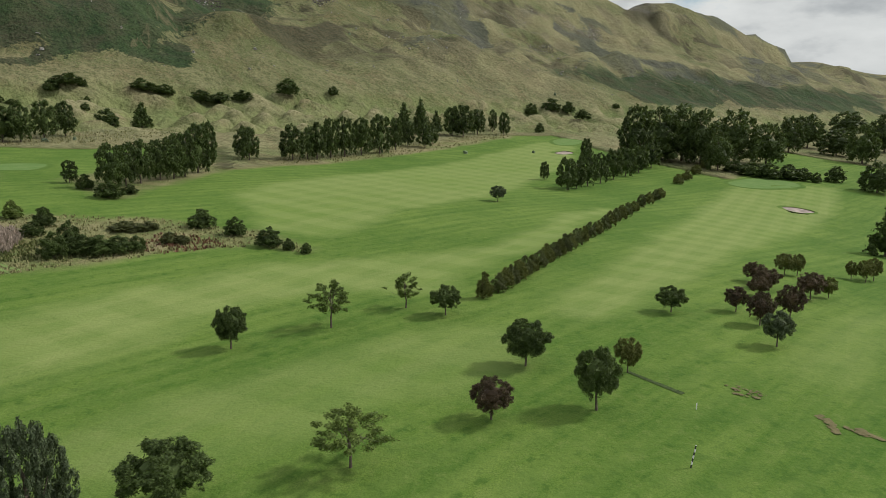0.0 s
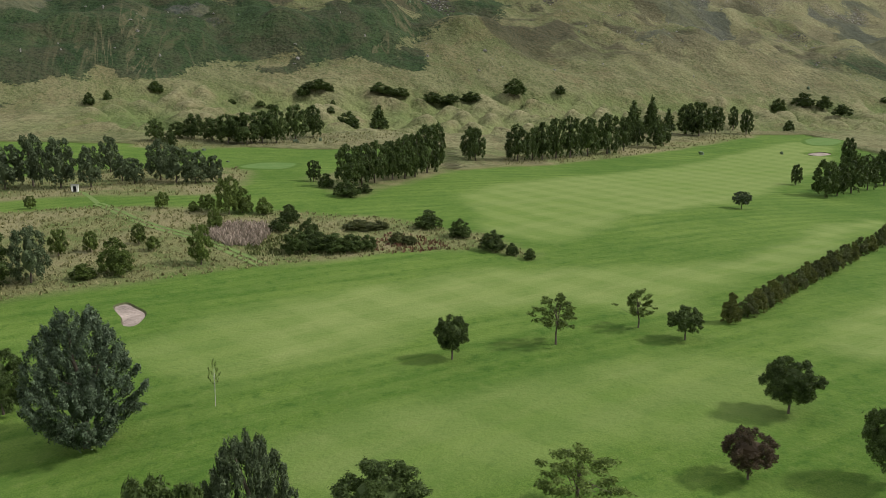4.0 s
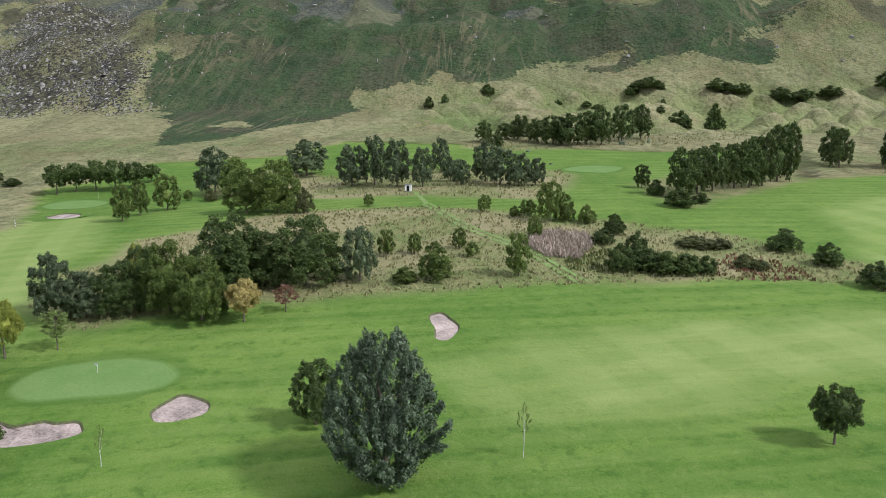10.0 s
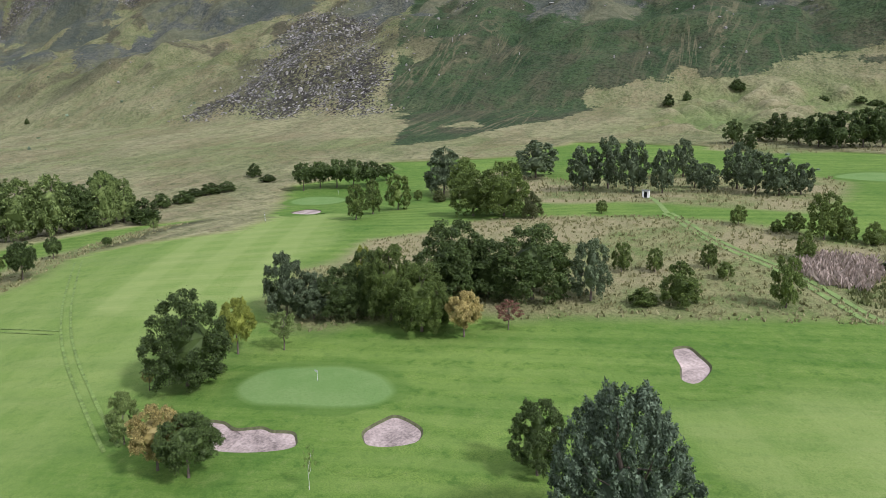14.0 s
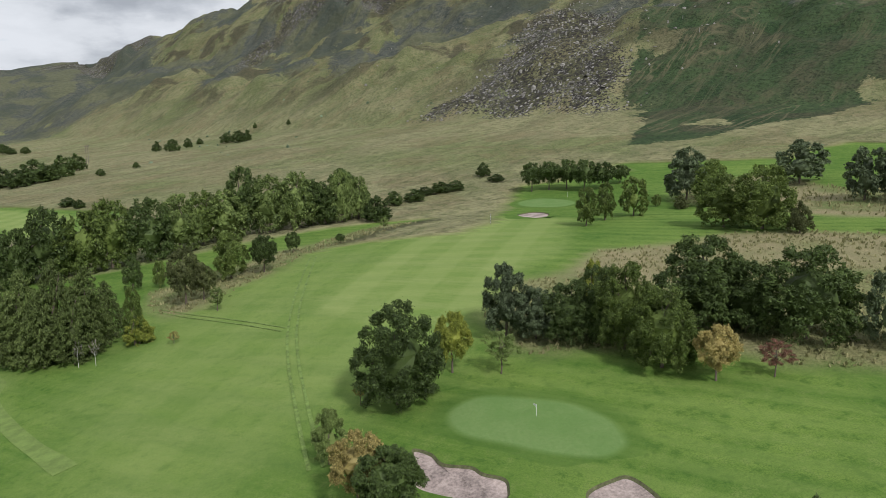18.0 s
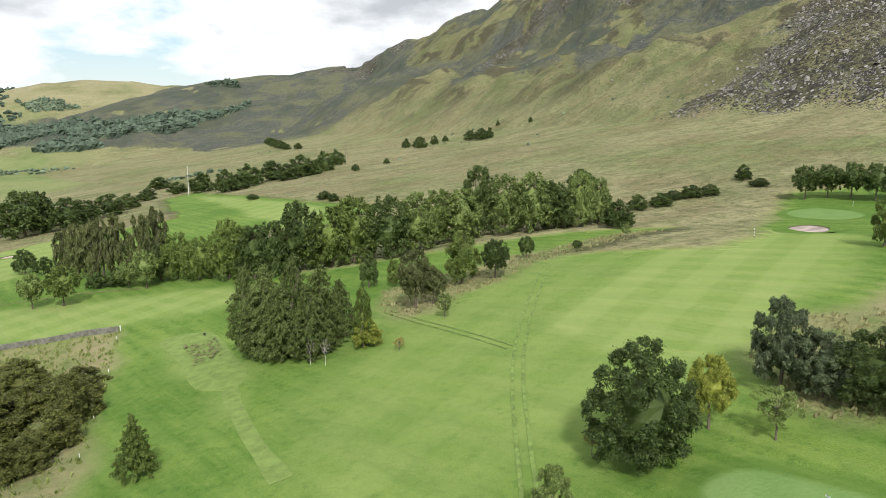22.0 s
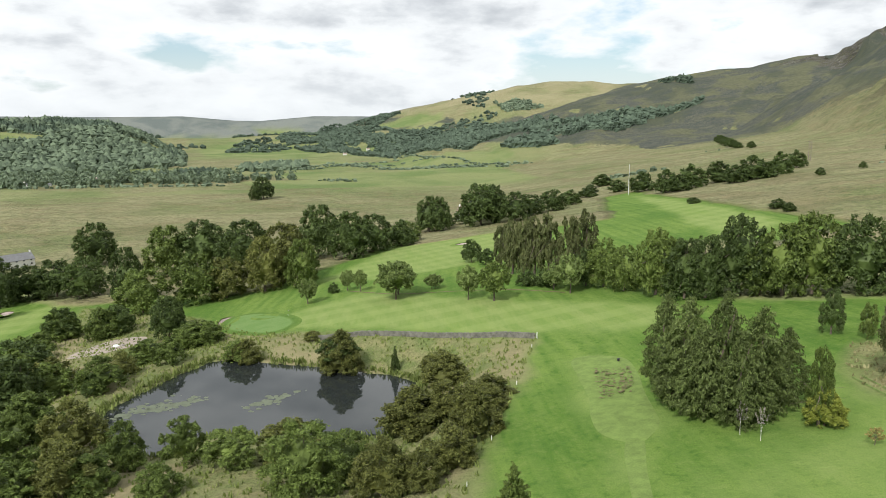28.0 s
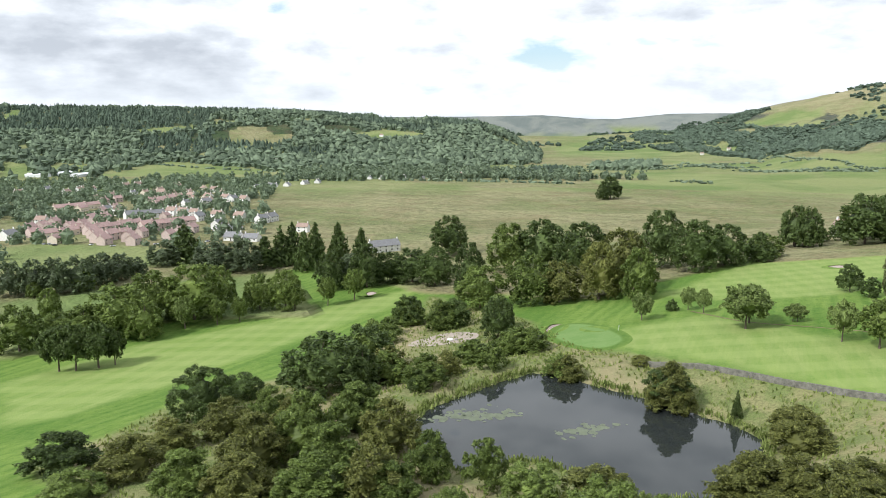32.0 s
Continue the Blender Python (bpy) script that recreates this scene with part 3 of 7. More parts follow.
    fern = k.mix(k.math("MULTIPLY", k.math("MULTIPLY", line, k.map01(clump, 0.38, 0.5)), k.map01(vast, 0.45, 0.6)), fern, (0.135, 0.125, 0.072))
    # stones and scree among dark heather
    cell = k.n("TexVoronoi", {"Vector": pos, "Scale": 0.30}).outputs
    grit = k.n("TexVoronoi", {"Vector": pos, "Scale": 0.75}).outputs
    one, two = k.n("SeparateColor", {0: cell[1]}).outputs, k.n("SeparateColor", {0: grit[1]}).outputs
    bed = k.mix(k.map01(mid, 0.40, 0.60), (0.034, 0.032, 0.028), (0.125, 0.124, 0.066))
    bed = k.mix(k.map01(clump, 0.48, 0.58), bed, (0.034, 0.030, 0.030))
    loose = k.math("MULTIPLY", k.map01(grit[0], 0.62, 0.42), k.math("GREATER_THAN", two[0], k.map01(k.math("ADD", k.math("MULTIPLY", wide, 0.6), k.math("MULTIPLY", mid, 0.4)), 0.40, 0.54, 0.15, 1.05)))
    stone = k.mix(loose, bed, k.mix(two[1], (0.11, 0.105, 0.098), (0.27, 0.255, 0.245)))
    block_ = k.math("MULTIPLY", k.map01(cell[0], 0.46, 0.30), k.math("GREATER_THAN", one[0], 0.80))
    stone = k.mix(block_, stone, k.mix(one[1], (0.24, 0.225, 0.22), (0.40, 0.375, 0.37)))
    edge = k.math("ADD", k.math("MULTIPLY", k.math("SUBTRACT", clump, 0.5), 0.9), k.math("MULTIPLY", k.math("SUBTRACT", mid, 0.5), 1.1))
    wild = k.mix(k.map01(k.math("ADD", b[0], edge), 0.42, 0.58), tan, fern)
    extra = k.n("SeparateColor", {0: k.n("Attribute", attribute_name="hay").outputs["Color"]}).outputs
    heath = k.mix(k.map01(mid, 0.40, 0.60), (0.074, 0.082, 0.074), (0.122, 0.126, 0.098))
    heath = k.mix(k.math("MULTIPLY", k.map01(rake, 0.48, 0.62), 0.5), heath, (0.165, 0.158, 0.100))
    heath = k.mix(k.math("MULTIPLY", k.map01(clump, 0.46, 0.58), 0.7), heath, (0.040, 0.048, 0.042))
    heath = k.mix(k.math("MULTIPLY", k.map01(brown, 0.47, 0.55), 0.7), heath, k.mix(k.map01(mid, 0.4, 0.6), (0.110, 0.118, 0.062), (0.150, 0.146, 0.082)))
    heath = k.mix(k.math("MULTIPLY", k.map01(vast, 0.48, 0.55), 0.6), heath, (0.058, 0.070, 0.052))
    wild = k.mix(k.map01(k.math("ADD", extra[1], edge), 0.42, 0.58), wild, heath)
    # third channel: the farthest rim painted pale grey to stand in for haze
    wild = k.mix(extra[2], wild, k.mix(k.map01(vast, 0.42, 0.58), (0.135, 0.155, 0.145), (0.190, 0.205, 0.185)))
    wild = k.mix(k.map01(k.math("ADD", b[1], k.math("MULTIPLY", k.math("SUBTRACT", clump, 0.5), 2.4)), 0.45, 0.60), wild, stone)
    # pasture
    field = k.mix(k.map01(vast, 0.42, 0.58), (0.150, 0.205, 0.070), (0.235, 0.262, 0.110))
    field = k.mix(k.math("MULTIPLY", k.map01(clump, 0.45, 0.65), 0.4), field, (0.09, 0.12, 0.04))
    wild = k.mix(b[2], wild, field)
    hay = extra[0]
    wild = k.mix(k.math("MULTIPLY", hay, 0.9), wild, k.mix(k.map01(clump, 0.4, 0.62), (0.42, 0.37, 0.23), (0.24, 0.22, 0.115)))
    col = k.mix(a[2], near, wild)
    turf_h = k.math("ADD", k.math("MULTIPLY", fine, 0.18), k.math("MULTIPLY", mid, 0.25))
    wild_h = k.math("ADD", k.math("ADD", k.math("MULTIPLY", mid, 2.6), k.math("MULTIPLY", wide, 11.0)), k.math("ADD", k.math("MULTIPLY", clump, 1.5), k.math("MULTIPLY", rake, 2.2)))
    tus_h = k.math("ADD", k.math("MULTIPLY", fine, 0.5), k.math("MULTIPLY", blade, 0.25))
    height = k.math("ADD", k.math("MULTIPLY", wild_h, a[2]), k.math("MULTIPLY", k.math("ADD", k.math("MULTIPLY", turf_h, a[0]), k.math("MULTIPLY", tus_h, k.math("SUBTRACT", 1.0, a[0]))), k.math("SUBTRACT", 1.0, a[2])))
    finish(k, col, 0.95, height, 1.0, 1.0, spec=0.1)
    return m


GROUND = ground_material()
SAND = plain("sand", (0.36, 0.290, 0.262), 0.95, 0.30, 0.28)
TURF_WALL = plain("bunker_turf_wall", (0.105, 0.110, 0.052), 0.95, 0.25, 2.0)
TRACK = plain("worn_turf", (0.165, 0.235, 0.070), 0.95, 0.15, 0.8)
RUT = plain("rutted_turf", (0.140, 0.205, 0.050), 0.95, 0.25, 0.8)
TEE_TURF = plain("tee_turf", (0.150, 0.214, 0.052), 0.95, 0.14, 0.45)
DITCH = plain("ditch_weed", (0.048, 0.075, 0.020), 0.95, 0.3, 1.6)
SOIL = plain("bare_soil", (0.150, 0.132, 0.062), 0.98, 0.2, 0.5)
GRAVEL = plain("pale_gravel", (0.34, 0.29, 0.24), 0.98, 0.15, 0.8)
STONE = plain("grey_stone", (0.27, 0.255, 0.235), 0.9, 0.2, 0.7)
DRYSTONE = plain("drystone", (0.17, 0.165, 0.14), 0.95, 0.25, 0.9)
PAINT_WHITE = plain("white_paint", (0.78, 0.78, 0.76), 0.5, 0.03)
PAINT_BLACK = plain("black_paint", (0.03, 0.03, 0.03), 0.5, 0.1)
POLE_WOOD = plain("pole_wood", (0.20, 0.17, 0.14), 0.9, 0.15)
HARL_WHITE = plain("white_harling", (0.74, 0.73, 0.70), 0.9, 0.05, 0.8)
HARL_CREAM = plain("cream_harling", (0.62, 0.55, 0.45), 0.9, 0.06, 0.8)
BRICK_PINK = plain("pinkish_brick", (0.52, 0.42, 0.38), 0.9, 0.08, 0.8)
TILE_RED = plain("red_roof_tile", (0.37, 0.255, 0.235), 0.85, 0.12, 0.8)
TILE_GREY = plain("grey_slate", (0.20, 0.20, 0.205), 0.7, 0.12, 0.8)
TILE_BROWN = plain("brown_roof_tile", (0.30, 0.22, 0.18), 0.85, 0.12, 0.8)
SHEET = plain("pale_roof_sheet", (0.68, 0.69, 0.70), 0.5, 0.04, 0.3)
TUSSOCK = leafy("tussock_grass", (0.17, 0.185, 0.072), (0.30, 0.275, 0.145), 0.9)
REED = leafy("reed", (0.12, 0.170, 0.040), (0.235, 0.275, 0.085), 0.9)
WILLOWHERB = leafy("willowherb", (0.27, 0.215, 0.17), (0.42, 0.34, 0.295), 0.9)
# distant foliage: base colours paled and greyed to imitate haze
HAZED_LEAF = leafy("hazed_wood_leaf", (0.120, 0.165, 0.110), (0.185, 0.235, 0.150), 0.9)
HAZED_PINE = leafy("hazed_conifer_leaf", (0.068, 0.100, 0.072), (0.098, 0.132, 0.092), 0.9)
ALGAE = plain("algae", (0.130, 0.148, 0.100), 0.8, 0.15, 0.6)
CAR_PAINT = plain("car_paint", (0.60, 0.61, 0.63), 0.3, 0.03)


def water_material():
    m, k = material("pond_water")
    pos = k.n("NewGeometry").outputs["Position"]
    b = finish(k, (0.024, 0.028, 0.027), 0.015, k.noise(pos, 1.4, 3), 0.02, 0.05, spec=0.5)
    b.inputs["IOR"].default_value = 1.5
    return m


def glass_material():
    m, k = material("window_glass")
    finish(k, (0.03, 0.035, 0.04), 0.08, spec=0.6)
    return m


WATER, PANE = water_material(), glass_material()

# ---- ground ----
def spread(mid, inner, step, grow_down, grow_up, outer):
    def side(grow):
        v, q, out = inner, step, []
        while v < outer:
            q *= grow
            v += q
            out.append(v)
        return np.array(out)
    return np.concatenate([mid - side(grow_down)[::-1], np.arange(mid - inner, mid + inner + 0.1, step), mid + side(grow_up)])


def inside(poly, x, y):
    """Even-odd test for arrays of points."""
    hit = np.zeros(x.shape, bool)
    for (x0, y0), (x1, y1) in zip(poly, poly[1:] + poly[:1]):
        if y0 == y1:
            continue
        cross = ((y0 > y) != (y1 > y)) & (x < (x1 - x0) * (y - y0) / (y1 - y0) + x0)
        hit ^= cross
    return hit


def soft_inside(poly, x, y, blur):
    """The polygon's coverage, wobbled and softened at its edge."""
    box = [min(p[0] for p in poly) - 9, max(p[0] for p in poly) + 9, min(p[1] for p in poly) - 9, max(p[1] for p in poly) + 9]
    near_ = (x > box[0]) & (x < box[1]) & (y > box[2]) & (y < box[3])
    out = np.zeros(x.shape)
    xs, ys = x[near_], y[near_]
    wx, wy = xs + 5 * (bumps(xs, ys, 16, 71) - 0.5), ys + 5 * (bumps(xs, ys, 16, 72) - 0.5)
    acc = np.zeros(xs.shape)
    for k in range(8):
        acc += inside(poly, wx + blur * math.cos(k * math.pi / 4), wy + blur * math.sin(k * math.pi / 4))
    out[near_] = acc / 8
    return out


def edge_distance(poly, x, y):
    """Metres from the outline, negative inside it."""
    best = np.full(x.shape, 1e9)
    for (x0, y0), (x1, y1) in zip(poly, poly[1:] + poly[:1]):
        ex, ey = x1 - x0, y1 - y0
        t = np.clip(((x - x0) * ex + (y - y0) * ey) / max(ex * ex + ey * ey, 1e-9), 0, 1)
        best = np.minimum(best, np.hypot(x - x0 - t * ex, y - y0 - t * ey))
    return np.where(inside(poly, x, y), -best, best)


def ground_z(x, y):
    """The land with the pond's bowl and the bunkers pressed into it."""
    x, y = np.asarray(x, float), np.asarray(y, float)
    z = land(x, y)
    by_pond = (np.abs(x + 175) < 95) & (np.abs(y + 120) < 100)
    if by_pond.any():
        far_ = edge_distance(POND, x[by_pond], y[by_pond])
        shore = POND_Z + np.where(far_ < 0, np.maximum(far_ * 0.35, -2.0), np.minimum(0.15 + far_ * 0.16, 3.0))
        z[by_pond] = shore + (z[by_pond] - shore) * smooth((far_ - 2) / 26)
    return z


def make_ground():
    gx = spread(-150, 480, 3.7, 1.021, 1.032, 4700)
    gy = spread(150, 470, 3.7, 1.019, 1.032, 4700)
    X, Y = np.meshgrid(gx, gy)
    x, y = X.ravel(), Y.ravel()
    z = ground_z(x, y)
    for poly in BUNKERS.values():
        near_ = np.hypot(x - poly[0][0], y - poly[0][1]) < 60
        z[near_] -= 1.5 * (edge_distance(poly, x[near_], y[near_]) < 1.3)
    nx, ny = len(gx), len(gy)
    i = np.arange(nx * ny).reshape(ny, nx)
    quads = np.stack([i[:-1, :-1], i[:-1, 1:], i[1:, 1:], i[1:, :-1]], -1).reshape(-1, 4)
    me = bpy.data.meshes.new("ground")
    me.vertices.add(len(x))
    me.vertices.foreach_set("co", np.stack([x, y, z], -1).astype(np.float32).ravel())
    me.loops.add(quads.size)
    me.loops.foreach_set("vertex_index", quads.astype(np.int32).ravel())
    me.polygons.add(len(quads))
    me.polygons.foreach_set("loop_start", np.arange(0, quads.size, 4, dtype=np.int32))
    me.update(calc_edges=True)
    me.polygons.foreach_set("use_smooth", np.ones(len(quads), bool))
    d, s = ds_of(x, y)
    az, r = bearing(x, y)
    course = soft_inside(COURSE, x, y, 3)
    mown = course.copy()
    for poly in UNMOWN.values():
        mown *= 1 - soft_inside(poly, x, y, 2)
    fair = np.zeros(len(x))
    for key, poly in FAIRWAYS.items():
        fair = np.maximum(fair, soft_inside(poly, x, y, 2.5) * {"two": 0.65, "seven": 0.7, "five": 0.5}.get(key, 1.0))
    # part way to fairway colour, as painted sunshine on the turf
    for poly in SUNLIT_TURF:
        fair = np.maximum(fair, 0.55 * soft_inside(poly, x, y, 7))
    wildness = 1 - course
    # bracken, heather, scree and pasture on the hill and in the valley
    patchy = rough(x, y, 130, 5, 81)
    speck = rough(x, y, 34, 3, 85)
    def cover(name, blur):
        px = x + 34 * (rough(x, y, 70, 3, 86) - 0.5)
        py = y + 34 * (rough(x, y, 70, 3, 87) - 0.5)
        return soft_inside(HILL_COVER[name], px, py, blur)
    fern = cover("fern", 5) * smooth((patchy + 0.35 * speck - 0.34) / 0.10)
    fern = np.maximum(fern, cover("fern_east", 14) * smooth((patchy - 0.30) / 0.1))
    fern = np.maximum(fern, cover("burn", 4))
    # mid-slope bracken, spread thicker so its dark colour also paints the cloud shadow
    fern = np.maximum(fern, 0.9 * cover("heath_shade_mid", 14) * smooth((patchy + 0.35 * speck - 0.45) / 0.12))
    heather = cover("heath_west", 14) * smooth((patchy + 0.3 * speck - 0.42) / 0.15)
    heather = np.maximum(heather, 0.9 * cover("heath_upper", 14) * smooth((patchy + 0.3 * speck - 0.46) / 0.15))
    heather = np.maximum(heather, smooth((d - 640) / 80) * smooth((patchy - 0.53) / 0.06) * 0.8)
    heather = np.maximum(heather, smooth((r - 1350) / 300) * smooth((az - 98) / 5) * smooth((136 - az) / 6) * smooth((3000 - r) / 300) * smooth((speck + patchy - 0.55) / 0.2))
    # mask of the farthest rim, whose colour has distance haze painted in
    haze_rim = smooth((r - 3950) / 100) * smooth((az - 124) / 3)
    lit_hill = smooth((r - 2600) / 200) * smooth((4150 - r) / 100) * smooth((az - 104) / 4) * smooth((143 - az) / 3)
    heather = np.maximum(heather, 0.8 * lit_hill * smooth((130 - z) / 40) * smooth((speck + patchy - 0.8) / 0.15))
    fern = np.maximum(fern, 0.9 * smooth((r - 1500) / 200) * smooth((az - 153) / 3) * smooth((patchy - 0.4) / 0.08))
    scree = np.maximum(cover("scree", 14) * (0.55 + 0.45 * smooth((speck - 0.35) / 0.2)), cover("crag", 14) * smooth((speck - 0.42) / 0.1))
    scree = np.maximum(scree, 0.8 * smooth((d - 720) / 120) * smooth((rough(x, y, 170, 4, 91) - 0.58) / 0.06))
    floor_ = smooth((20 - z) / 20) * (d < 330)
    field = 0.6 * floor_ * smooth((r - 1050) / 60) * smooth((az - 122) / 4) * smooth((rough(x, y, 260, 2, 95) - 0.44) / 0.02)
    field = np.maximum(field, floor_ * smooth((r - 1080) / 40) * smooth((1500 - r) / 60) * smooth((az - 166) / 2) * smooth((rough(x, y, 300, 2, 96) - 0.35) / 0.05))
    field = np.maximum(field, smooth((70 - z) / 40) * smooth((r - 2400) / 300) * smooth((az - 122) / 4) * smooth((152 - az) / 3) * smooth((rough(x, y, 330, 2, 97) - 0.50) / 0.03))
    fern = fern * (1 - floor_)
    far_moor = smooth((r - 2900) / 200) * smooth((az - 120) / 5)
    heather = heather * (1 - floor_)
    heaps = mound_band(d, s)
    fern = fern * (1 - smooth(heaps * 3))
    field = np.maximum(field, 0.85 * heaps * smooth((0.74 - mounds(x, y)) / 0.3))
    field = np.maximum(field, 0.4 * far_moor * smooth((3950 - r) / 100) * smooth((rough(x, y, 300, 3, 98) - 0.48) / 0.06))
    for poly in FIELDS:
        field = np.maximum(field, soft_inside(poly, x, y, 6))
    field = field * (1 - smooth((z - 150) / 40) * (r > 2400))
    fern, heather = fern * (1 - field), heather * (1 - field)
    # dry hay-coloured crests on the spoil heaps
    crest = 0.6 * heaps * smooth((mounds(x, y) - 0.72) / 0.14)
    field = field * (1 - crest)
    # golden grass on the eastern slope, with its sunlit brightness painted in as hay
    crest = np.maximum(crest, 0.5 * smooth((x + 170) / 300) * smooth((d - 575) / 60) * smooth((patchy + 0.5 * speck - 0.50) / 0.3) * (1 - fern) * (1 - heather))
    crest = np.maximum(crest, 0.55 * lit_hill * smooth((z - 110) / 60) * smooth((patchy + 0.4 * speck - 0.45) / 0.25))
    for name, cols in (("zone", (mown, fair, wildness)), ("wild", (fern, scree, field)), ("hay", (crest, heather, haze_rim))):
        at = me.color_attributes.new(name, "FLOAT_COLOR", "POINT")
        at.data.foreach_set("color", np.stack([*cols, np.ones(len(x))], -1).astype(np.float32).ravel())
    me.materials.append(GROUND)
    return tagged(new("ground", me), "rolling golf course turf running up to a tussocky moor and hillside", "ground", kind="structure")


make_ground()


def height_at(x, y):
    return float(ground_z(np.array([x]), np.array([y]))[0])

# ---- plants ----
def mesh_of(name, verts, faces, mats, smooth_=False):
    me = bpy.data.meshes.new(name)
    me.from_pydata(verts, [], faces)
    for m in mats:
        me.materials.append(m)
    if smooth_:
        me.polygons.foreach_set("use_smooth", np.ones(len(me.polygons), bool))
    return me


def tube(path, radii, sides=7):
    """A bent tapering limb: verts and faces."""
    verts, faces = [], []
    for k, (p, r) in enumerate(zip(path, radii)):
        for j in range(sides):
            a = 2 * math.pi * j / sides
            verts.append((p[0] + r * math.cos(a), p[1] + r * math.sin(a), p[2]))
        if k:
            o = (k - 1) * sides
            for j in range(sides):
                faces.append((o + j, o + (j + 1) % sides, o + sides + (j + 1) % sides, o + sides + j))
    return verts, faces


def trunk_mesh(name, top, radius, lobes, rng, mat, limbs=6):
    verts, faces = [], []

    def add(path, radii, sides):
        v, f = tube(path, radii, sides)
        o = len(verts)
        verts.extend(v)
        faces.extend([tuple(q + o for q in face) for face in f])

    bend = rng.uniform(-0.02, 0.02, (5, 2))
    path = [(bend[k][0] * k, bend[k][1] * k, top * k / 4) for k in range(5)]
    path[0] = (path[0][0], path[0][1], -0.06)
    add(path, [radius * q for q in (1.35, 0.95, 0.8, 0.55, 0.2)], 8)
    for lobe in lobes[:limbs]:
        z0 = top * rng.uniform(0.3, 0.7)
        end = np.array(lobe[:3]) * 0.9
        start = np.array((0, 0, z0))
        mid_ = (start + end) / 2 + rng.uniform(-0.02, 0.02, 3)
        add([tuple(start), tuple(mid_), tuple(end)], [radius * 0.45, radius * 0.3, radius * 0.1], 5)
    return mesh_of(name, verts, faces, [mat], True)


def crown_mesh(name, clumps, cores, count, leaf, rng, shell=0.5):
    """Leaf sprays gathered in clumps, for a tree of height 1: each clump is an ellipsoid along its own twig, and the sprays sit
    mostly on its outer and upper side, so that gaps open between one clump and the next."""
    area = (clumps[:, 6] * clumps[:, 7] ** 2) ** (2 / 3)
    pick = rng.choice(len(clumps), count, p=area / area.sum())
    axis = clumps[pick, 3:6]
    one = np.cross(axis, np.array((0.31, 0.17, 0.94)))
    one /= np.linalg.norm(one, axis=1)[:, None] + 1e-9
    two = np.cross(axis, one)
    u = rng.normal(size=(count, 3))
    u[:, 0] += 0.35
    u /= np.linalg.norm(u, axis=1)[:, None]
    out = axis * u[:, :1] + one * u[:, 1:2] + two * u[:, 2:]
    flip = (out[:, 2] < -0.2) & (rng.random(count) < 0.65)
    u[flip] *= -1
    out[flip] *= -1
    rad = (shell + (1.12 - shell) * rng.random((count, 1)) ** 0.6)
    long_, wide_ = clumps[pick, 6:7], clumps[pick, 7:8]
    c = clumps[pick, :3] + rad * (axis * u[:, :1] * long_ + (one * u[:, 1:2] + two * u[:, 2:]) * wide_)
    loose = rng.random(count) < (0.03 if len(clumps) > 400 else 0.14)
    c[loose] += rng.normal(size=(int(loose.sum()), 3)) * (0.022, 0.022, 0.018)
    nrm = out * 0.75 + rng.normal(size=(count, 3)) * 0.55 + np.array((0, 0, 0.35))
    nrm /= np.linalg.norm(nrm, axis=1)[:, None]
    side = np.cross(nrm, axis + rng.normal(size=(count, 3)) * 0.6)
    side /= np.linalg.norm(side, axis=1)[:, None]
    tip = np.cross(side, nrm)
    size = leaf * rng.uniform(0.55, 1.5, (count, 1))
    blade = np.stack([c - tip * size * 0.7 - side * size * 0.42, c - tip * size * 0.5 + side * size * 0.45, c + tip * size * 0.95], 1)
    verts = blade.reshape(-1, 3)
    v, f = [verts], np.arange(count * 3).reshape(-1, 3).tolist()
    o, ring, rows_ = len(verts), 12, 8
    for lb in cores:
        pts = [(0, 0, -1)]
        for a in range(1, rows_):
            el = -math.pi / 2 + math.pi * a / rows_
            for b in range(ring):
                th = 2 * math.pi * (b + 0.5 * (a % 2)) / ring
                k = rng.uniform(0.75, 1.0)
                pts.append((k * math.cos(el) * math.cos(th), k * math.cos(el) * math.sin(th), math.sin(el) * k))
        pts.append((0, 0, 1))
        v.append(np.array(lb[:3]) + np.array(pts) * np.array(lb[3:6]))
        for b in range(ring):
            f.append((o, o + 1 + (b + 1) % ring, o + 1 + b))
            for a in range(rows_ - 2):
                p = o + 1 + a * ring
                f.append((p + b, p + (b + 1) % ring, p + ring + (b + 1) % ring, p + ring + b))
            f.append((o + len(pts) - 1, o + 1 + (rows_ - 2) * ring + b, o + 1 + (rows_ - 2) * ring + (b + 1) % ring))
        o += len(pts)
    return mesh_of(name, np.concatenate(v).tolist(), f, [LEAF["green"]])


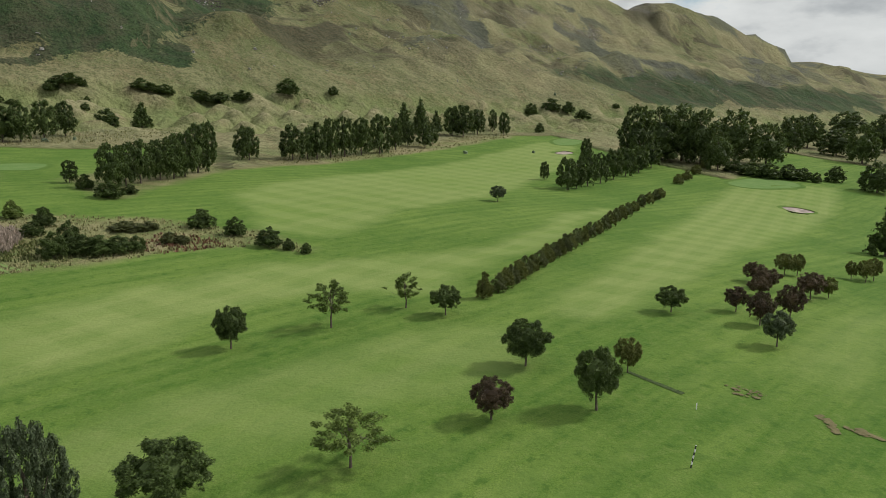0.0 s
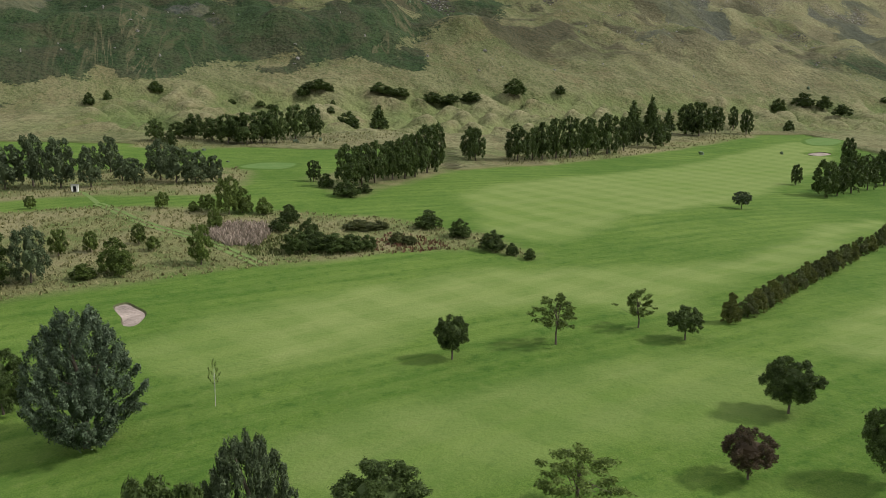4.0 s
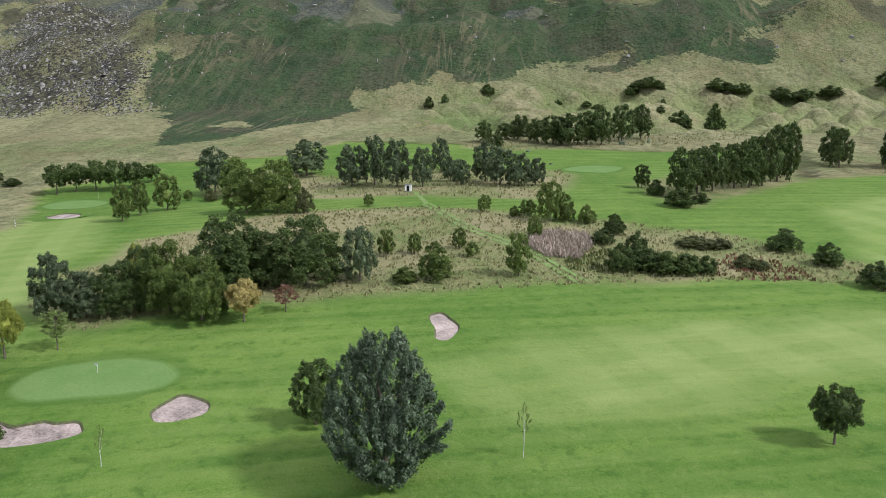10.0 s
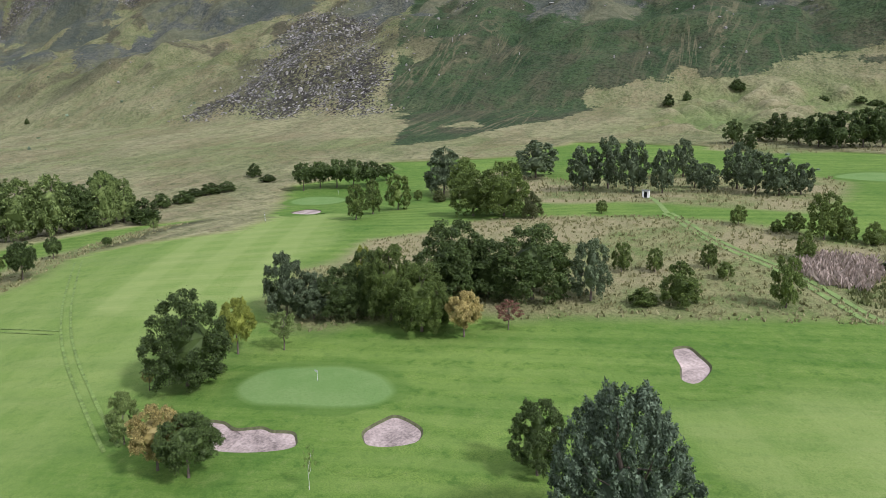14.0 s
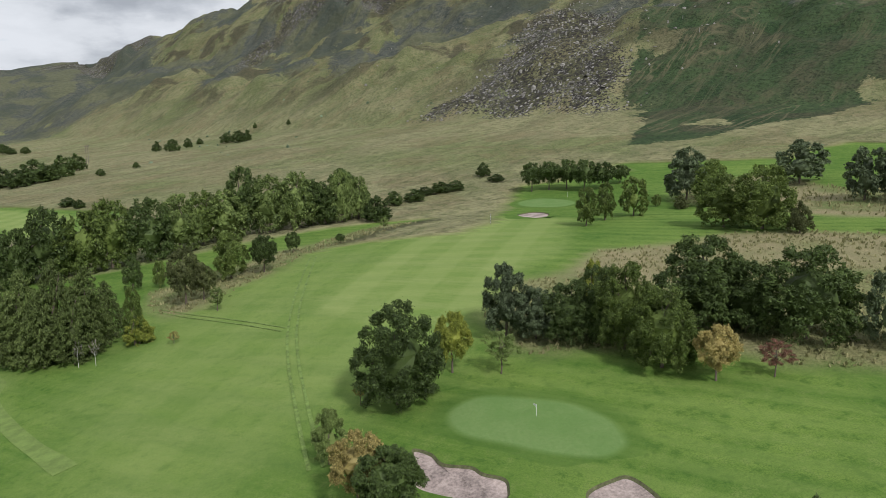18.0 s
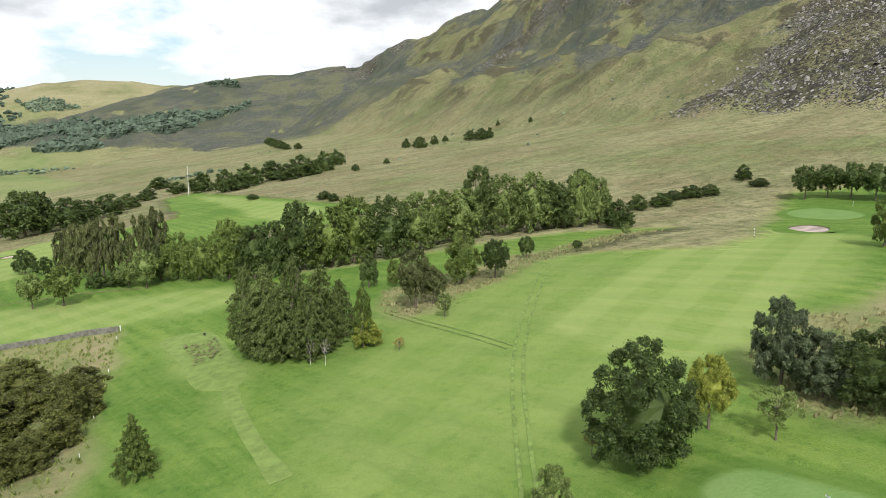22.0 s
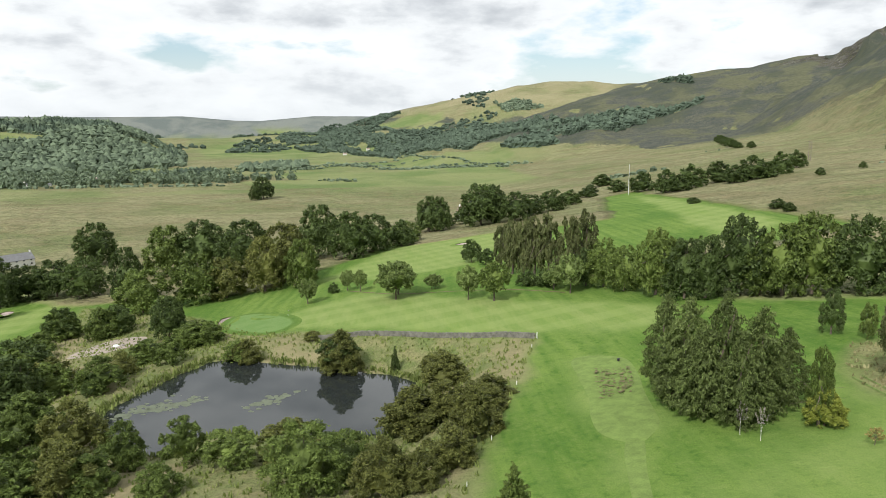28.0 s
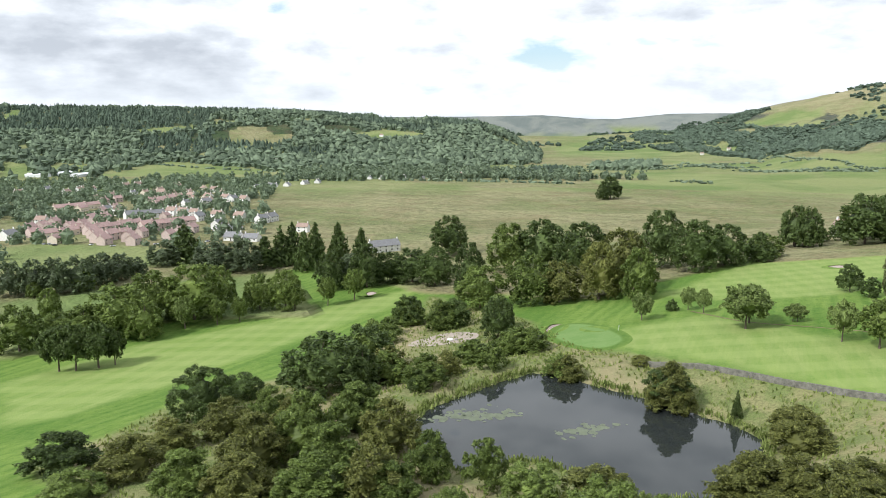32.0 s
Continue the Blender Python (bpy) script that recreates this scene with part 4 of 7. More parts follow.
# crowns one metre high and one wide: foot and top of the crown, its half width at even steps from foot to top, clumps,
# their length and girth, how steeply the twigs rise, how far in the clumps begin, cores (height, half width, half height)
CROWNS = {
    "round": (0.24, 0.96, (0.16, 0.38, 0.47, 0.46, 0.36, 0.10), 230, (0.045, 0.075), (0.038, 0.062), 0.5, 0.62, ((0.60, 0.28, 0.22),)),
    "full": (0.03, 0.97, (0.36, 0.46, 0.48, 0.44, 0.34, 0.10), 380, (0.036, 0.066), (0.032, 0.054), 0.4, 0.74, ((0.44, 0.29, 0.30),)),
    "umbrella": (0.52, 0.95, (0.46, 0.48, 0.44, 0.36, 0.25, 0.06), 80, (0.07, 0.11), (0.05, 0.08), 0.6, 0.4, ((0.68, 0.28, 0.1),)),
    "oval": (0.08, 0.96, (0.30, 0.43, 0.46, 0.43, 0.34, 0.12), 220, (0.04, 0.075), (0.036, 0.058), 0.7, 0.6, ((0.40, 0.20, 0.22), (0.66, 0.13, 0.14))),
    "conifer": (0.04, 0.97, (0.46, 0.42, 0.33, 0.22, 0.12, 0.015), 130, (0.07, 0.13), (0.028, 0.046), -0.15, 0.5, ((0.26, 0.22, 0.18), (0.52, 0.12, 0.2))),
    "pine": (0.03, 0.97, (0.30, 0.45, 0.43, 0.34, 0.20, 0.03), 240, (0.07, 0.15), (0.018, 0.034), -0.12, 0.2, ((0.32, 0.15, 0.2), (0.58, 0.08, 0.18))),
    "silver": (0.03, 0.95, (0.16, 0.40, 0.46, 0.42, 0.33, 0.15), 520, (0.045, 0.085), (0.019, 0.031), 1.2, 0.42, ((0.38, 0.17, 0.2),)),
    "sparse": (0.30, 0.95, (0.16, 0.38, 0.46, 0.42, 0.30, 0.08), 46, (0.06, 0.13), (0.035, 0.06), 0.3, 0.2, ()),
    "bush": (0.02, 0.94, (0.42, 0.47, 0.45, 0.38, 0.26, 0.06), 230, (0.045, 0.085), (0.038, 0.064), 0.8, 0.66, ((0.33, 0.30, 0.27),)),
    "sapling": (0.45, 0.98, (0.10, 0.30, 0.38, 0.32, 0.2, 0.05), 16, (0.06, 0.12), (0.03, 0.05), 1.0, 0.1, ()),
}


# boughs of the broadleaf crowns: how many, smallest and largest
BOUGHS = {"round": (24, 0.13, 0.19), "full": (38, 0.11, 0.18), "oval": (17, 0.13, 0.20), "bush": (17, 0.14, 0.22), "umbrella": (16, 0.12, 0.18)}


def clumps_for(kind, rng):
    """Clumps of a crown: place, direction of the twig, length and girth."""
    z0, z1, half, n, long_, girth, rise, begin, cores = CROWNS[kind]
    fine_t = np.linspace(0, 1, 200)
    prof = np.interp(fine_t, np.linspace(0, 1, len(half)), half)
    cdf = np.cumsum(prof + 0.06)
    t = np.interp((np.arange(n) + rng.random(n)) / n, cdf / cdf[-1], fine_t)
    turn = np.arange(n) * 2.39996 + rng.uniform(-0.5, 0.5, n)
    # the whole crown leans out here and there
    bulge = 1 + 0.13 * np.sin(turn * 2 + rng.uniform(0, 6)) * np.sin(t * 5 + rng.uniform(0, 6)) + 0.10 * np.sin(turn * 3 + t * 7 + rng.uniform(0, 6))
    r = np.interp(t, fine_t, prof) * bulge * (begin + (1.04 - begin) * rng.random(n) ** 0.5)
    z = z0 + (z1 - z0) * t
    ln, gi = rng.uniform(*long_, n), rng.uniform(*girth, n)
    r, z = np.maximum(r - gi * 0.5, 0.0), np.clip(z, z0 + gi * 0.6, z1 - gi * 0.4)
    axis = np.stack([np.cos(turn), np.sin(turn), rise * (0.4 + 1.1 * t) + rng.normal(size=n) * 0.2], -1)
    axis[:, :2] *= (0.35 + 0.65 * (1 - t))[:, None] if rise > 0.35 else 1.0
    axis += rng.normal(size=(n, 3)) * 0.15
    axis /= np.linalg.norm(axis, axis=1)[:, None]
    place = np.stack([r * np.cos(turn), r * np.sin(turn), z], -1)
    if kind in BOUGHS:
        # a broadleaf crown is a heap of billows: each bough carries its clumps on its outer and upper side
        many, small, large = BOUGHS[kind]
        bt = np.interp((np.arange(many) + rng.random(many)) / many, cdf / cdf[-1], fine_t)
        ba = np.arange(many) * 2.39996 + rng.uniform(-0.4, 0.4, many)
        size = rng.uniform(small, large, many) * (1.1 - 0.35 * bt)
        reach = np.maximum(np.interp(bt, fine_t, prof) * rng.uniform(0.93, 1.06, many) - size * 0.8, 0.0)
        heart = np.stack([reach * np.cos(ba), reach * np.sin(ba), np.clip(z0 + (z1 - z0) * bt, z0 + size * 0.55, z1 - size * 0.62)], -1)
        on = np.arange(n) % many
        way = rng.normal(size=(n, 3)) + np.stack([np.cos(ba), np.sin(ba), np.full(many, 0.55)], -1)[on] * 0.75
        way /= np.linalg.norm(way, axis=1)[:, None]
        place = heart[on] + way * size[on, None] * rng.uniform(0.62, 1.0, (n, 1)) * (1, 1, 0.78)
        axis = way + rng.normal(size=(n, 3)) * 0.3 + (0, 0, 0.3 * rise)
        axis /= np.linalg.norm(axis, axis=1)[:, None]
    order = rng.permutation(n)
    return np.column_stack([place, axis, ln, gi])[order], [(0, 0, q[0], q[1], q[1], q[2]) for q in cores]


SHELLS = {}
SPEC = {  # sprays on the nearest trees, spray length, how hollow the clumps are, trunk radius
    "round": (24000, 0.0195, 0.50, 0.020),
    "full": (38000, 0.0155, 0.55, 0.022),
    "umbrella": (16000, 0.017, 0.50, 0.024),
    "oval": (24000, 0.0195, 0.45, 0.018),
    "conifer": (17000, 0.022, 0.30, 0.022),
    "pine": (34000, 0.0145, 0.20, 0.018),
    "silver": (62000, 0.0135, 0.30, 0.025),
    "sparse": (8500, 0.018, 0.15, 0.018),
    "bush": (26000, 0.020, 0.50, 0.025),
    "sapling": (900, 0.022, 0.2, 0.009),
}


def shells(kind, level, variant):
    key = (kind, level, variant)
    if key not in SHELLS:
        rng = np.random.default_rng(sum(map(ord, kind)) * 7 + variant * 13)
        clumps, cores = clumps_for(kind, rng)
        count, leaf, shell, rad = SPEC[kind]
        count, size = int(count * (0.9, 0.48, 0.20, 0.085)[level]), leaf * (1.0, 1.3, 2.0, 3.0)[level]
        crown = crown_mesh("crown", clumps, cores, count, size, rng, shell)
        trunk = trunk_mesh("trunk", 0.86 if kind not in ("bush",) else 0.4, rad, clumps, rng, BIRCH if kind == "sapling" else BARK,
                           0 if kind in ("conifer", "pine") else 20 if kind == "sparse" else 4 if kind == "sapling" else 8)
        SHELLS[key] = (trunk, crown)
    return SHELLS[key]


plant_count = 0


def plant(kind, colour, label, category, group, places):
    """Trees or bushes of one kind, each a thing with its trunk and its crown."""
    global plant_count
    for x, y, h, wide in places:
        plant_count += 1
        rng = random.Random(plant_count * 31)
        away = min(math.hypot(x + k * 23, y - 30 + (k - 2) ** 2 * 4) for k in range(5))
        level = 0 if away < 92 else 1 if away < 190 else 2 if away < 430 else 3
        trunk, crown = shells(kind, level, rng.randrange(4 if level else 3))
        name = {"bush": "bush", "conifer": "conifer_tree", "pine": "larch_tree", "sapling": "sapling"}.get(kind, "broadleaf_tree")
        thing = tagged(new(name), label, category, group)
        thing.matrix_world = pose(x, y, height_at(x, y), 0, 0, rng.uniform(0, 360))
        sx = wide * rng.uniform(0.95, 1.08)
        leaf = LEAF[rng.choice(colour.split())]
        for part_name, me, mat in (("trunk", trunk, None), ("crown", crown, leaf)):
            ob = new(part_name, me)
            ob.parent = thing
            ob.scale = (sx, sx * rng.uniform(0.9, 1.1), h) if part_name == "crown" else (h * 0.9, h * 0.9, h)
            if kind in ("sparse", "sapling", "round", "umbrella") and part_name == "trunk":
                ob.scale = ((sx + h) / 2, (sx + h) / 2, h)
            if mat:
                ob.material_slots[0].link = "OBJECT"
                ob.material_slots[0].material = mat

# ---- trees and bushes: x, y, height, width ----
plant("sparse", "green", "open-crowned cherry tree with thin drooping foliage on mown grass", "tree", "park trees on the lower fairway", [
    (-10, 72.2, 7.1, 9.2), (-19.5, 120.1, 8.6, 8.4), (-7.1, 132, 6.7, 7.8)])
plant("round", "dark", "small dark leafy tree with a short bare trunk", "tree", "park trees on the lower fairway", [
    (-33.9, 109.5, 7, 5.6), (0.5, 127.1, 5.6, 5.6), (12.2, 100.8, 7.1, 6.3), (19.5, 85.5, 8.3, 6.4), (42.9, 129.8, 5, 5.3)])
plant("round", "maroon", "purple-leaved round tree with a pale trunk on grass", "tree", "park trees on the lower fairway", [
    (6, 83, 5.4, 5.2), (56, 132, 4.9, 4.3), (56.8, 123.3, 6.1, 5.5), (71.9, 160.9, 4.7, 5.2), (71.9, 154.3, 4.8, 6),
    (66.8, 146.2, 4.2, 5.4), (64.6, 128.4, 6.6, 5.7), (77.9, 146.7, 5.9, 5.8)])
plant("round", "olive", "pale olive leafy young tree on mown grass", "tree", "park trees on the lower fairway", [
    (26.6, 98.1, 5.2, 3.9), (85.6, 174.5, 5.5, 5.1), (88.9, 174.7, 5.6, 4), (83.7, 150.2, 4.7, 3.4), (105.2, 179.2, 4.8, 3.5),
    (108, 177.5, 5.9, 4.6), (112.3, 181.2, 6.1, 4.1)])
plant("round", "grey", "grey-green round young tree on mown grass", "tree", "park trees on the lower fairway", [
    (54.3, 111.3, 5.9, 4.6), (21.1, 273.1, 6.1, 6.1)])
plant("oval", "dark", "slim dark young tree standing alone on the fairway", "tree", "park trees on the lower fairway", [
    (52.6, 369.8, 9.7, 5.6)])
plant("bush", "dark", "rounded dark green bush at the fairway edge", "bush", "bushes at the end of the bank", [
    (-66.6, 194.3, 5.3, 7.2), (-55.8, 188.7, 5, 6.4), (-44.6, 179.4, 5.2, 7), (-39.1, 177.2, 3.1, 3.1), (-34.2, 174.7, 2.8, 2.8)])
plant("oval", "dark", "dark broadleaf tree in a fairway plantation", "tree", "plantation beside the far fairway", [
    (58.5, 335.1, 15.7, 10.7), (65, 345.7, 14.2, 9.9), (73.2, 359.1, 18.3, 11.4), (83, 375.2, 16.3, 10.7),
    (94.7, 395.7, 17.2, 12.6), (106.1, 413.8, 16.9, 13.1), (118.7, 432.3, 17, 13.7), (133.3, 456.8, 15.7, 13.8),
    (91.2, 455.3, 16.3, 7.9)])
plant("full", "dark", "large dark deciduous tree in a wood", "tree", "deciduous wood at the course edge", [
    (127.7, 472.9, 37.8, 26.2), (149.8, 496.8, 36.5, 31.5), (169, 507.2, 38.5, 32.1), (178.5, 494.2, 37.1, 27.4),
    (181.9, 471.8, 22.7, 18.7), (211.5, 517.4, 38.8, 32.8), (238.4, 527.1, 30.1, 27.2), (308.2, 638.4, 31.2, 25.2),
    (355.3, 645.7, 24.2, 30.6), (356.5, 701.4, 32.5, 33.2), (349.4, 595.2, 32.1, 25.9), (264, 431.1, 18.4, 20.6),
    (448.6, 727, 38.5, 34.5), (529.7, 940, 30.5, 44.4)])
plant("bush", "dark", "dark hedge bush at the foot of the wood", "bush", "deciduous wood at the course edge", [
    (192.6, 470.3, 7.7, 14.9), (198.5, 457.8, 9, 16), (207.7, 453.8, 9.7, 15.9), (221.7, 456.4, 9.7, 16),
    (231, 456.7, 8.2, 12.4), (237.5, 451.7, 6.7, 7.2), (255.1, 462.1, 10.6, 13.2)])
plant("conifer", "dark", "dense dark conifer at the edge of the course", "tree", "dark trees at the course edge", [
    (152.6, 241.3, 17.1, 13.7)])
plant("oval", "dark", "slender dark tree in a plantation row", "tree", "upper plantation", [
    (-77.5, 367.5, 18.6, 14), (-71.6, 378.2, 17.6, 9.3), (-67.2, 381.8, 19.3, 10.2), (-61.8, 392, 21.7, 11.2),
    (-55.5, 402.6, 23, 13), (-47.6, 417, 22.1, 14.2), (-38.3, 431.6, 23.6, 14.7), (-30.1, 453, 20.6, 10.3),
    (-23.5, 478.5, 15.6, 10), (-12.1, 474.3, 16.2, 11.7), (-7.5, 495.8, 13.3, 9.4), (6.8, 549.1, 22.3, 14.5),
    (15.4, 547.9, 24, 15.5), (27.2, 569.2, 19.8, 15.1), (41.3, 599, 18, 7.9), (48.9, 576.4, 18.7, 8.7),
    (-100.2, 360.4, 15.9, 11)])
plant("conifer", "dark", "dark spruce at the end of the plantation", "tree", "upper plantation", [
    (-28.7, 526.7, 23.9, 14.9), (-16.8, 543.9, 26, 16.4), (-5.7, 593.3, 20.7, 13.4)])
plant("oval", "dark", "dense dark tree in a small wood on the rise", "tree", "plantation on the rise", [
    (-260.6, 320.6, 11.7, 9.2), (-256.6, 334.4, 9, 12.5), (-251.7, 341, 13.6, 12.6), (-237.8, 337.7, 12.6, 13.5),
    (-226.4, 335.6, 15.4, 15), (-217.4, 337.2, 16.2, 14.8), (-212.8, 346.5, 17.3, 13.5), (-207, 351.3, 18.8, 13.5),
    (-205.5, 369.9, 19.8, 14), (-202.2, 384.4, 18.3, 12.7), (-241.8, 308.4, 7.2, 7.6)])
plant("bush", "dark", "low dark round tree on the rough grass", "tree", "plantation on the rise", [
    (-208.6, 446, 12.2, 16.5)])
plant("conifer", "dark", "dark bushy conifer on the rough grass", "tree", "plantation on the rise", [
    (-195.8, 467.5, 16.9, 14.6)])
plant("oval", "dark", "tall dark alder in a tight wood", "tree", "wood block beside the fairway", [
    (-127.4, 242.4, 8, 5.5), (-110.2, 236.1, 15.7, 10.3), (-109, 244.4, 15.1, 9.4), (-107.8, 253.3, 15.7, 10),
    (-105.2, 264.2, 15.1, 11.1), (-102.4, 270.5, 16.9, 10.4), (-100.6, 277.8, 17.9, 10.6), (-100.4, 291.7, 20.3, 11.9),
    (-101.7, 307.6, 20.7, 8.9)])
plant("bush", "dark", "dark scrub bush at the foot of the wood", "bush", "wood block beside the fairway", [
    (-104.4, 221.7, 5.5, 8.6), (-117.7, 233.1, 5, 6.3), (-102.1, 230.9, 3.1, 5.3)])
plant("oval", "dark", "single dark tree on a rough strip", "tree", "wood block beside the fairway", [
    (-95.8, 353.1, 16.3, 10.4)])
plant("oval", "grey", "grey-green tree in a loose copse by the tee", "tree", "copse by the hut", [
    (-265.3, 207.7, 15.4, 18.1), (-266, 164.5, 18.4, 16.8), (-221.8, 196.3, 15.8, 11.9), (-216.8, 203.2, 18.6, 11.2),
    (-202.1, 200.9, 17.4, 9.9), (-191.8, 203.6, 14.2, 8.1), (-213.8, 236.7, 14.4, 7.9), (-181.7, 212.7, 9.2, 7.7),
    (-192, 218.5, 9.6, 7.2), (-179, 223.2, 14.6, 10), (-168.6, 218.4, 13.2, 10.4), (-161.2, 219.3, 11.4, 9.5),
    (-157.7, 224.5, 9.4, 7.2)])
plant("full", "green", "broad leafy tree in the copse above the bank", "tree", "copse by the hut", [
    (-207.7, 142.2, 13.9, 14.5), (-199.4, 147.6, 16.2, 14.5), (-247.9, 163, 14.8, 12.3)])
plant("bush", "brown", "brownish thorn bush beside the copse", "bush", "copse by the hut", [
    (-189.8, 150.9, 7.7, 6.1), (-248.4, 152.7, 4.5, 4.8)])
plant("oval", "green", "young green tree on the rough bank", "tree", "young trees on the bank", [
    (-143.5, 179.6, 4.9, 4.3), (-179, 167, 3.9, 3.5), (-130.8, 183.2, 4.6, 4.8), (-102.1, 140.7, 9.3, 5.1),
    (-130.2, 138.2, 5.1, 3.5), (-124.6, 147.5, 5.2, 3.3), (-118.3, 144.8, 3.5, 3.4), (-134.8, 133.5, 6.3, 4.5),
    (-122.2, 181.4, 11.2, 7.2)])
plant("bush", "green", "rounded green shrub on the rough bank", "bush", "young trees on the bank", [
    (-114.5, 128.5, 8, 7), (-118.5, 123.6, 3.3, 5.5), (-119.9, 184.7, 7.7, 6.3), (-113.9, 186.3, 4.8, 5.3),
    (-116.1, 166.1, 5.9, 4.9), (-133, 180, 3, 3.2)])
plant("oval", "grey", "silvery grey-green tree at the foot of the bank", "tree", "young trees on the bank", [
    (-126.2, 117.9, 11.8, 7.6)])
plant("bush", "dark", "dark tangled scrub on the rough bank", "bush", "scrub on the bank", [
    (-103, 181.6, 5.1, 5.3), (-87.5, 157.2, 5.9, 7), (-89, 166.5, 6.2, 5.8), (-83.4, 161.3, 4.6, 7.5), (-79.8, 162.1, 4.6, 7.4),
    (-76.3, 164.7, 4.1, 7.4), (-73.1, 167.2, 3.8, 4.9), (-100.7, 172.1, 3.6, 5.6)])
plant("bush", "brown", "low brown bramble scrub on the bank", "bush", "scrub on the bank", [
    (-83.1, 184.3, 2.6, 8.9), (-78.4, 186.9, 2.3, 6.1), (-68.6, 176, 2.9, 5.1), (-65.7, 176.7, 2.2, 4.5)])
plant("full", "dark", "massive dark broad tree at the foot of the bank", "tree", "big trees under the bank", [
    (-133.9, 110.3, 14.7, 15.6), (-145, 98.7, 15.6, 14.8), (-139.8, 104.2, 11.6, 10.1)])
plant("full", "green dark", "rounded green tree at the foot of the bank", "tree", "big trees under the bank", [
    (-134, 86.5, 12.1, 11), (-142.5, 84.4, 14.2, 9.6), (-147.7, 82.1, 12.5, 8.7), (-149.7, 78.3, 10.2, 9.8),
    (-146.5, 104.3, 10.3, 9.4)])
plant("oval", "yellow", "slim yellow-green conifer among darker trees", "tree", "big trees under the bank", [
    (-157.8, 85.5, 10.6, 4.2)])
plant("oval", "grey", "grey-green spreading conifer at the foot of the bank", "tree", "big trees under the bank", [
    (-157.1, 69.1, 13.1, 9.8), (-153, 73.3, 8.9, 8.7)])
plant("round", "orange", "small tree turning orange and yellow", "tree", "autumn trees by the green", [
    (-127, 91, 8, 7.1), (-116.8, 40.3, 8.4, 6.6)])
plant("round", "yellow", "leafy maple turning yellow at the top", "tree", "autumn trees by the green", [
    (-146.6, 57.4, 9.8, 6.1)])
plant("sparse", "rust", "thin red-brown shrub tree on the fairway edge", "tree", "autumn trees by the green", [
    (-124.8, 98.5, 5.4, 5)])
plant("sparse", "orange", "wispy little orange sapling", "tree", "autumn trees by the green", [
    (-142.4, 42.5, 4.3, 2.3)])
plant("full", "dark", "large round-headed dark green maple", "tree", "trees round the first green", [
    (-139.8, 47.9, 15.1, 13)])
plant("round", "dark", "small dark round tree beside the sand bunker", "tree", "trees round the first green", [
    (-112.4, 43.3, 8, 7.5)])
plant("sparse", "light", "pale leafy young tree by the green", "tree", "trees round the first green", [
    (-142.6, 64.3, 7.1, 6.5)])
plant("oval", "light", "young pale green tree on mown grass", "tree", "trees round the first green", [
    (-127.1, 37.4, 7.5, 4.6)])
plant("silver", "silver", "big silver-green upswept tree with dense plumed foliage", "tree", "pair on the fairway", [
    (-69.2, 72.8, 17.2, 12.9)])
plant("oval", "dark", "dark narrow tree beside the big silvery one", "tree", "pair on the fairway", [
    (-86.7, 76.6, 9, 6.2)])
plant("sapling", "light", "thin bare-stemmed sapling with a few leaves", "sapling", "saplings on the fairway", [
    (-60.1, 85.9, 6.6, 2.3), (-100.3, 54.5, 5.4, 2.5)])
plant("round", "dark", "dark tree with a clear trunk behind the green", "tree", "row beyond the second green", [
    (-337.5, 131.7, 12.6, 10.2), (-335.3, 138.8, 12.1, 10.2), (-330.4, 145, 12.6, 10.7), (-320.4, 149, 12.9, 10.5),
    (-317.6, 155.9, 11.1, 10.5), (-322.5, 165.8, 8, 7.7)])
plant("oval", "green", "bushy green tree on the green's bank", "tree", "trees on the second green's bank", [
    (-234.8, 115.3, 11.5, 7.2), (-242.1, 124.3, 11.6, 6.4), (-244.1, 134.4, 12.4, 8.5), (-261.1, 150.7, 4.1, 3.8),
    (-252.3, 154.3, 3.8, 4.1)])
plant("pine", "larch", "tall brownish-green larch in a dense clump", "tree", "conifer clump by the tee", [(x - 4.5, y - 1.8, h, w_ * 0.94) for x, y, h, w_ in [
    (-202.9, -30.2, 19.8, 10.5), (-194.7, -22.1, 21.3, 10.9), (-193, -15.2, 22.2, 11.8), (-193.7, -9.3, 19.3, 11.4),
    (-201.9, -7.5, 13.5, 8.8), (-191.2, -17.4, 16.8, 9.8), (-195.2, -24.8, 15.3, 8.8), (-188.8, -10.5, 16.6, 9.6)]])
plant("oval", "dark", "small dark tree beside the conifer clump", "tree", "conifer clump by the tee", [
    (-250.4, -13.7, 10.5, 6.2)])
plant("bush", "yellow", "yellow-green bush beside the clump", "bush", "conifer clump by the tee", [
    (-197.2, -0.6, 6.4, 6.3)])
plant("sapling", "bare", "leafless grey sapling on grass", "sapling", "conifer clump by the tee", [
    (-190.3, -10.9, 5.5, 3.2), (-188.7, -7.2, 5.6, 3)])
plant("sparse", "orange", "tiny orange sapling on the grass", "sapling", "conifer clump by the tee", [
    (-191.5, 7.4, 2.8, 2.8)])
plant("round", "brown", "dark brownish tree along the ditch", "tree", "trees along the ditch", [
    (-221.4, 5.3, 14.2, 9.9), (-222.5, 9.4, 8.8, 7.1)])
plant("oval", "green", "green birch along the ditch", "tree", "trees along the ditch", [
    (-197.1, -1.5, 13.2, 4.4), (-247.6, -5.9, 7.9, 4.2), (-240.9, 14.2, 12.9, 10.3)])
plant("round", "dark", "dark round tree along the ditch", "tree", "trees along the ditch", [
    (-240.2, 23.2, 10.3, 7.5), (-262.2, 30.7, 6.5, 4.9), (-265.9, 45.4, 3.1, 3.2)])
plant("sparse", "light", "pale willow bush along the ditch", "bush", "trees along the ditch", [
    (-209.4, 14.2, 5.7, 5.3), (-283.2, 61.2, 4.6, 3.5)])
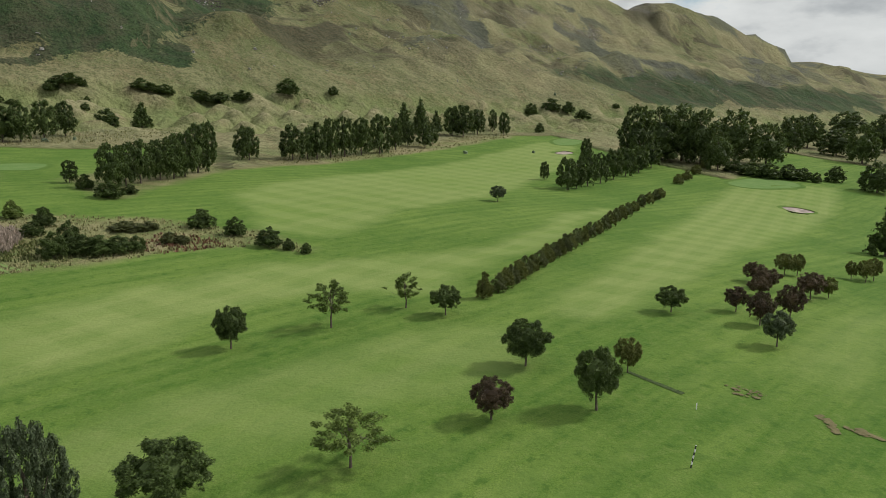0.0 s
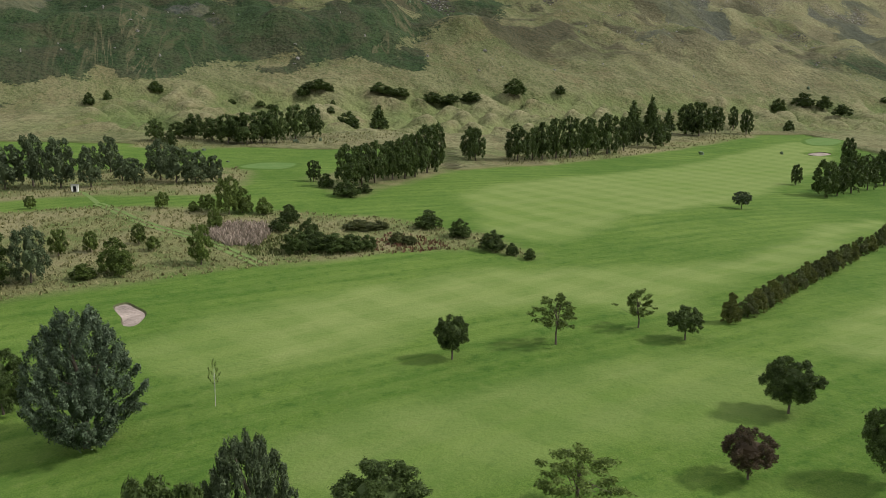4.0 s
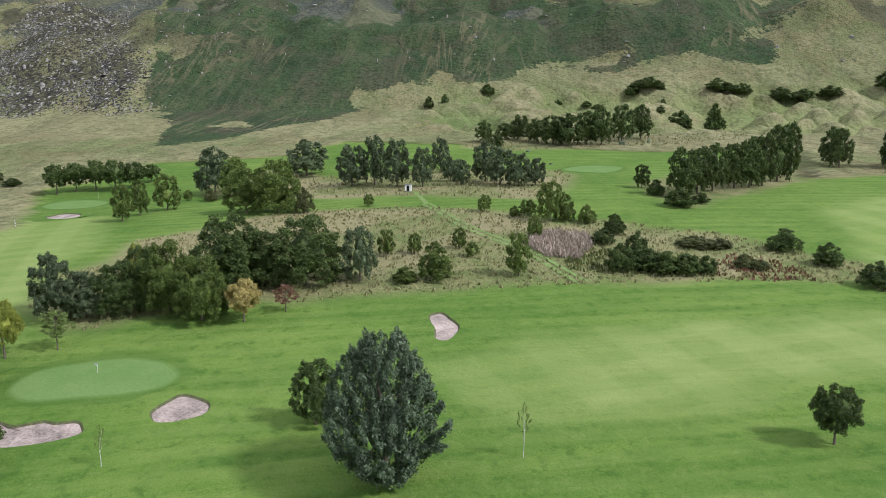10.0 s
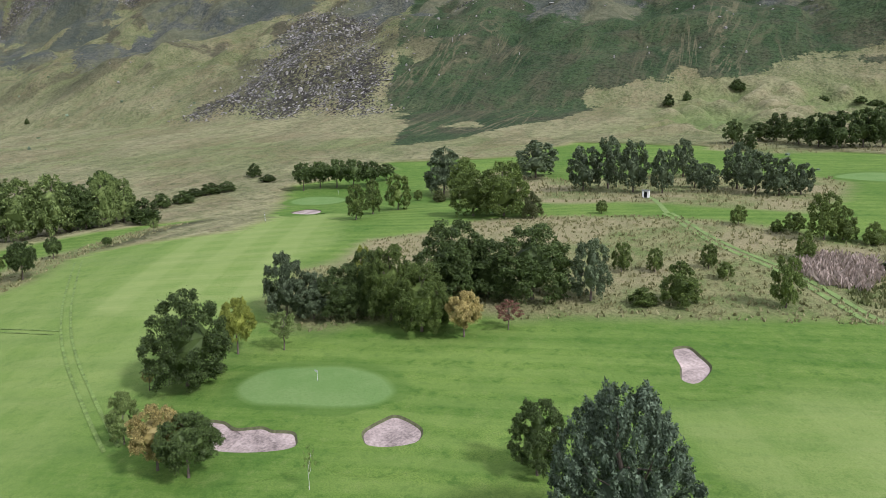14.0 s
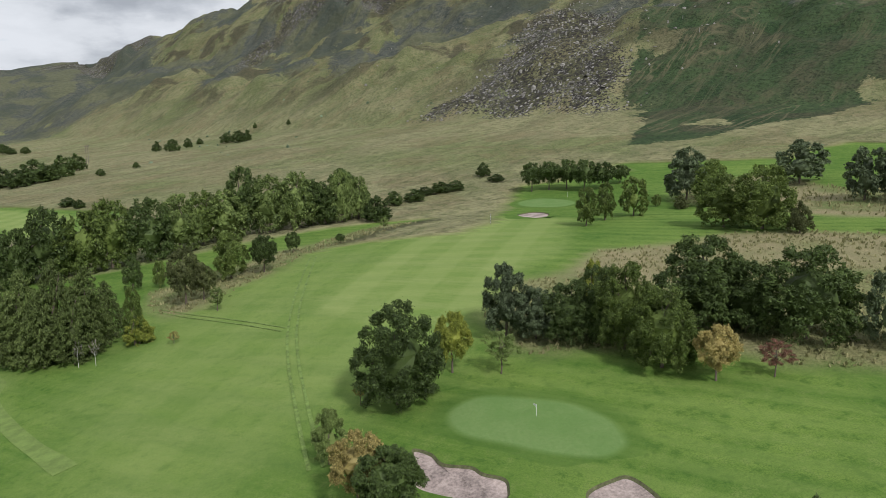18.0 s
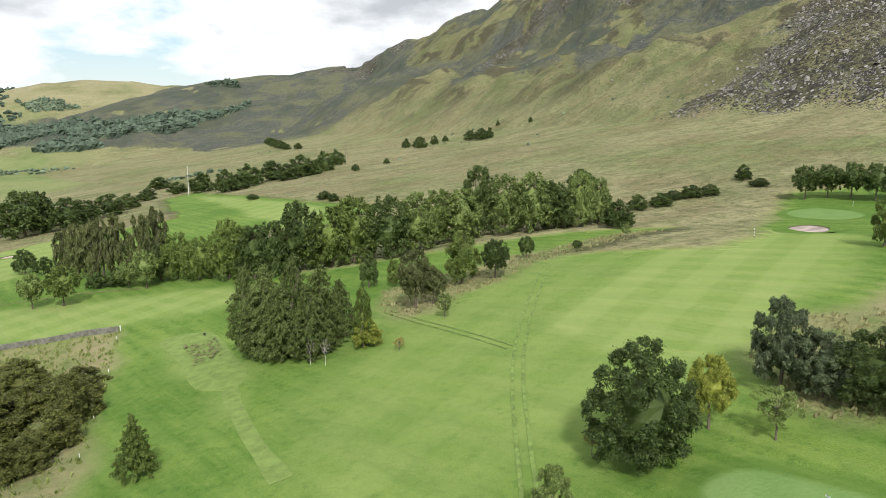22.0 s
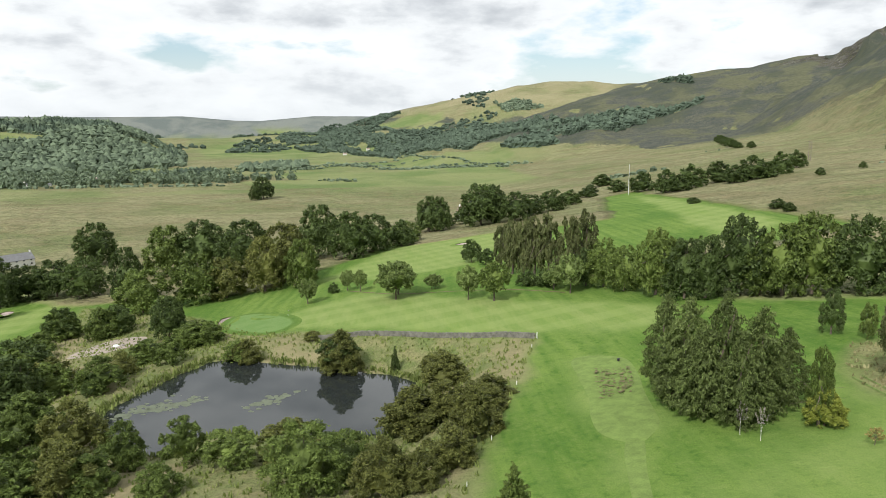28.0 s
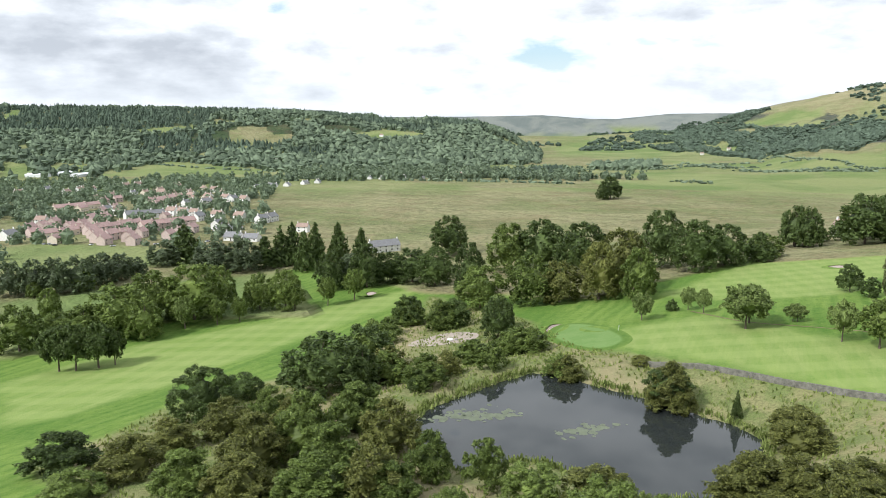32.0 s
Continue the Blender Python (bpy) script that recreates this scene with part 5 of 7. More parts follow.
plant("full", "green dark green light", "tall grey-green tree in a long belt", "tree", "tree belt below the moor", [
    (-289.2, -48.9, 23.9, 16.5), (-289.4, -36.6, 20.8, 15.6), (-292.4, -29.4, 23.1, 17.6), (-293.4, -17.6, 21.5, 16.3),
    (-300.8, -9.1, 20.6, 15.8), (-310, -2.6, 19.7, 16.3), (-312.7, 5.2, 18.5, 16.3), (-316.6, 21, 21.8, 16.3),
    (-316.8, 30.9, 21.6, 16.1), (-320, 40.7, 16.3, 11.3), (-319.4, 48.4, 20.2, 10.4), (-321.9, 55.2, 17, 9.2),
    (-289.3, -42.8, 15.1, 11.7)])
plant("full", "dark", "tall dark ash rising above the belt", "tree", "tree belt below the moor", [
    (-318.7, 11.7, 26, 14.9), (-319.6, 35.8, 18.4, 11.4)])
plant("full", "green dark dark", "green broadleaf tree in a mixed belt", "tree", "dark belt across the fairways", [
    (-282.5, -62, 18.4, 14.4), (-283.7, -56.2, 18.6, 11.7), (-285.9, -73.1, 21.3, 13.9), (-286.2, -68.9, 18.4, 11.9),
    (-289.5, -86, 15.2, 11.5), (-294, -96.3, 17.3, 11.8), (-294.1, -103.4, 13.5, 10.2)])
plant("oval", "brown", "tall brown-green columnar conifer", "tree", "dark belt across the fairways", [
    (-298.2, -113.1, 25, 8.7), (-310, -130.6, 25.2, 11.5), (-309.2, -141.8, 23.3, 10.6), (-309.8, -137, 24.2, 9.2),
    (-320.7, -162.3, 19.6, 8.8), (-309.2, -113.5, 25.5, 10.8), (-308.7, -147.3, 22.9, 9.3)])
plant("bush", "dark", "dark shrub at the edge of the belt", "bush", "dark belt across the fairways", [
    (-290.3, -126.2, 5.5, 8.5), (-290.9, -118.2, 6.6, 7.6)])
plant("round", "light", "pale green young tree in front of the belt", "tree", "dark belt across the fairways", [
    (-282.6, -102.4, 13.8, 8.9), (-286.2, -111.6, 9, 8.3), (-265.3, -133.6, 12.1, 8.2), (-258.3, -163.6, 14.6, 13.7),
    (-276.3, -162.1, 6, 5.9)])
plant("oval", "dark", "dark bushy tree on the far fairway", "tree", "dark belt across the fairways", [
    (-332.9, -190.2, 11.2, 10.3), (-326.7, -176.4, 7.7, 8)])
plant("round", "green", "full green tree on the far fairway", "tree", "dark belt across the fairways", [
    (-266.2, -122.5, 13.6, 11.3)])
plant("full", "dark", "large dark tree beside the white house", "tree", "trees by the white house", [
    (-457.7, -339.7, 26.8, 20.7), (-510, -325.1, 27.7, 31.9), (-484.6, -279.7, 20.9, 23.5), (-518.7, -290.2, 15.5, 21),
    (-539, -284.6, 16.1, 21.7)])
plant("bush", "dark", "dark hedge bush along the far fairway", "bush", "trees by the white house", [
    (-383.6, -291.7, 16.3, 19), (-487.2, -350.1, 10.5, 16.3), (-497.2, -339.2, 13.6, 18.2), (-578, -294.5, 12.4, 18.6),
    (-632.4, -311.6, 7.3, 20.4)])
plant("conifer", "green", "small neat dark fir on the mown bank", "tree", "fir on the bank", [
    (-148.6, -24.3, 10.1, 6.5)])
plant("bush", "olive", "dense olive-green willow shrub by the pond", "bush", "shrubs between pond and tee", [
    (-214.5, -99.7, 6.2, 10.6), (-176.6, -54.8, 10.7, 10.9), (-188.9, -72.8, 7.8, 10.6), (-183.6, -78.3, 9.9, 12.4),
    (-163.6, -49.3, 8, 10.2), (-149.5, -51, 9.7, 11), (-153.7, -47.5, 6.8, 8.5), (-187.4, -59.8, 5, 7.3)])
plant("round", "light", "pale young tree on the far fairway", "tree", "trees on the far side of the pond", [
    (-265.2, -169.6, 13.2, 13.2), (-245.1, -201, 10.3, 9.1), (-268, -204.1, 9.2, 6.3), (-267.8, -195.4, 9.2, 6.1),
    (-277, -161, 6, 6.2)])
plant("bush", "dark", "small dark bush on the far fairway", "bush", "trees on the far side of the pond", [
    (-263.3, -207.7, 4.7, 5.3)])
plant("round", "dark", "dark little tree at the pond's edge", "tree", "trees on the far side of the pond", [
    (-200.1, -124.7, 9.7, 13.1)])
plant("full", "dark", "dark full-crowned tree in the belt below the fairway", "tree", "belt at the cottages", [
    (-221.5, -315.7, 28, 18.5), (-209, -374.6, 20.4, 23.1), (-340.1, -319.2, 32.5, 27), (-339.5, -289.4, 27.7, 25.1),
    (-362.7, -295.3, 22.9, 24.7), (-262.8, -461, 28.6, 27), (-197.7, -383.4, 18.6, 20), (-182.8, -378, 25.5, 21.5),
    (-162.3, -382.4, 22.4, 19.5)])
plant("full", "green dark olive green", "full green tree in the belt below the fairway", "tree", "belt at the cottages", [
    (-214.7, -283.7, 20.4, 21.1), (-269.1, -371.8, 29.7, 28.8), (-286.7, -361.5, 30.8, 32), (-290.6, -321.8, 30.1, 29.9),
    (-235.4, -272.6, 23.1, 23.4), (-246, -265.2, 19.3, 18), (-400.4, -306.5, 13.8, 21.6), (-271.5, -241.4, 22.8, 17.2),
    (-217.2, -357.4, 21.4, 19.2)])
plant("full", "olive", "yellowish-green tree in the belt below the fairway", "tree", "belt at the cottages", [
    (-278.9, -265.5, 29.5, 27.6), (-261, -256.1, 26.2, 17.8)])
plant("bush", "green", "green shrub at the edge of the fairway", "bush", "belt at the cottages", [
    (-187.4, -253.9, 10.9, 14), (-176.5, -273.4, 11.7, 14.8), (-164.4, -258.4, 7.6, 10.2), (-155, -249, 9.2, 8.9),
    (-192.7, -186.1, 8, 12.9), (-185.3, -187.3, 7.2, 9.1)])
plant("full", "light", "pale birch-like tree beside the green", "tree", "belt at the cottages", [
    (-200.8, -231.1, 13.6, 12.8)])
plant("full", "dark", "dark tree on the field edge", "tree", "belt at the cottages", [
    (-461.7, -344.3, 22.2, 18.6), (-455.2, -326, 24.9, 17.1), (-474.6, -303.4, 30.4, 30.9), (-480.7, -295.4, 27.9, 16.9)])
plant("round", "green", "round leafy tree on the lower fairway", "tree", "trees on the lower fairway by the village", [
    (-168.2, -345.7, 16.9, 11.3), (-153.1, -339.7, 15.2, 8.7), (-136.1, -337, 13.2, 11.4), (-108.9, -325.7, 12.7, 9.1),
    (-98.5, -324.2, 12.5, 7.9)])
plant("round", "light", "pale green tree on the lower fairway", "tree", "trees on the lower fairway by the village", [
    (-84.3, -323.7, 15, 9.9)])
plant("full", "green", "full green tree in the wood below the village", "tree", "trees on the lower fairway by the village", [
    (-119.9, -348.3, 19, 17.3), (-132, -342.8, 20.7, 18.4), (-69.2, -345.9, 24.2, 24.6), (-88.6, -338.8, 27.6, 30),
    (-56.1, -324.1, 22.7, 27.9), (-43.2, -317.8, 16.2, 19.7), (-19.7, -311.1, 19.8, 21.1), (-22.4, -363.9, 15.6, 10.4),
    (-5.3, -417.5, 8.6, 8.1), (-29.3, -426.3, 13.6, 12.9), (-33.3, -325, 12.8, 14.9), (-101, -358.9, 22.5, 17.5),
    (-67.4, -312.7, 17.9, 17.4)])
plant("round", "dark", "dark round-topped tree in a close row of four", "tree", "row of four on the fairway", [
    (-40.7, -271.7, 17.3, 13.9), (-46.7, -269.6, 17.8, 13.9), (-54.6, -268.1, 17.4, 13.9), (-60, -270.2, 13.7, 8.6)])
plant("conifer", "dark", "tall dark conifer below the village", "tree", "dark trees before the village", [
    (-83.4, -501.2, 26.7, 25.9), (-152.5, -466.8, 29.3, 17.7), (-165, -449.4, 30.9, 17.2), (-183.1, -464.4, 28.2, 18),
    (-193.3, -439.1, 27, 17.2), (-133.2, -461.2, 21.7, 18.8), (-144.1, -465.6, 25.9, 16.8), (-156.3, -440.5, 26.4, 16.1)])
plant("full", "grey", "grey-green tree in a belt below the village", "tree", "dark trees before the village", [
    (7.5, -426.4, 19, 18.8), (-3.8, -425.2, 19.5, 18.9), (-15.3, -423.9, 20.3, 19), (-26.5, -425.8, 20.2, 19.3),
    (-36.5, -441.2, 18.7, 20.1), (-46.1, -454.8, 15.8, 18.8), (-69.1, -493.2, 15.8, 23), (-101, -460.9, 18.9, 25.7),
    (-118.3, -454.5, 20.8, 25.7), (-53.3, -466.8, 11.1, 14.4), (-175.1, -388.8, 18.8, 19.9)])
plant("full", "dark", "dark rounded thorn clump on the open moor", "tree", "lone clump on the moor", [
    (-602.1, -785.6, 28.9, 29.5), (-584.5, -776.4, 17.9, 17.4)])
plant("full", "dark", "big dark tree in the thicket by the pond", "tree", "thicket by the pond", [
    (-124.5, -180.9, 17.1, 24.4), (-91.2, -172.7, 14.3, 17.8), (-102.2, -189.7, 7.6, 11.5), (-134.3, -176.3, 13.3, 11.3)])
plant("bush", "green dark olive", "dense green shrub in the thicket by the pond", "bush", "thicket by the pond", [
    (-62.1, -147.9, 9, 14.6), (-100.7, -124.9, 12.2, 14.8), (-111.3, -127.8, 14.2, 14.3), (-128, -121.1, 11.7, 13),
    (-96.2, -153.8, 9.7, 12.2), (-122.6, -135.5, 9.2, 11.5), (-107.3, -159.7, 9.5, 11.4), (-144.5, -154.5, 5.5, 5.9),
    (-145.1, -185.6, 9.9, 13.7), (-155.8, -164.3, 7.3, 9.5), (-169, -163.3, 7.9, 8)])
plant("bush", "olive green", "olive-green willow shrub in the thicket by the pond", "bush", "thicket by the pond", [
    (-76.7, -135, 8.6, 15.1), (-87.9, -118, 9.1, 13.7), (-109.9, -103.9, 8.7, 15.1), (-83.8, -147.6, 7.9, 12.7),
    (-119.3, -100.1, 10.5, 11), (-96.7, -110.5, 8.8, 13.3), (-67.6, -126.2, 5.9, 12.8), (-111.6, -148.9, 8.4, 12.2),
    (-132.1, -107, 9.5, 9.8)])
plant("oval", "green", "bushy young tree on the near pond bank", "tree", "thicket by the pond", [
    (-140, -97.8, 10, 8.7), (-143.6, -86.5, 7.1, 10.6)])
plant("full", "green", "full green tree on the near pond bank", "tree", "thicket by the pond", [
    (-145.6, -66, 12.3, 15.3), (-157, -69.8, 10.8, 12.6)])
plant("bush", "olive", "rounded sallow bush on the pond bank", "bush", "thicket by the pond", [
    (-154, -82, 7.9, 13.4), (-183.6, -77.6, 8.8, 16), (-207.3, -90.7, 8.6, 12.8), (-193.4, -65.2, 5.5, 11.1),
    (-199.2, -123.2, 12.5, 13.2), (-186.2, -150.4, 7, 8.7), (-208, -147.9, 2.9, 6.3)])
plant("conifer", "dark", "little dark conifer on the pond bank", "tree", "thicket by the pond", [
    (-209.3, -111.8, 7.1, 2.6)])
plant("bush", "green", "green shrub on the pond bank", "bush", "thicket by the pond", [
    (-157.1, -243.1, 8.2, 14), (-176.6, -272.9, 9.4, 13.7), (-184, -252.1, 12.5, 13.2), (-173.1, -187.6, 7.3, 12.5),
    (-190.8, -192.2, 7.9, 15.3), (-184.6, -153.1, 6.8, 8.3), (-142.7, -180.8, 9.7, 12.6), (-147.3, -156.3, 9, 11.7),
    (-125.7, -138, 10.2, 13.6), (-137.9, -193.8, 13.3, 14.6), (-114.7, -114.9, 10.8, 12.6), (-122.7, -98.3, 7.2, 11),
    (-128.4, -84, 6.4, 8.6)])
plant("full", "dark", "dark tree beside the pond", "tree", "dark trees beside the pond", [
    (-141, -199.6, 15.5, 16.7), (-176.6, -272.9, 12.9, 13.7), (-193.1, -213.7, 15.8, 12.3), (-191.5, -254.1, 11.6, 13.5)])
plant("bush", "dark", "dark gorse and thorn scrub on the moor edge", "bush", "scrub on the moor edge", [
    (-635, -259.7, 17, 22), (-602.1, -222.4, 18.3, 20.6), (-627.8, -213.4, 19, 24.3), (-660, -205.4, 17.3, 25.4),
    (-657.9, -177.7, 19.1, 25.1), (-692.3, -167.7, 18.4, 21), (-748.8, -172.7, 15.8, 17.1), (-748.8, -364.5, 12.5, 24.3),
    (-658.1, -294.6, 10.8, 18.9), (-602.9, -212.6, 13, 16.8), (-639.3, -184.1, 14.1, 19.6), (-667.7, -170.5, 12.5, 20.3),
    (-672.4, -332.6, 8.4, 16.3)])
plant("bush", "dark", "dark thorn scrub along a burn on the hillside", "bush", "scrub along the burn", [
    (-1195, -397, 12, 17), (-1160, -360, 10, 14), (-1235, -418, 14, 20), (-1262, -432, 12, 18), (-1300, -452, 14, 20), (-1330, -468, 11, 18),
    (-1365, -486, 14, 21), (-1398, -501, 13, 20), (-1440, -523, 12, 18), (-1180, -385, 9, 12)])
plant("bush", "dark", "dark shrub on the open hillside", "bush", "scrub on the moor edge", [
    (-873, -126.1, 11.5, 10.5), (-830.9, -102, 12.7, 16), (-873.5, -93.2, 10.7, 10.4), (-919.8, -86.9, 7, 8.2),
    (-866.8, -50.6, 11.8, 16.5), (-847.1, -36.3, 13.3, 16), (-847.7, -27.2, 12, 9.8), (-960.2, -26.1, 7.2, 5.6),
    (-907, 15.9, 6, 5.2), (-645.3, -124.9, 5.9, 6.7), (-675.9, -104.7, 5.2, 6), (-513, -161.3, 4, 7.8), (-475.4, -98.2, 5, 10.4),
    (-462.6, -88.8, 4.8, 6.7)])
plant("bush", "dark", "dark dense bush in a hedge below the moor", "bush", "hedges below the moor", [
    (-387.6, 122.5, 7, 6.8), (-348.1, 72.6, 6.1, 9.4), (-351.5, 82, 5.5, 9.7), (-364.3, 96.1, 5.3, 10.3),
    (-364.8, 103.7, 4.8, 7.8), (-309.8, 61.4, 9.6, 12.4), (-363.6, 88.8, 3.9, 9.1), (-371.6, 125, 3.4, 8.2),
    (-331.2, 58.1, 9, 8.8)])
plant("oval", "dark", "dark tree at the edge of the moor", "tree", "hedges below the moor", [
    (-325.7, 49, 20, 14.8), (-318.5, 42.2, 14.7, 12.2), (-324.8, 37.1, 17, 10.3), (-339.3, 57.9, 10.4, 9)])
plant("bush", "dark", "dark hawthorn bush on the hillside", "bush", "hillside bushes", [
    (-377.5, 399.5, 8.4, 7.4), (-375.6, 414.4, 7.7, 5.8), (-356.2, 440, 7.8, 10.2), (-309.7, 463.2, 3.4, 7.5),
    (-282.9, 474.5, 4.2, 10.6), (-268.2, 506.7, 5.6, 15.2), (-257.1, 516.9, 5.7, 7.6), (-248.9, 505.5, 5.1, 4.9),
    (-223, 536.1, 8.6, 18.4), (-209.7, 546.1, 7.3, 16.7), (-289.1, 469.1, 4.2, 8.2)])
plant("bush", "dark", "dark hawthorn bush on the hillside", "bush", "hillside bushes", [
    (-187.5, 559, 9, 17.5), (-174.8, 567.1, 8.2, 17.7), (-160.5, 579.8, 8.4, 19.9), (-129.2, 602.6, 13.6, 18.8),
    (-115.4, 616.8, 7.4, 9.6), (-216.8, 539, 6.1, 12.6), (-238.1, 480, 5.4, 6), (-271.4, 501.6, 8.1, 11.7),
    (-262.1, 509.9, 8.2, 15.9), (-96.7, 637.4, 7.7, 10), (93.4, 764.7, 12.4, 14.4), (116.6, 779.3, 13.9, 22),
    (143.5, 743.2, 10.2, 17.5), (204.8, 855.8, 6.2, 10.7), (136.6, 788.5, 12.7, 14.8), (84.6, 629.9, 8.7, 7.9)])
plant("bush", "olive", "rounded bush in a long hedge line between fairways", "bush", "hedge across the fairways", [(x, y, h * 0.95, w_ * 0.82) for x, y, h, w_ in [
    (8.3, 138.7, 5.8, 4.1), (13.2, 146.8, 4.7, 4.7), (16.9, 154.8, 4.7, 4.7), (20.9, 162.6, 4.2, 4.8), (25.7, 172.7, 5, 4.8),
    (30.2, 181.3, 4.5, 4.8), (34.7, 190.2, 4.7, 4.8), (40.4, 202.2, 4.9, 4.9), (48, 217.6, 4.6, 5), (56.1, 236.1, 5.5, 5.1),
    (64.8, 255.6, 5.6, 5.2), (76.1, 281.2, 4.7, 5.4), (91.1, 313.2, 5.7, 5.7), (104.6, 340.6, 5, 5.8)]])
plant("bush", "brown", "brownish hawthorn bush in a long hedge line", "bush", "hedge across the fairways", [(x, y, h * 0.95, w_ * 0.82) for x, y, h, w_ in [
    (11.5, 143.5, 4.3, 4.7), (14.9, 150.7, 4.5, 4.7), (18.8, 158.6, 4.9, 4.8), (23.2, 167.5, 4.2, 4.8), (28.2, 177.6, 4.4, 4.8),
    (32.3, 185.3, 5.4, 4.8), (37.2, 195.5, 5.2, 4.9), (44.2, 210.5, 5, 5), (52.1, 226.4, 5.1, 5.1), (60.6, 246.8, 5.2, 5.2),
    (69.3, 265.2, 5.6, 5.2), (83.9, 298.8, 5.9, 5.5), (98.5, 328, 5.5, 5.8)]])
plant("bush", "olive", "rounded bush in a short hedge line", "bush", "hedge across the fairways", [
    (131.9, 398.5, 5.8, 6.2), (142.9, 417.2, 6.1, 6.5), (158.2, 444.7, 6.5, 7), (175.9, 478.1, 6.6, 7.5)])
plant("silver", "grey", "dense upright grey-green tree with plumed branches", "tree", "trees below the flight line", [(-34.2, 54.0, 15.0, 8.5)])
plant("round", "dark", "dense round-headed dark tree on mown grass", "tree", "trees below the flight line", [(-27.1, 64.6, 7.4, 9.0), (-37.6, 47.3, 14.8, 8.5)])

# ---- water, greens, sand and tracks ----
def rounded(poly, per=6):
    """A smooth closed curve through the outline's points."""
    n, out = len(poly), []
    for i in range(n):
        p0, p1, p2, p3 = (np.array(poly[(i + k) % n], float) for k in (-1, 0, 1, 2))
        for j in range(per):
            t = j / per
            out.append(0.5 * (2 * p1 + (p2 - p0) * t + (2 * p0 - 5 * p1 + 4 * p2 - p3) * t * t + (3 * p1 - p0 - 3 * p2 + p3) * t ** 3))
    return np.array(out)


def rings_mesh(name, loops, heights, mats, zone=None, cap=True):
    """Nested closed loops joined by faces, the last one closed; heights may be arrays."""
    n = len(loops[0])
    verts = np.concatenate([np.column_stack([lp, np.broadcast_to(h, (n,))]) for lp, h in zip(loops, heights)])
    faces = []
    for k in range(len(loops) - 1):
        for j in range(n):
            a, b = k * n + j, k * n + (j + 1) % n
            faces.append((a, b, b + n, a + n))
    if cap:
        faces.append(tuple(range((len(loops) - 1) * n, len(loops) * n)))
    me = mesh_of(name, verts.tolist(), faces, mats, True)
    if zone is not None:
        for key, col in (("zone", zone), ("wild", (0, 0, 0))):
            at = me.color_attributes.new(key, "FLOAT_COLOR", "POINT")
            at.data.foreach_set("color", np.tile(np.array((*col, 1), np.float32), len(verts)))
    return me


def scaled(loop, f):
    c = loop.mean(0)
    return c + (loop - c) * f


def swollen(loop, dist):
    """The loop moved outwards by a distance."""
    tang = np.roll(loop, -1, 0) - np.roll(loop, 1, 0)
    out = np.column_stack([tang[:, 1], -tang[:, 0]])
    out /= np.linalg.norm(out, axis=1)[:, None] + 1e-9
    area = np.sum(loop[:, 0] * np.roll(loop[:, 1], -1) - np.roll(loop[:, 0], -1) * loop[:, 1])
    return loop + out * dist * (1 if area > 0 else -1)


def on_land(loop, lift):
    return ground_z(loop[:, 0].copy(), loop[:, 1].copy()) + lift


def patch(name, poly, mat, lift, label, category="ground", rings=6):
    loop = rounded(poly)
    loops = [scaled(loop, f) for f in np.linspace(1.0, 0.08, rings)]
    me = rings_mesh(name, loops, [on_land(lp, lift) for lp in loops], [mat])
    return tagged(new(name, me), label, category, kind="structure")


water_loop = swollen(rounded(POND, 4), 0.8)
tagged(new("water", mesh_of("water", [(x, y, POND_Z) for x, y in water_loop], [tuple(range(len(water_loop)))], [WATER])),
       "dark still pond reflecting the cloudy sky", "pond", kind="structure")
for ax, ay, n, wide in ((-150, -137, 12, 5), (-157, -134, 8, 4), (-174, -119, 9, 4)):
    rng = np.random.default_rng(int(-ax))
    verts, faces = [], []
    for k in range(n * 7):
        cx, cy = ax + rng.normal() * wide, ay + rng.normal() * wide * 0.3
        r = rng.uniform(0.2, 1.15)
        o = len(verts)
        verts += [(cx + r * math.cos(j * 1.05) * rng.uniform(0.7, 1.2), cy + r * math.sin(j * 1.05) * rng.uniform(0.7, 1.2), POND_Z + 0.012 + 0.0001 * k) for j in range(6)]
        faces.append(tuple(range(o, o + 6)))
    tagged(new("pond_weed", mesh_of("pond_weed", verts, faces, [ALGAE])), "pale green weed floating on the pond", "pond weed", kind="stuff")

def green(poly):
    """A putting green that fades through a darker collar into the turf around it."""
    loop = rounded(poly)
    loops = [swollen(loop, q) for q in (3.6, 2.4, 0.9, 0.35, -0.35)] + [scaled(loop, f) for f in (0.85, 0.6, 0.35, 0.08)]
    lifts = (0.02, 0.07, 0.09, 0.10, 0.10, 0.10, 0.10, 0.10, 0.10)
    me = rings_mesh("putting_green", loops, [on_land(lp, q) for lp, q in zip(loops, lifts)], [GROUND], (1, 0.0, 0))
    n = len(loop)
    turf = np.zeros((len(me.vertices), 4), np.float32)
    for k, (pale, dark) in enumerate(((0, 0), (0, 0.7), (0, 0.85), (0.35, 0.6), (1, 0), (1, 0), (1, 0), (1, 0), (1, 0))):
        turf[k * n:(k + 1) * n, 0], turf[k * n:(k + 1) * n, 1] = pale, dark
    at = me.color_attributes.new("turf", "FLOAT_COLOR", "POINT")
    at.data.foreach_set("color", turf.ravel())
    return tagged(new("putting_green", me), "smooth pale putting green with a darker mown collar", "putting green", kind="structure")


for key, poly in GREENS.items():
    green(poly)


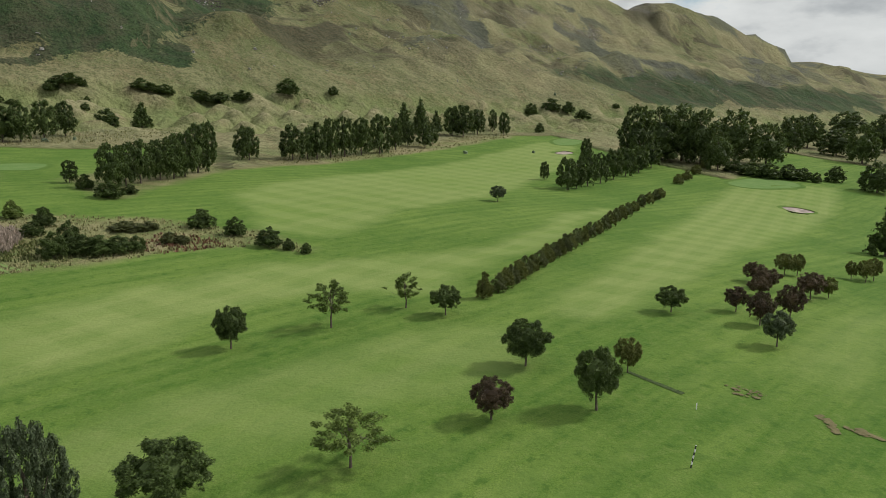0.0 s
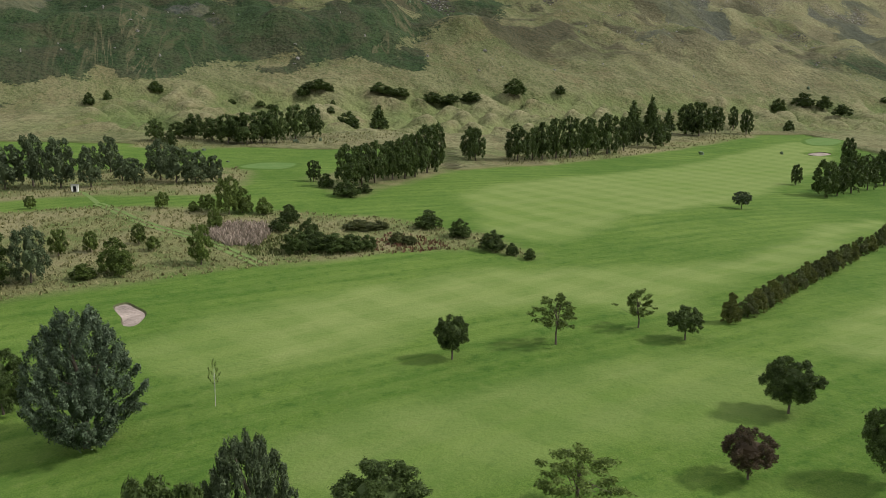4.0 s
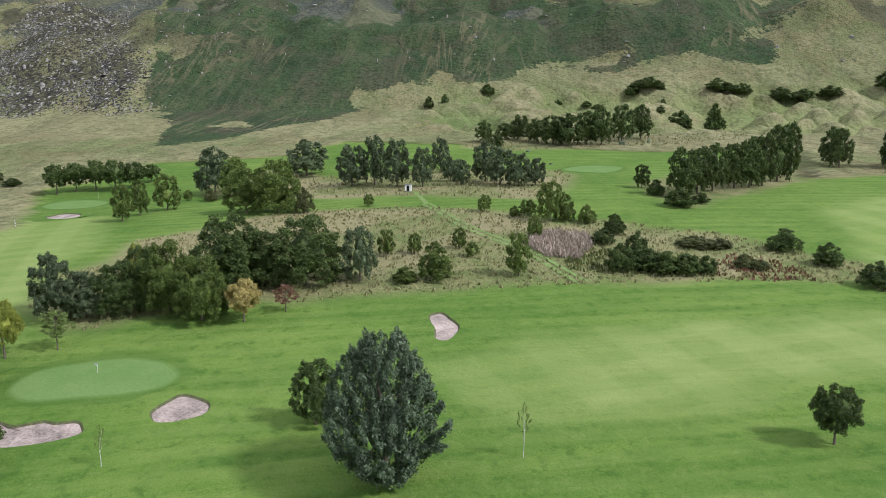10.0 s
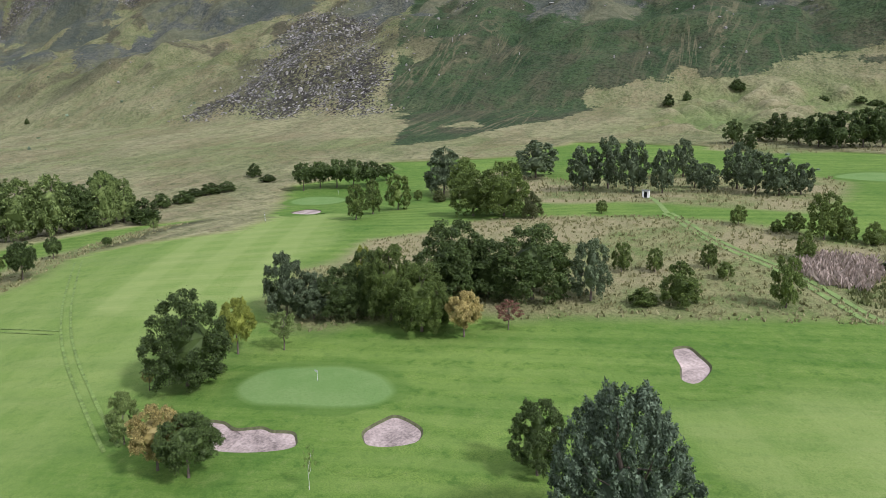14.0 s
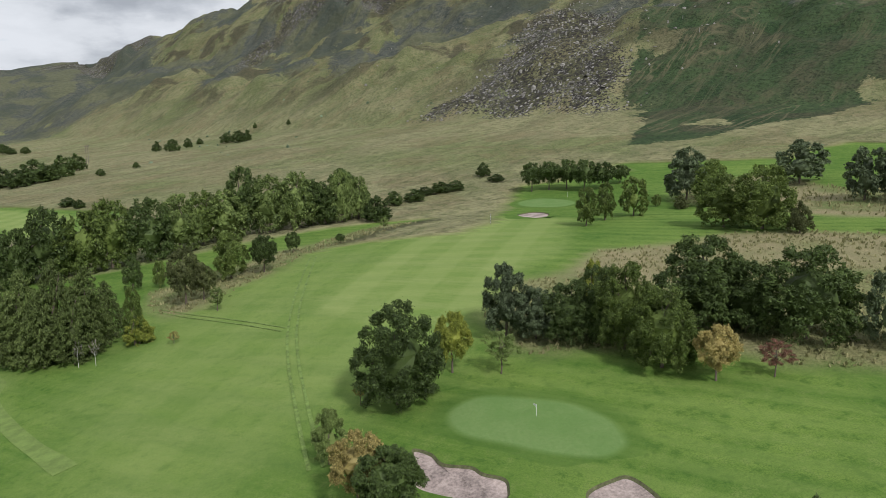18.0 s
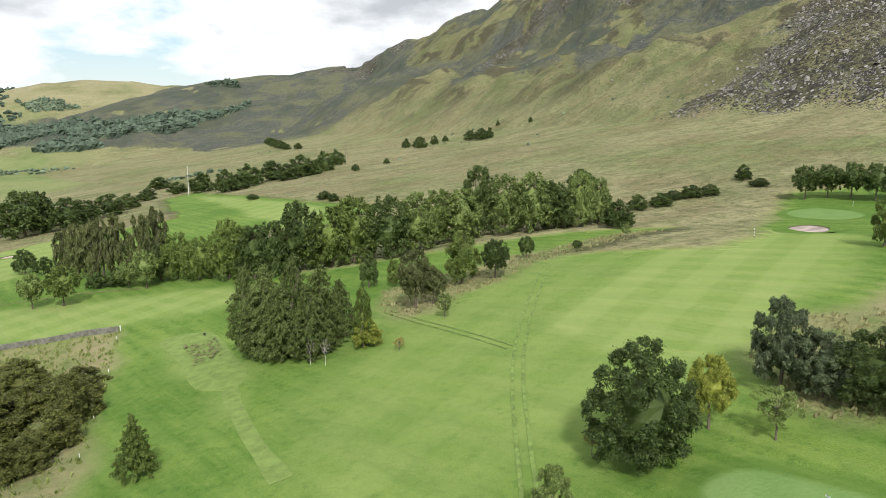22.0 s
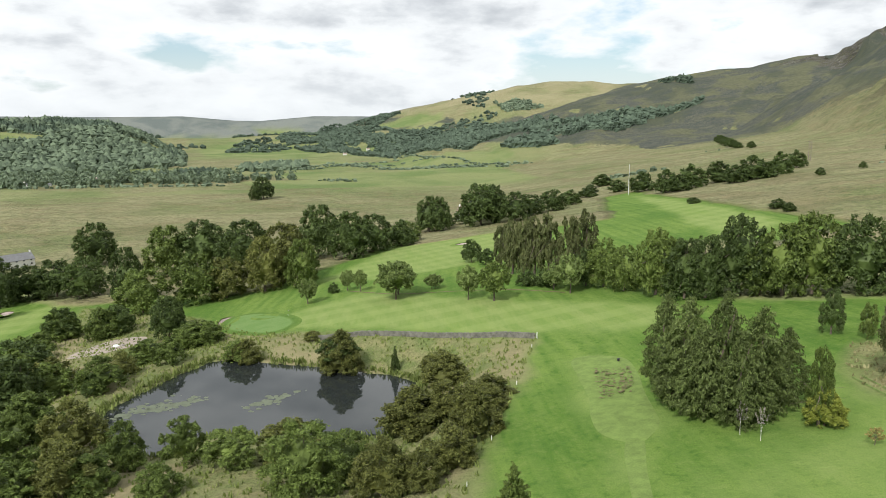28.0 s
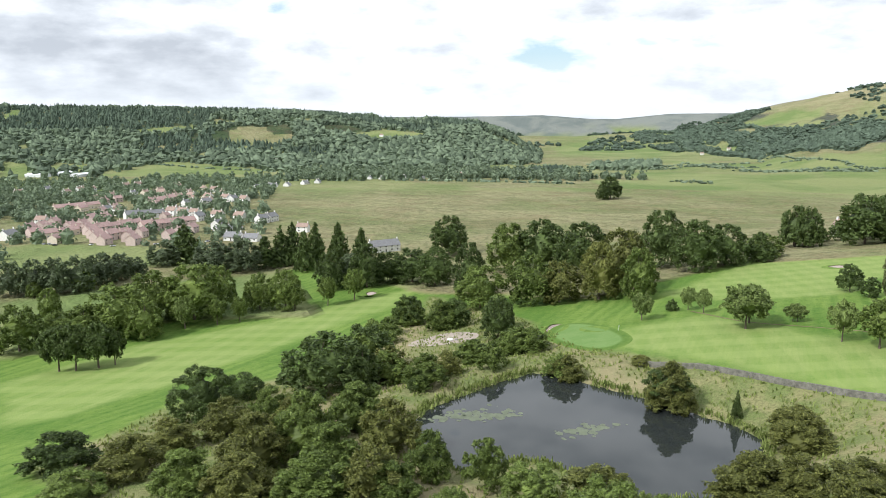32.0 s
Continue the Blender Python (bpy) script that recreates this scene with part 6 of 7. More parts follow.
def blotches(poly, count, size, mat, label, seed, lift=0.045):
    """Ragged bare patches thrown inside an outline."""
    rng = np.random.default_rng(seed)
    pts = np.array(poly, float)
    lo, hi = pts.min(0), pts.max(0)
    verts, faces = [], []
    while len(faces) < count:
        cx, cy = rng.uniform(lo, hi)
        if not inside(poly, np.array([cx]), np.array([cy]))[0]:
            continue
        r, o = size * rng.gamma(2.0, 0.5), len(verts)
        ring = [(cx + r * rng.uniform(0.5, 1.2) * math.cos(k * 0.7854), cy + r * rng.uniform(0.5, 1.2) * math.sin(k * 0.7854)) for k in range(8)]
        verts += [(x, y, height_at(x, y) + lift + 0.0015 * len(faces)) for x, y in ring]
        faces.append(tuple(range(o, o + 8)))
    return tagged(new("bare_soil", mesh_of("bare_soil", verts, faces, [mat])), label, "soil", kind="structure")


for num, (key, poly) in enumerate(BARE_SOIL.items()):
    blotches(poly, 420 if key == "tee" else 60, 0.17 if key == "tee" else 0.24, SOIL, "worn patches of bare soil in the turf", num + 3, 0.25 if key == "tee" else 0.045)


def teeing_ground(poly, high):
    """A low flat-topped platform of short worn turf with sloping sides."""
    loop = rounded(poly, 5)
    loops = [swollen(loop, 0.9), swollen(loop, 0.1), swollen(loop, -0.3)] + [scaled(loop, f) for f in (0.75, 0.5, 0.25, 0.05)]
    heights = [on_land(loops[0], 0.03)] + [on_land(lp, high) for lp in loops[1:]]
    return tagged(new("teeing_ground", rings_mesh("teeing_ground", loops, heights, [TEE_TURF], cap=True)), "low raised tee of pale close-mown turf", "tee", kind="structure")


teeing_ground([(-221.3, -60.8), (-224.4, -51.4), (-215.0, -42.5), (-206.5, -36.9), (-198.5, -31.0), (-191.8, -26.2), (-187.0, -24.8), (-183.0, -25.2), (-184.5, -31.5), (-191.0, -37.5), (-199.5, -43.0), (-210.0, -52.0)], 0.22)
patch("gravel_patch", [(-172, -222), (-186, -221), (-192, -232), (-184, -242), (-170, -238), (-164, -230)], GRAVEL, 0.08, "bare gravel clearing beside the pond", "gravel")


def eased(loop, times):
    """The loop with its folds smoothed out."""
    for _ in range(times):
        loop = 0.5 * loop + 0.25 * (np.roll(loop, 1, 0) + np.roll(loop, -1, 0))
    return loop


def bunker(poly):
    """A hollow of raked sand below a steep turf wall."""
    loop = rounded(poly)
    base = ground_z(loop[:, 0].copy(), loop[:, 1].copy())
    mean = base.mean()
    wide = min(np.ptp(loop[:, 0]), np.ptp(loop[:, 1]))
    deep = 0.62 if wide > 5 else 0.45
    ins = [swollen(loop, -0.15), eased(scaled(loop, 0.78), 4), eased(scaled(loop, 0.4), 4)]
    sand_z = [base - 0.40 * deep, base * 0.85 + mean * 0.15 - 0.60 * deep, base * 0.5 + mean * 0.5 - 0.66 * deep]
    sand = tagged(new("bunker", rings_mesh("bunker", ins, sand_z, [SAND])), "sand bunker below a dark turf wall cut into the grass", "bunker", kind="structure")
    wall = new("turf_wall", rings_mesh("turf_wall", [swollen(loop, 0.12), ins[0]], [base + 0.09, base - 0.44 * deep], [TURF_WALL], cap=False))
    wall.parent = sand
    loops = [swollen(loop, 0.12)] + [eased(swollen(loop, q), n) for q, n in ((0.6, 3), (2.5, 12), (7.4, 26))]
    z = [base + 0.09, on_land(loops[1], 0.13), on_land(loops[2], 0.12), on_land(loops[3], 0.03)]
    lip = new("lip", rings_mesh("lip", loops, z, [GROUND], (1, 0.0, 0), cap=False))
    lip.parent = sand


for key, poly in BUNKERS.items():
    bunker(poly)


def ribbon(name, line, offsets, wide, mat, lift, label):
    """One or two worn strips along a line."""
    pts = np.array(line, float)
    t = np.linspace(0, len(pts) - 1, len(pts) * 8)
    cx, cy = np.interp(t, np.arange(len(pts)), pts[:, 0]), np.interp(t, np.arange(len(pts)), pts[:, 1])
    kernel = np.ones(7) / 7
    cx[3:-3], cy[3:-3] = np.convolve(cx, kernel, "valid"), np.convolve(cy, kernel, "valid")
    tx, ty = np.gradient(cx), np.gradient(cy)
    ln = np.hypot(tx, ty) + 1e-9
    nx, ny = -ty / ln, tx / ln
    verts, faces = [], []
    for off in offsets:
        o = len(verts)
        w_ = wide * (0.8 + 0.4 * bumps(cx, cy, 9.0, 5))
        for sgn in (-1, 1):
            x, y = cx + nx * (off + sgn * w_ / 2), cy + ny * (off + sgn * w_ / 2)
            verts += np.column_stack([x, y, ground_z(x.copy(), y.copy()) + lift]).tolist()
        n = len(cx)
        faces += [(o + k, o + k + 1, o + n + k + 1, o + n + k) for k in range(n - 1)]
    return tagged(new(name, mesh_of(name, verts, faces, [mat], True)), label, "track", kind="structure")


ribbon("grass_track", TRACKS["bank_path"], (-1.0, 1.0), 1.1, TRACK, 0.09, "double worn grass track climbing the rough bank")
ribbon("grass_track", TRACKS["hut_path"], (0.0,), 1.4, TRACK, 0.09, "short trodden path to the little white shelter")
ribbon("wheel_track", TRACKS["wheel"], (-0.9, 0.9), 0.5, RUT, 0.11, "faint double wheel ruts across mown grass")
ribbon("wheel_track", TRACKS["wheel2"], (-0.8, 0.8), 0.35, RUT, 0.11, "faint pale wheel marks across mown grass")
ribbon("worn_path", [(-183.5, -25.5), (-176.0, -21.5), (-166.0, -15.2), (-156.0, -8.6), (-143.0, 1.0)], (0.0,), 3.2, TEE_TURF, 0.06, "pale mown path leading off the tee")
ribbon("ditch", [(26.8, 98.4), (28.6, 95.6), (30.2, 93.4), (32.2, 90.6)], (0.0,), 0.8, DITCH, 0.07, "short weedy drainage ditch in the turf")
ribbon("fairway_edge", TRACKS["mow_edge"], (0.0,), 1.0, SOIL, 0.08, "thin worn line along the far fairway")

# ---- small built things ----
def part(name, bm, mat, parent=None, label=""):
    me = bpy.data.meshes.new(name)
    bm.to_mesh(me)
    bm.free()
    me.materials.append(mat)
    ob = new(name, me)
    if parent is not None:
        ob.parent = parent
    return tagged(ob, label) if label else ob


def block(sx, sy, sz, at=(0, 0, 0), bevel=0.0, bm=None):
    bm = bm or bmesh.new()
    made = bmesh.ops.create_cube(bm, size=1, matrix=Matrix.Translation(at) @ Matrix.Diagonal((sx, sy, sz, 1)))
    if bevel:
        edges = list({e for v in made["verts"] for e in v.link_edges})
        bmesh.ops.bevel(bm, geom=edges, offset=bevel, segments=1, affect="EDGES")
    return bm


def rod(r0, r1, z0, z1, at=(0, 0), sides=10, bm=None):
    bm = bm or bmesh.new()
    bmesh.ops.create_cone(bm, cap_ends=True, segments=sides, radius1=r0, radius2=r1, depth=z1 - z0, matrix=Matrix.Translation((at[0], at[1], (z0 + z1) / 2)))
    return bm


def stand(ob, x, y, turn=0, rx=0, ry=0, lift=0.0):
    ob.matrix_world = pose(x, y, height_at(x, y) + lift, rx, ry, turn)
    return ob


def marker_post(x, y, high, rx, ry):
    post = stand(tagged(new("marker_post"), "leaning distance post banded black and white", "post", "distance posts"), x, y, 20, rx, ry)
    bands = 7
    for k in range(bands):
        part("band", rod(0.085, 0.085, high * k / bands, high * (k + 1) / bands), PAINT_WHITE if k % 2 else PAINT_BLACK, post)
    part("cap", rod(0.085, 0.03, high, high + 0.06), PAINT_WHITE, post)


marker_post(26.7, 71.6, 2.5, 0, 12)
marker_post(-263.6, 94.1, 3.2, 0, -4)


def flag(x, y, high, turn):
    pin = stand(tagged(new("golf_flag"), "white pin with a small pale flag in the hole", "flag", "pins on the greens"), x, y, turn, lift=0.1)
    part("pole", rod(0.03, 0.02, -0.1, high), PAINT_WHITE, pin)
    bm = bmesh.new()
    cols = [[bm.verts.new((0.02 + 0.12 * k, 0.04 * math.sin(k * 1.4), high - 0.03 - j * 0.42 + (0.1 * k / 5 if j else -0.05 * k / 5))) for j in (0, 1)] for k in range(6)]
    for a, b in zip(cols, cols[1:]):
        bm.faces.new((a[0], a[1], b[1], b[0]))
    bmesh.ops.solidify(bm, geom=bm.faces[:], thickness=0.012)
    part("cloth", bm, PAINT_WHITE, pin)
    part("cup", rod(0.06, 0.06, -0.06, 0.012), PAINT_BLACK, pin)


flag(-127.5, 65.0, 1.7, 200)
flag(-313.0, 139.0, 2.1, 160)
flag(-228.0, -190.0, 2.1, 200)


def shelter(x, y, turn):
    hut = stand(tagged(new("tee_shelter"), "small white shelter with a dark open doorway", "shelter"), x, y, turn)
    for sx in (-1, 1):
        part("side_wall", block(0.16, 1.7, 2.3, (sx * 1.0, 0, 1.15), 0.02), HARL_WHITE, hut)
    part("back_wall", block(1.84, 0.14, 2.3, (0, 0.78, 1.15), 0.02), PAINT_BLACK, hut)
    part("front_pier", block(0.42, 0.14, 2.3, (-0.70, -0.78, 1.15), 0.02), HARL_WHITE, hut)
    part("front_pier", block(0.42, 0.14, 2.3, (0.70, -0.78, 1.15), 0.02), HARL_WHITE, hut)
    part("lintel", block(1.0, 0.14, 0.3, (0, -0.78, 2.15), 0.02), HARL_WHITE, hut)
    part("roof", block(2.5, 2.1, 0.14, (0, 0, 2.37), 0.03), TILE_GREY, hut)
    part("step", block(1.1, 0.5, 0.12, (0, -1.1, 0.06), 0.02), STONE, hut)


shelter(-189.1, 193.8, 38)
for x, y in ((-226.4, -77.7), (-201.7, -63.9), (-175.1, -49.5), (-157.4, -40.0), (32.3, 85.9)):
    stake = stand(tagged(new("boundary_stake"), "short white boundary stake in the grass", "stake", "boundary stakes"), x, y, 15)
    part("shaft", block(0.11, 0.11, 0.85, (0, 0, 0.36), 0.015), PAINT_WHITE, stake)
    part("point", rod(0.09, 0.02, 0.78, 0.9, sides=4), PAINT_WHITE, stake)
tee_bin = stand(tagged(new("tee_bin"), "small dark bin standing at the tee", "bin"), -221.9, -50.1, 20)
part("body", rod(0.24, 0.28, 0.0, 0.8, sides=14), PAINT_BLACK, tee_bin)
part("rim", rod(0.31, 0.31, 0.78, 0.86, sides=14), PAINT_BLACK, tee_bin)
for x, y, r in ((-179.5, -227.1, 1.2), (-181.6, -226.0, 0.6)):
    bm = bmesh.new()
    bmesh.ops.create_icosphere(bm, subdivisions=2, radius=r)
    for v in bm.verts:
        v.co *= 1 + 0.22 * (noise.noise(v.co * 1.3 + Vector((x, y, 0))))
        v.co.z *= 0.55
    rock = part("boulder", bm, PAINT_WHITE if r > 1 else STONE)
    tagged(rock, "pale boulder lying on the gravel by the pond", "boulder", "boulders by the pond")
    stand(rock, x, y, 30, lift=r * 0.35)

mast = stand(tagged(new("radio_mast"), "slim pale mast standing above the scrub", "mast"), -616.5, -262.3)
part("pole", rod(0.20, 0.12, -0.3, 25), SHEET, mast)
part("collar", rod(0.26, 0.26, 24.4, 25.0), SHEET, mast)
for px_, py_ in ((-817.0, -182.0),):
    pylon = stand(tagged(new("power_pole"), "twin timber power pole with a crossarm", "power pole"), px_, py_, 60)
    for sx in (-1.4, 1.4):
        part("pole", rod(0.3, 0.22, -0.4, 19, (sx, 0)), POLE_WOOD, pylon)
    part("crossarm", block(6.0, 0.35, 0.35, (0, 0, 17.6)), POLE_WOOD, pylon)
    part("brace", block(3.0, 0.2, 0.25, (0, 0, 12.0)), POLE_WOOD, pylon)
    for sx in (-2.7, 0, 2.7):
        part("insulator", rod(0.16, 0.1, 17.8, 18.8, (sx, 0)), PAINT_BLACK, pylon)


def stone_wall(line, high, wide):
    """A drystone dyke of rough courses with upright cope stones."""
    rng = np.random.default_rng(5)
    pts = np.array(line, float)
    seg = np.hypot(*np.diff(pts, axis=0).T)
    run = np.concatenate([[0], np.cumsum(seg)])
    unit = np.array([(sx, sy, sz) for sz in (0, 1) for sy in (-0.5, 0.5) for sx in (-0.5, 0.5)])
    quad = [(0, 2, 3, 1), (4, 5, 7, 6), (0, 1, 5, 4), (2, 6, 7, 3), (0, 4, 6, 2), (1, 3, 7, 5)]
    verts, faces = [], []
    course_z = [0.0, 0.3, 0.58, 0.84]
    for c in range(5):
        p = 0.0
        while p < run[-1]:
            ln = rng.uniform(0.35, 0.75) if c < 4 else rng.uniform(0.16, 0.3)
            q = p + ln / 2
            x, y = np.interp(q, run, pts[:, 0]), np.interp(q, run, pts[:, 1])
            k = min(np.searchsorted(run, q), len(run) - 1)
            dx, dy = (pts[k] - pts[k - 1]) / seg[k - 1]
            hz = 0.28 if c < 4 else rng.uniform(0.2, 0.36)
            z0 = (course_z[c] if c < 4 else 1.08) * high / 1.3
            w_ = wide * (1 - 0.08 * c) * rng.uniform(0.92, 1.08)
            box = (unit + rng.uniform(-0.06, 0.06, unit.shape)) * (ln * 0.97, w_, hz * high / 1.3)
            g0 = height_at(x, y) - 0.1 + z0
            o = len(verts)
            for bx, by, bz in box:
                verts.append((x + bx * dx - by * dy, y + bx * dy + by * dx, g0 + bz))
            faces += [tuple(o + i for i in f) for f in quad]
            p += ln
    wall = new("stone_wall", mesh_of("stone_wall", verts, faces, [DRYSTONE]))
    return tagged(wall, "grey drystone dyke with upright cope stones beside the pond meadow", "wall", kind="structure")


WALL = [(-206.8, -147.4), (-218.3, -136.6), (-224.0, -122.3), (-228.5, -107.9), (-232.1, -93.8), (-233.5, -81.9)]
stone_wall(WALL, 1.5, 0.8)
end_post = stand(tagged(new("gate_post"), "white painted post at the end of the stone wall", "post"), WALL[-1][0] + 0.2, WALL[-1][1] + 0.9, 10)
part("shaft", block(0.2, 0.2, 1.7, (0, 0, 0.8), 0.02), PAINT_WHITE, end_post)
part("cap", block(0.26, 0.26, 0.08, (0, 0, 1.68), 0.02), PAINT_WHITE, end_post)


# ---- houses ----
def gable_roof(lx, ly, eave, ridge_, over=0.4):
    bm = bmesh.new()
    x, y, t = lx / 2 + over * 0.6, ly / 2 + over, 0.22
    low = eave - over * (ridge_ - eave) / (ly / 2)
    prof = [(-y, low), (0, ridge_), (y, low), (y, low + t), (0, ridge_ + t), (-y, low + t)]
    ends = [[bm.verts.new((sx * x, py, pz)) for py, pz in prof] for sx in (-1, 1)]
    for k in range(6):
        bm.faces.new((ends[0][k], ends[0][(k + 1) % 6], ends[1][(k + 1) % 6], ends[1][k]))
    for e, flip in zip(ends, (0, 1)):
        for q in ((0, 1, 4, 5), (1, 2, 3, 4)):
            bm.faces.new([e[i] for i in (q if flip else q[::-1])])
    bmesh.ops.recalc_face_normals(bm, faces=bm.faces[:])
    return bm


def house_shell(lx, ly, eave, ridge_):
    bm = bmesh.new()
    x, y = lx / 2, ly / 2
    prof = [(-y, -1.5), (y, -1.5), (y, eave), (0, ridge_), (-y, eave)]
    ends = [[bm.verts.new((sx * x, py, pz)) for py, pz in prof] for sx in (-1, 1)]
    for k in range(5):
        bm.faces.new((ends[0][k], ends[0][(k + 1) % 5], ends[1][(k + 1) % 5], ends[1][k]))
    for e in ends:
        bm.faces.new(e)
    bmesh.ops.recalc_face_normals(bm, faces=bm.faces[:])
    return bm


def house(label, lx, ly, eave, ridge_, wall_mat, roof_mat, bays, storeys):
    home = tagged(new("house"), label, "house", "village houses")
    part("wall", house_shell(lx, ly, eave, ridge_), wall_mat, home)
    part("roof", gable_roof(lx, ly, eave, ridge_), roof_mat, home)
    for sx in ((-1, 1) if lx > 10 else (1,)):
        stack = part("chimney", block(0.7, 1.1, 1.8, (sx * (lx / 2 - 0.6), 0, ridge_ + 0.5), 0.03), wall_mat, home)
        part("chimney_pot", rod(0.16, 0.13, ridge_ + 1.35, ridge_ + 1.85, (sx * (lx / 2 - 0.6), 0), 8), TILE_RED, stack)
    for sy in (-1, 1):
        for k in range(bays):
            for fl in range(storeys):
                wx, wz = (k + 0.5) / bays * lx - lx / 2, 1.6 + 2.6 * fl
                if fl == 0 and k == bays // 2:
                    part("door", block(1.0, 0.12, 2.1, (wx, sy * (ly / 2 + 0.03), 1.05), 0.02), PAINT_BLACK, home)
                else:
                    win = part("window", block(1.5, 0.12, 1.35, (wx, sy * (ly / 2 + 0.02), wz), 0.02), PAINT_WHITE, home)
                    part("pane", block(1.26, 0.05, 1.1, (wx, sy * (ly / 2 + 0.075), wz)), PANE, win)
    return home


KINDS = {
    "red": house("two-storey terraced house with a red tile roof and pinkish walls", 10.5, 8.0, 5.2, 8.2, BRICK_PINK, TILE_RED, 2, 2),
    "pink": house("long low house with a faded pink roof and pale walls", 17.0, 8.0, 4.6, 7.4, HARL_CREAM, TILE_RED, 4, 1),
    "white": house("white harled house with a brown tiled roof", 11.0, 8.0, 5.2, 8.4, HARL_WHITE, TILE_BROWN, 2, 2),
    "grey": house("pale house with a grey slate roof", 13.0, 8.5, 5.0, 8.4, HARL_WHITE, TILE_GREY, 3, 2),
    "cream": house("cream house with a brown roof", 11.0, 8.0, 5.0, 8.0, HARL_CREAM, TILE_BROWN, 2, 2),
    "bungalow": house("white bungalow with a grey roof on the field edge", 13.0, 9.0, 2.9, 6.2, HARL_WHITE, TILE_GREY, 3, 1),
    "shed": house("long pale industrial shed with a sheet roof", 42.0, 20.0, 5.0, 7.5, SHEET, SHEET, 3, 1),
    "farm": house("long white farmhouse with a grey slate roof", 24.0, 8.5, 4.8, 8.6, HARL_WHITE, TILE_GREY, 5, 2),
}
used = set()


def settle(kind, x, y, turn, size=1.0):
    z = height_at(x, y) + 0.15
    m = pose(x, y, z, 0, 0, turn)
    if kind not in used:
        used.add(kind)
        KINDS[kind].matrix_world = m
        return
    ob = copy_thing(KINDS[kind], m)
    ob.scale = (size, size, size)


VILLAGE = {
    "red": [(41, -671), (35, -706), (12, -691), (4, -694), (-9, -647), (-21, -605), (-43, -596), (-61, -757), (-54, -672), (16, -945), (-48, -909), (-61, -979), (-32, -1048), (3, -977)],
    "pink": [(16, -629), (10, -776), (31, -874)],
    "grey": [(58, -661), (-110, -671), (-9, -1057), (2, -843), (116, -1170), (-93, -737), (-136, -924)],
    "white": [(51, -761), (-69, -816), (-118, -1078), (-9, -820), (70, -1170), (142, -1116), (-181, -621), (-283, -1775), (-258, -1795), (-628, -1658), (-612, -1674), (-652, -1673), (-666, -1246), (-565, -1251), (-641, -1293), (-1844, -2185), (-1864, -2118), (-1894, -2060), (-1684, -1943), (-622, -2062)],
    "cream": [(-46, -1058), (-70, -975), (-64, -1172), (-87, -942), (-105, -911)],
    "shed": [(200, -1568), (162, -1602), (120, -1549)],
    "bungalow": [(-184, -1133), (-208, -1143), (-232, -1154), (-265, -1184), (-289, -1202), (-324, -1267), (-347, -1262), (-373, -1262), (-395, -1264), (-415, -1256), (-438, -1263), (-458, -1255), (-488, -1243)],
}
# rows of houses: kind, both ends, how many
TERRACES = [
    ("red", 50, -700, 37, -740, 3),
    ("pink", 29, -658, 15, -673, 2),
    ("red", 18, -703, -5, -757, 4),
    ("red", -3, -670, -37, -706, 5),
    ("red", -15, -620, -32, -643, 3),
    ("red", -38, -618, -46, -638, 2),
    ("red", -48, -683, -84, -702, 5),
    ("red", -69, -618, -87, -651, 3),
    ("pink", 52, -879, 24, -904, 3),
    ("cream", 30, -986, 14, -1024, 2),
    ("red", 5, -829, -5, -864, 2),
    ("grey", -29, -772, -53, -783, 3),
    ("red", -40, -933, -61, -951, 3),
    ("cream", -25, -1059, -43, -1083, 2),
    ("grey", -83, -878, -103, -893, 2),
    ("white", -67, -796, -90, -775, 3),
    ("white", -112, -744, -133, -725, 2),
    ("bungalow", -112, -642, -123, -650, 2),
    ("bungalow", -120, -592, -134, -583, 2),
    ("white", -86, -985, -149, -908, 4),
    ("white", 28, -1181, -5, -1214, 3),
    ("cream", -104, -1093, -128, -1019, 2),
    ("grey", -152, -697, -162, -708, 2),
    ("white", 80, -1100, 54, -1155, 3),
    ("cream", -61, -1019, -82, -1047, 2),
]
turner = random.Random(9)
TOWN = []
for kind, spots in VILLAGE.items():
    for x, y in spots:
        settle(kind, x, y, turner.choice((62, 62, 152, 40)) + turner.uniform(-6, 6), turner.uniform(0.92, 1.1))
        TOWN.append((x, y))
for kind, x0, y0, x1, y1, n in TERRACES:
    way_ = math.degrees(math.atan2(y1 - y0, x1 - x0))
    for k in range(n):
        f = k / max(n - 1, 1)
        hx, hy = x0 + (x1 - x0) * f, y0 + (y1 - y0) * f
        if min(math.hypot(hx - a, hy - b) for a, b in TOWN) < 9:
            continue
        settle(kind, hx, hy, way_ + turner.uniform(-3, 3), turner.uniform(0.97, 1.12))
        TOWN.append((hx, hy))
settle("farm", -223, -496, 12)
settle("white", -532, -368, 100, 1.25)
settle("grey", -400, -393, 30)


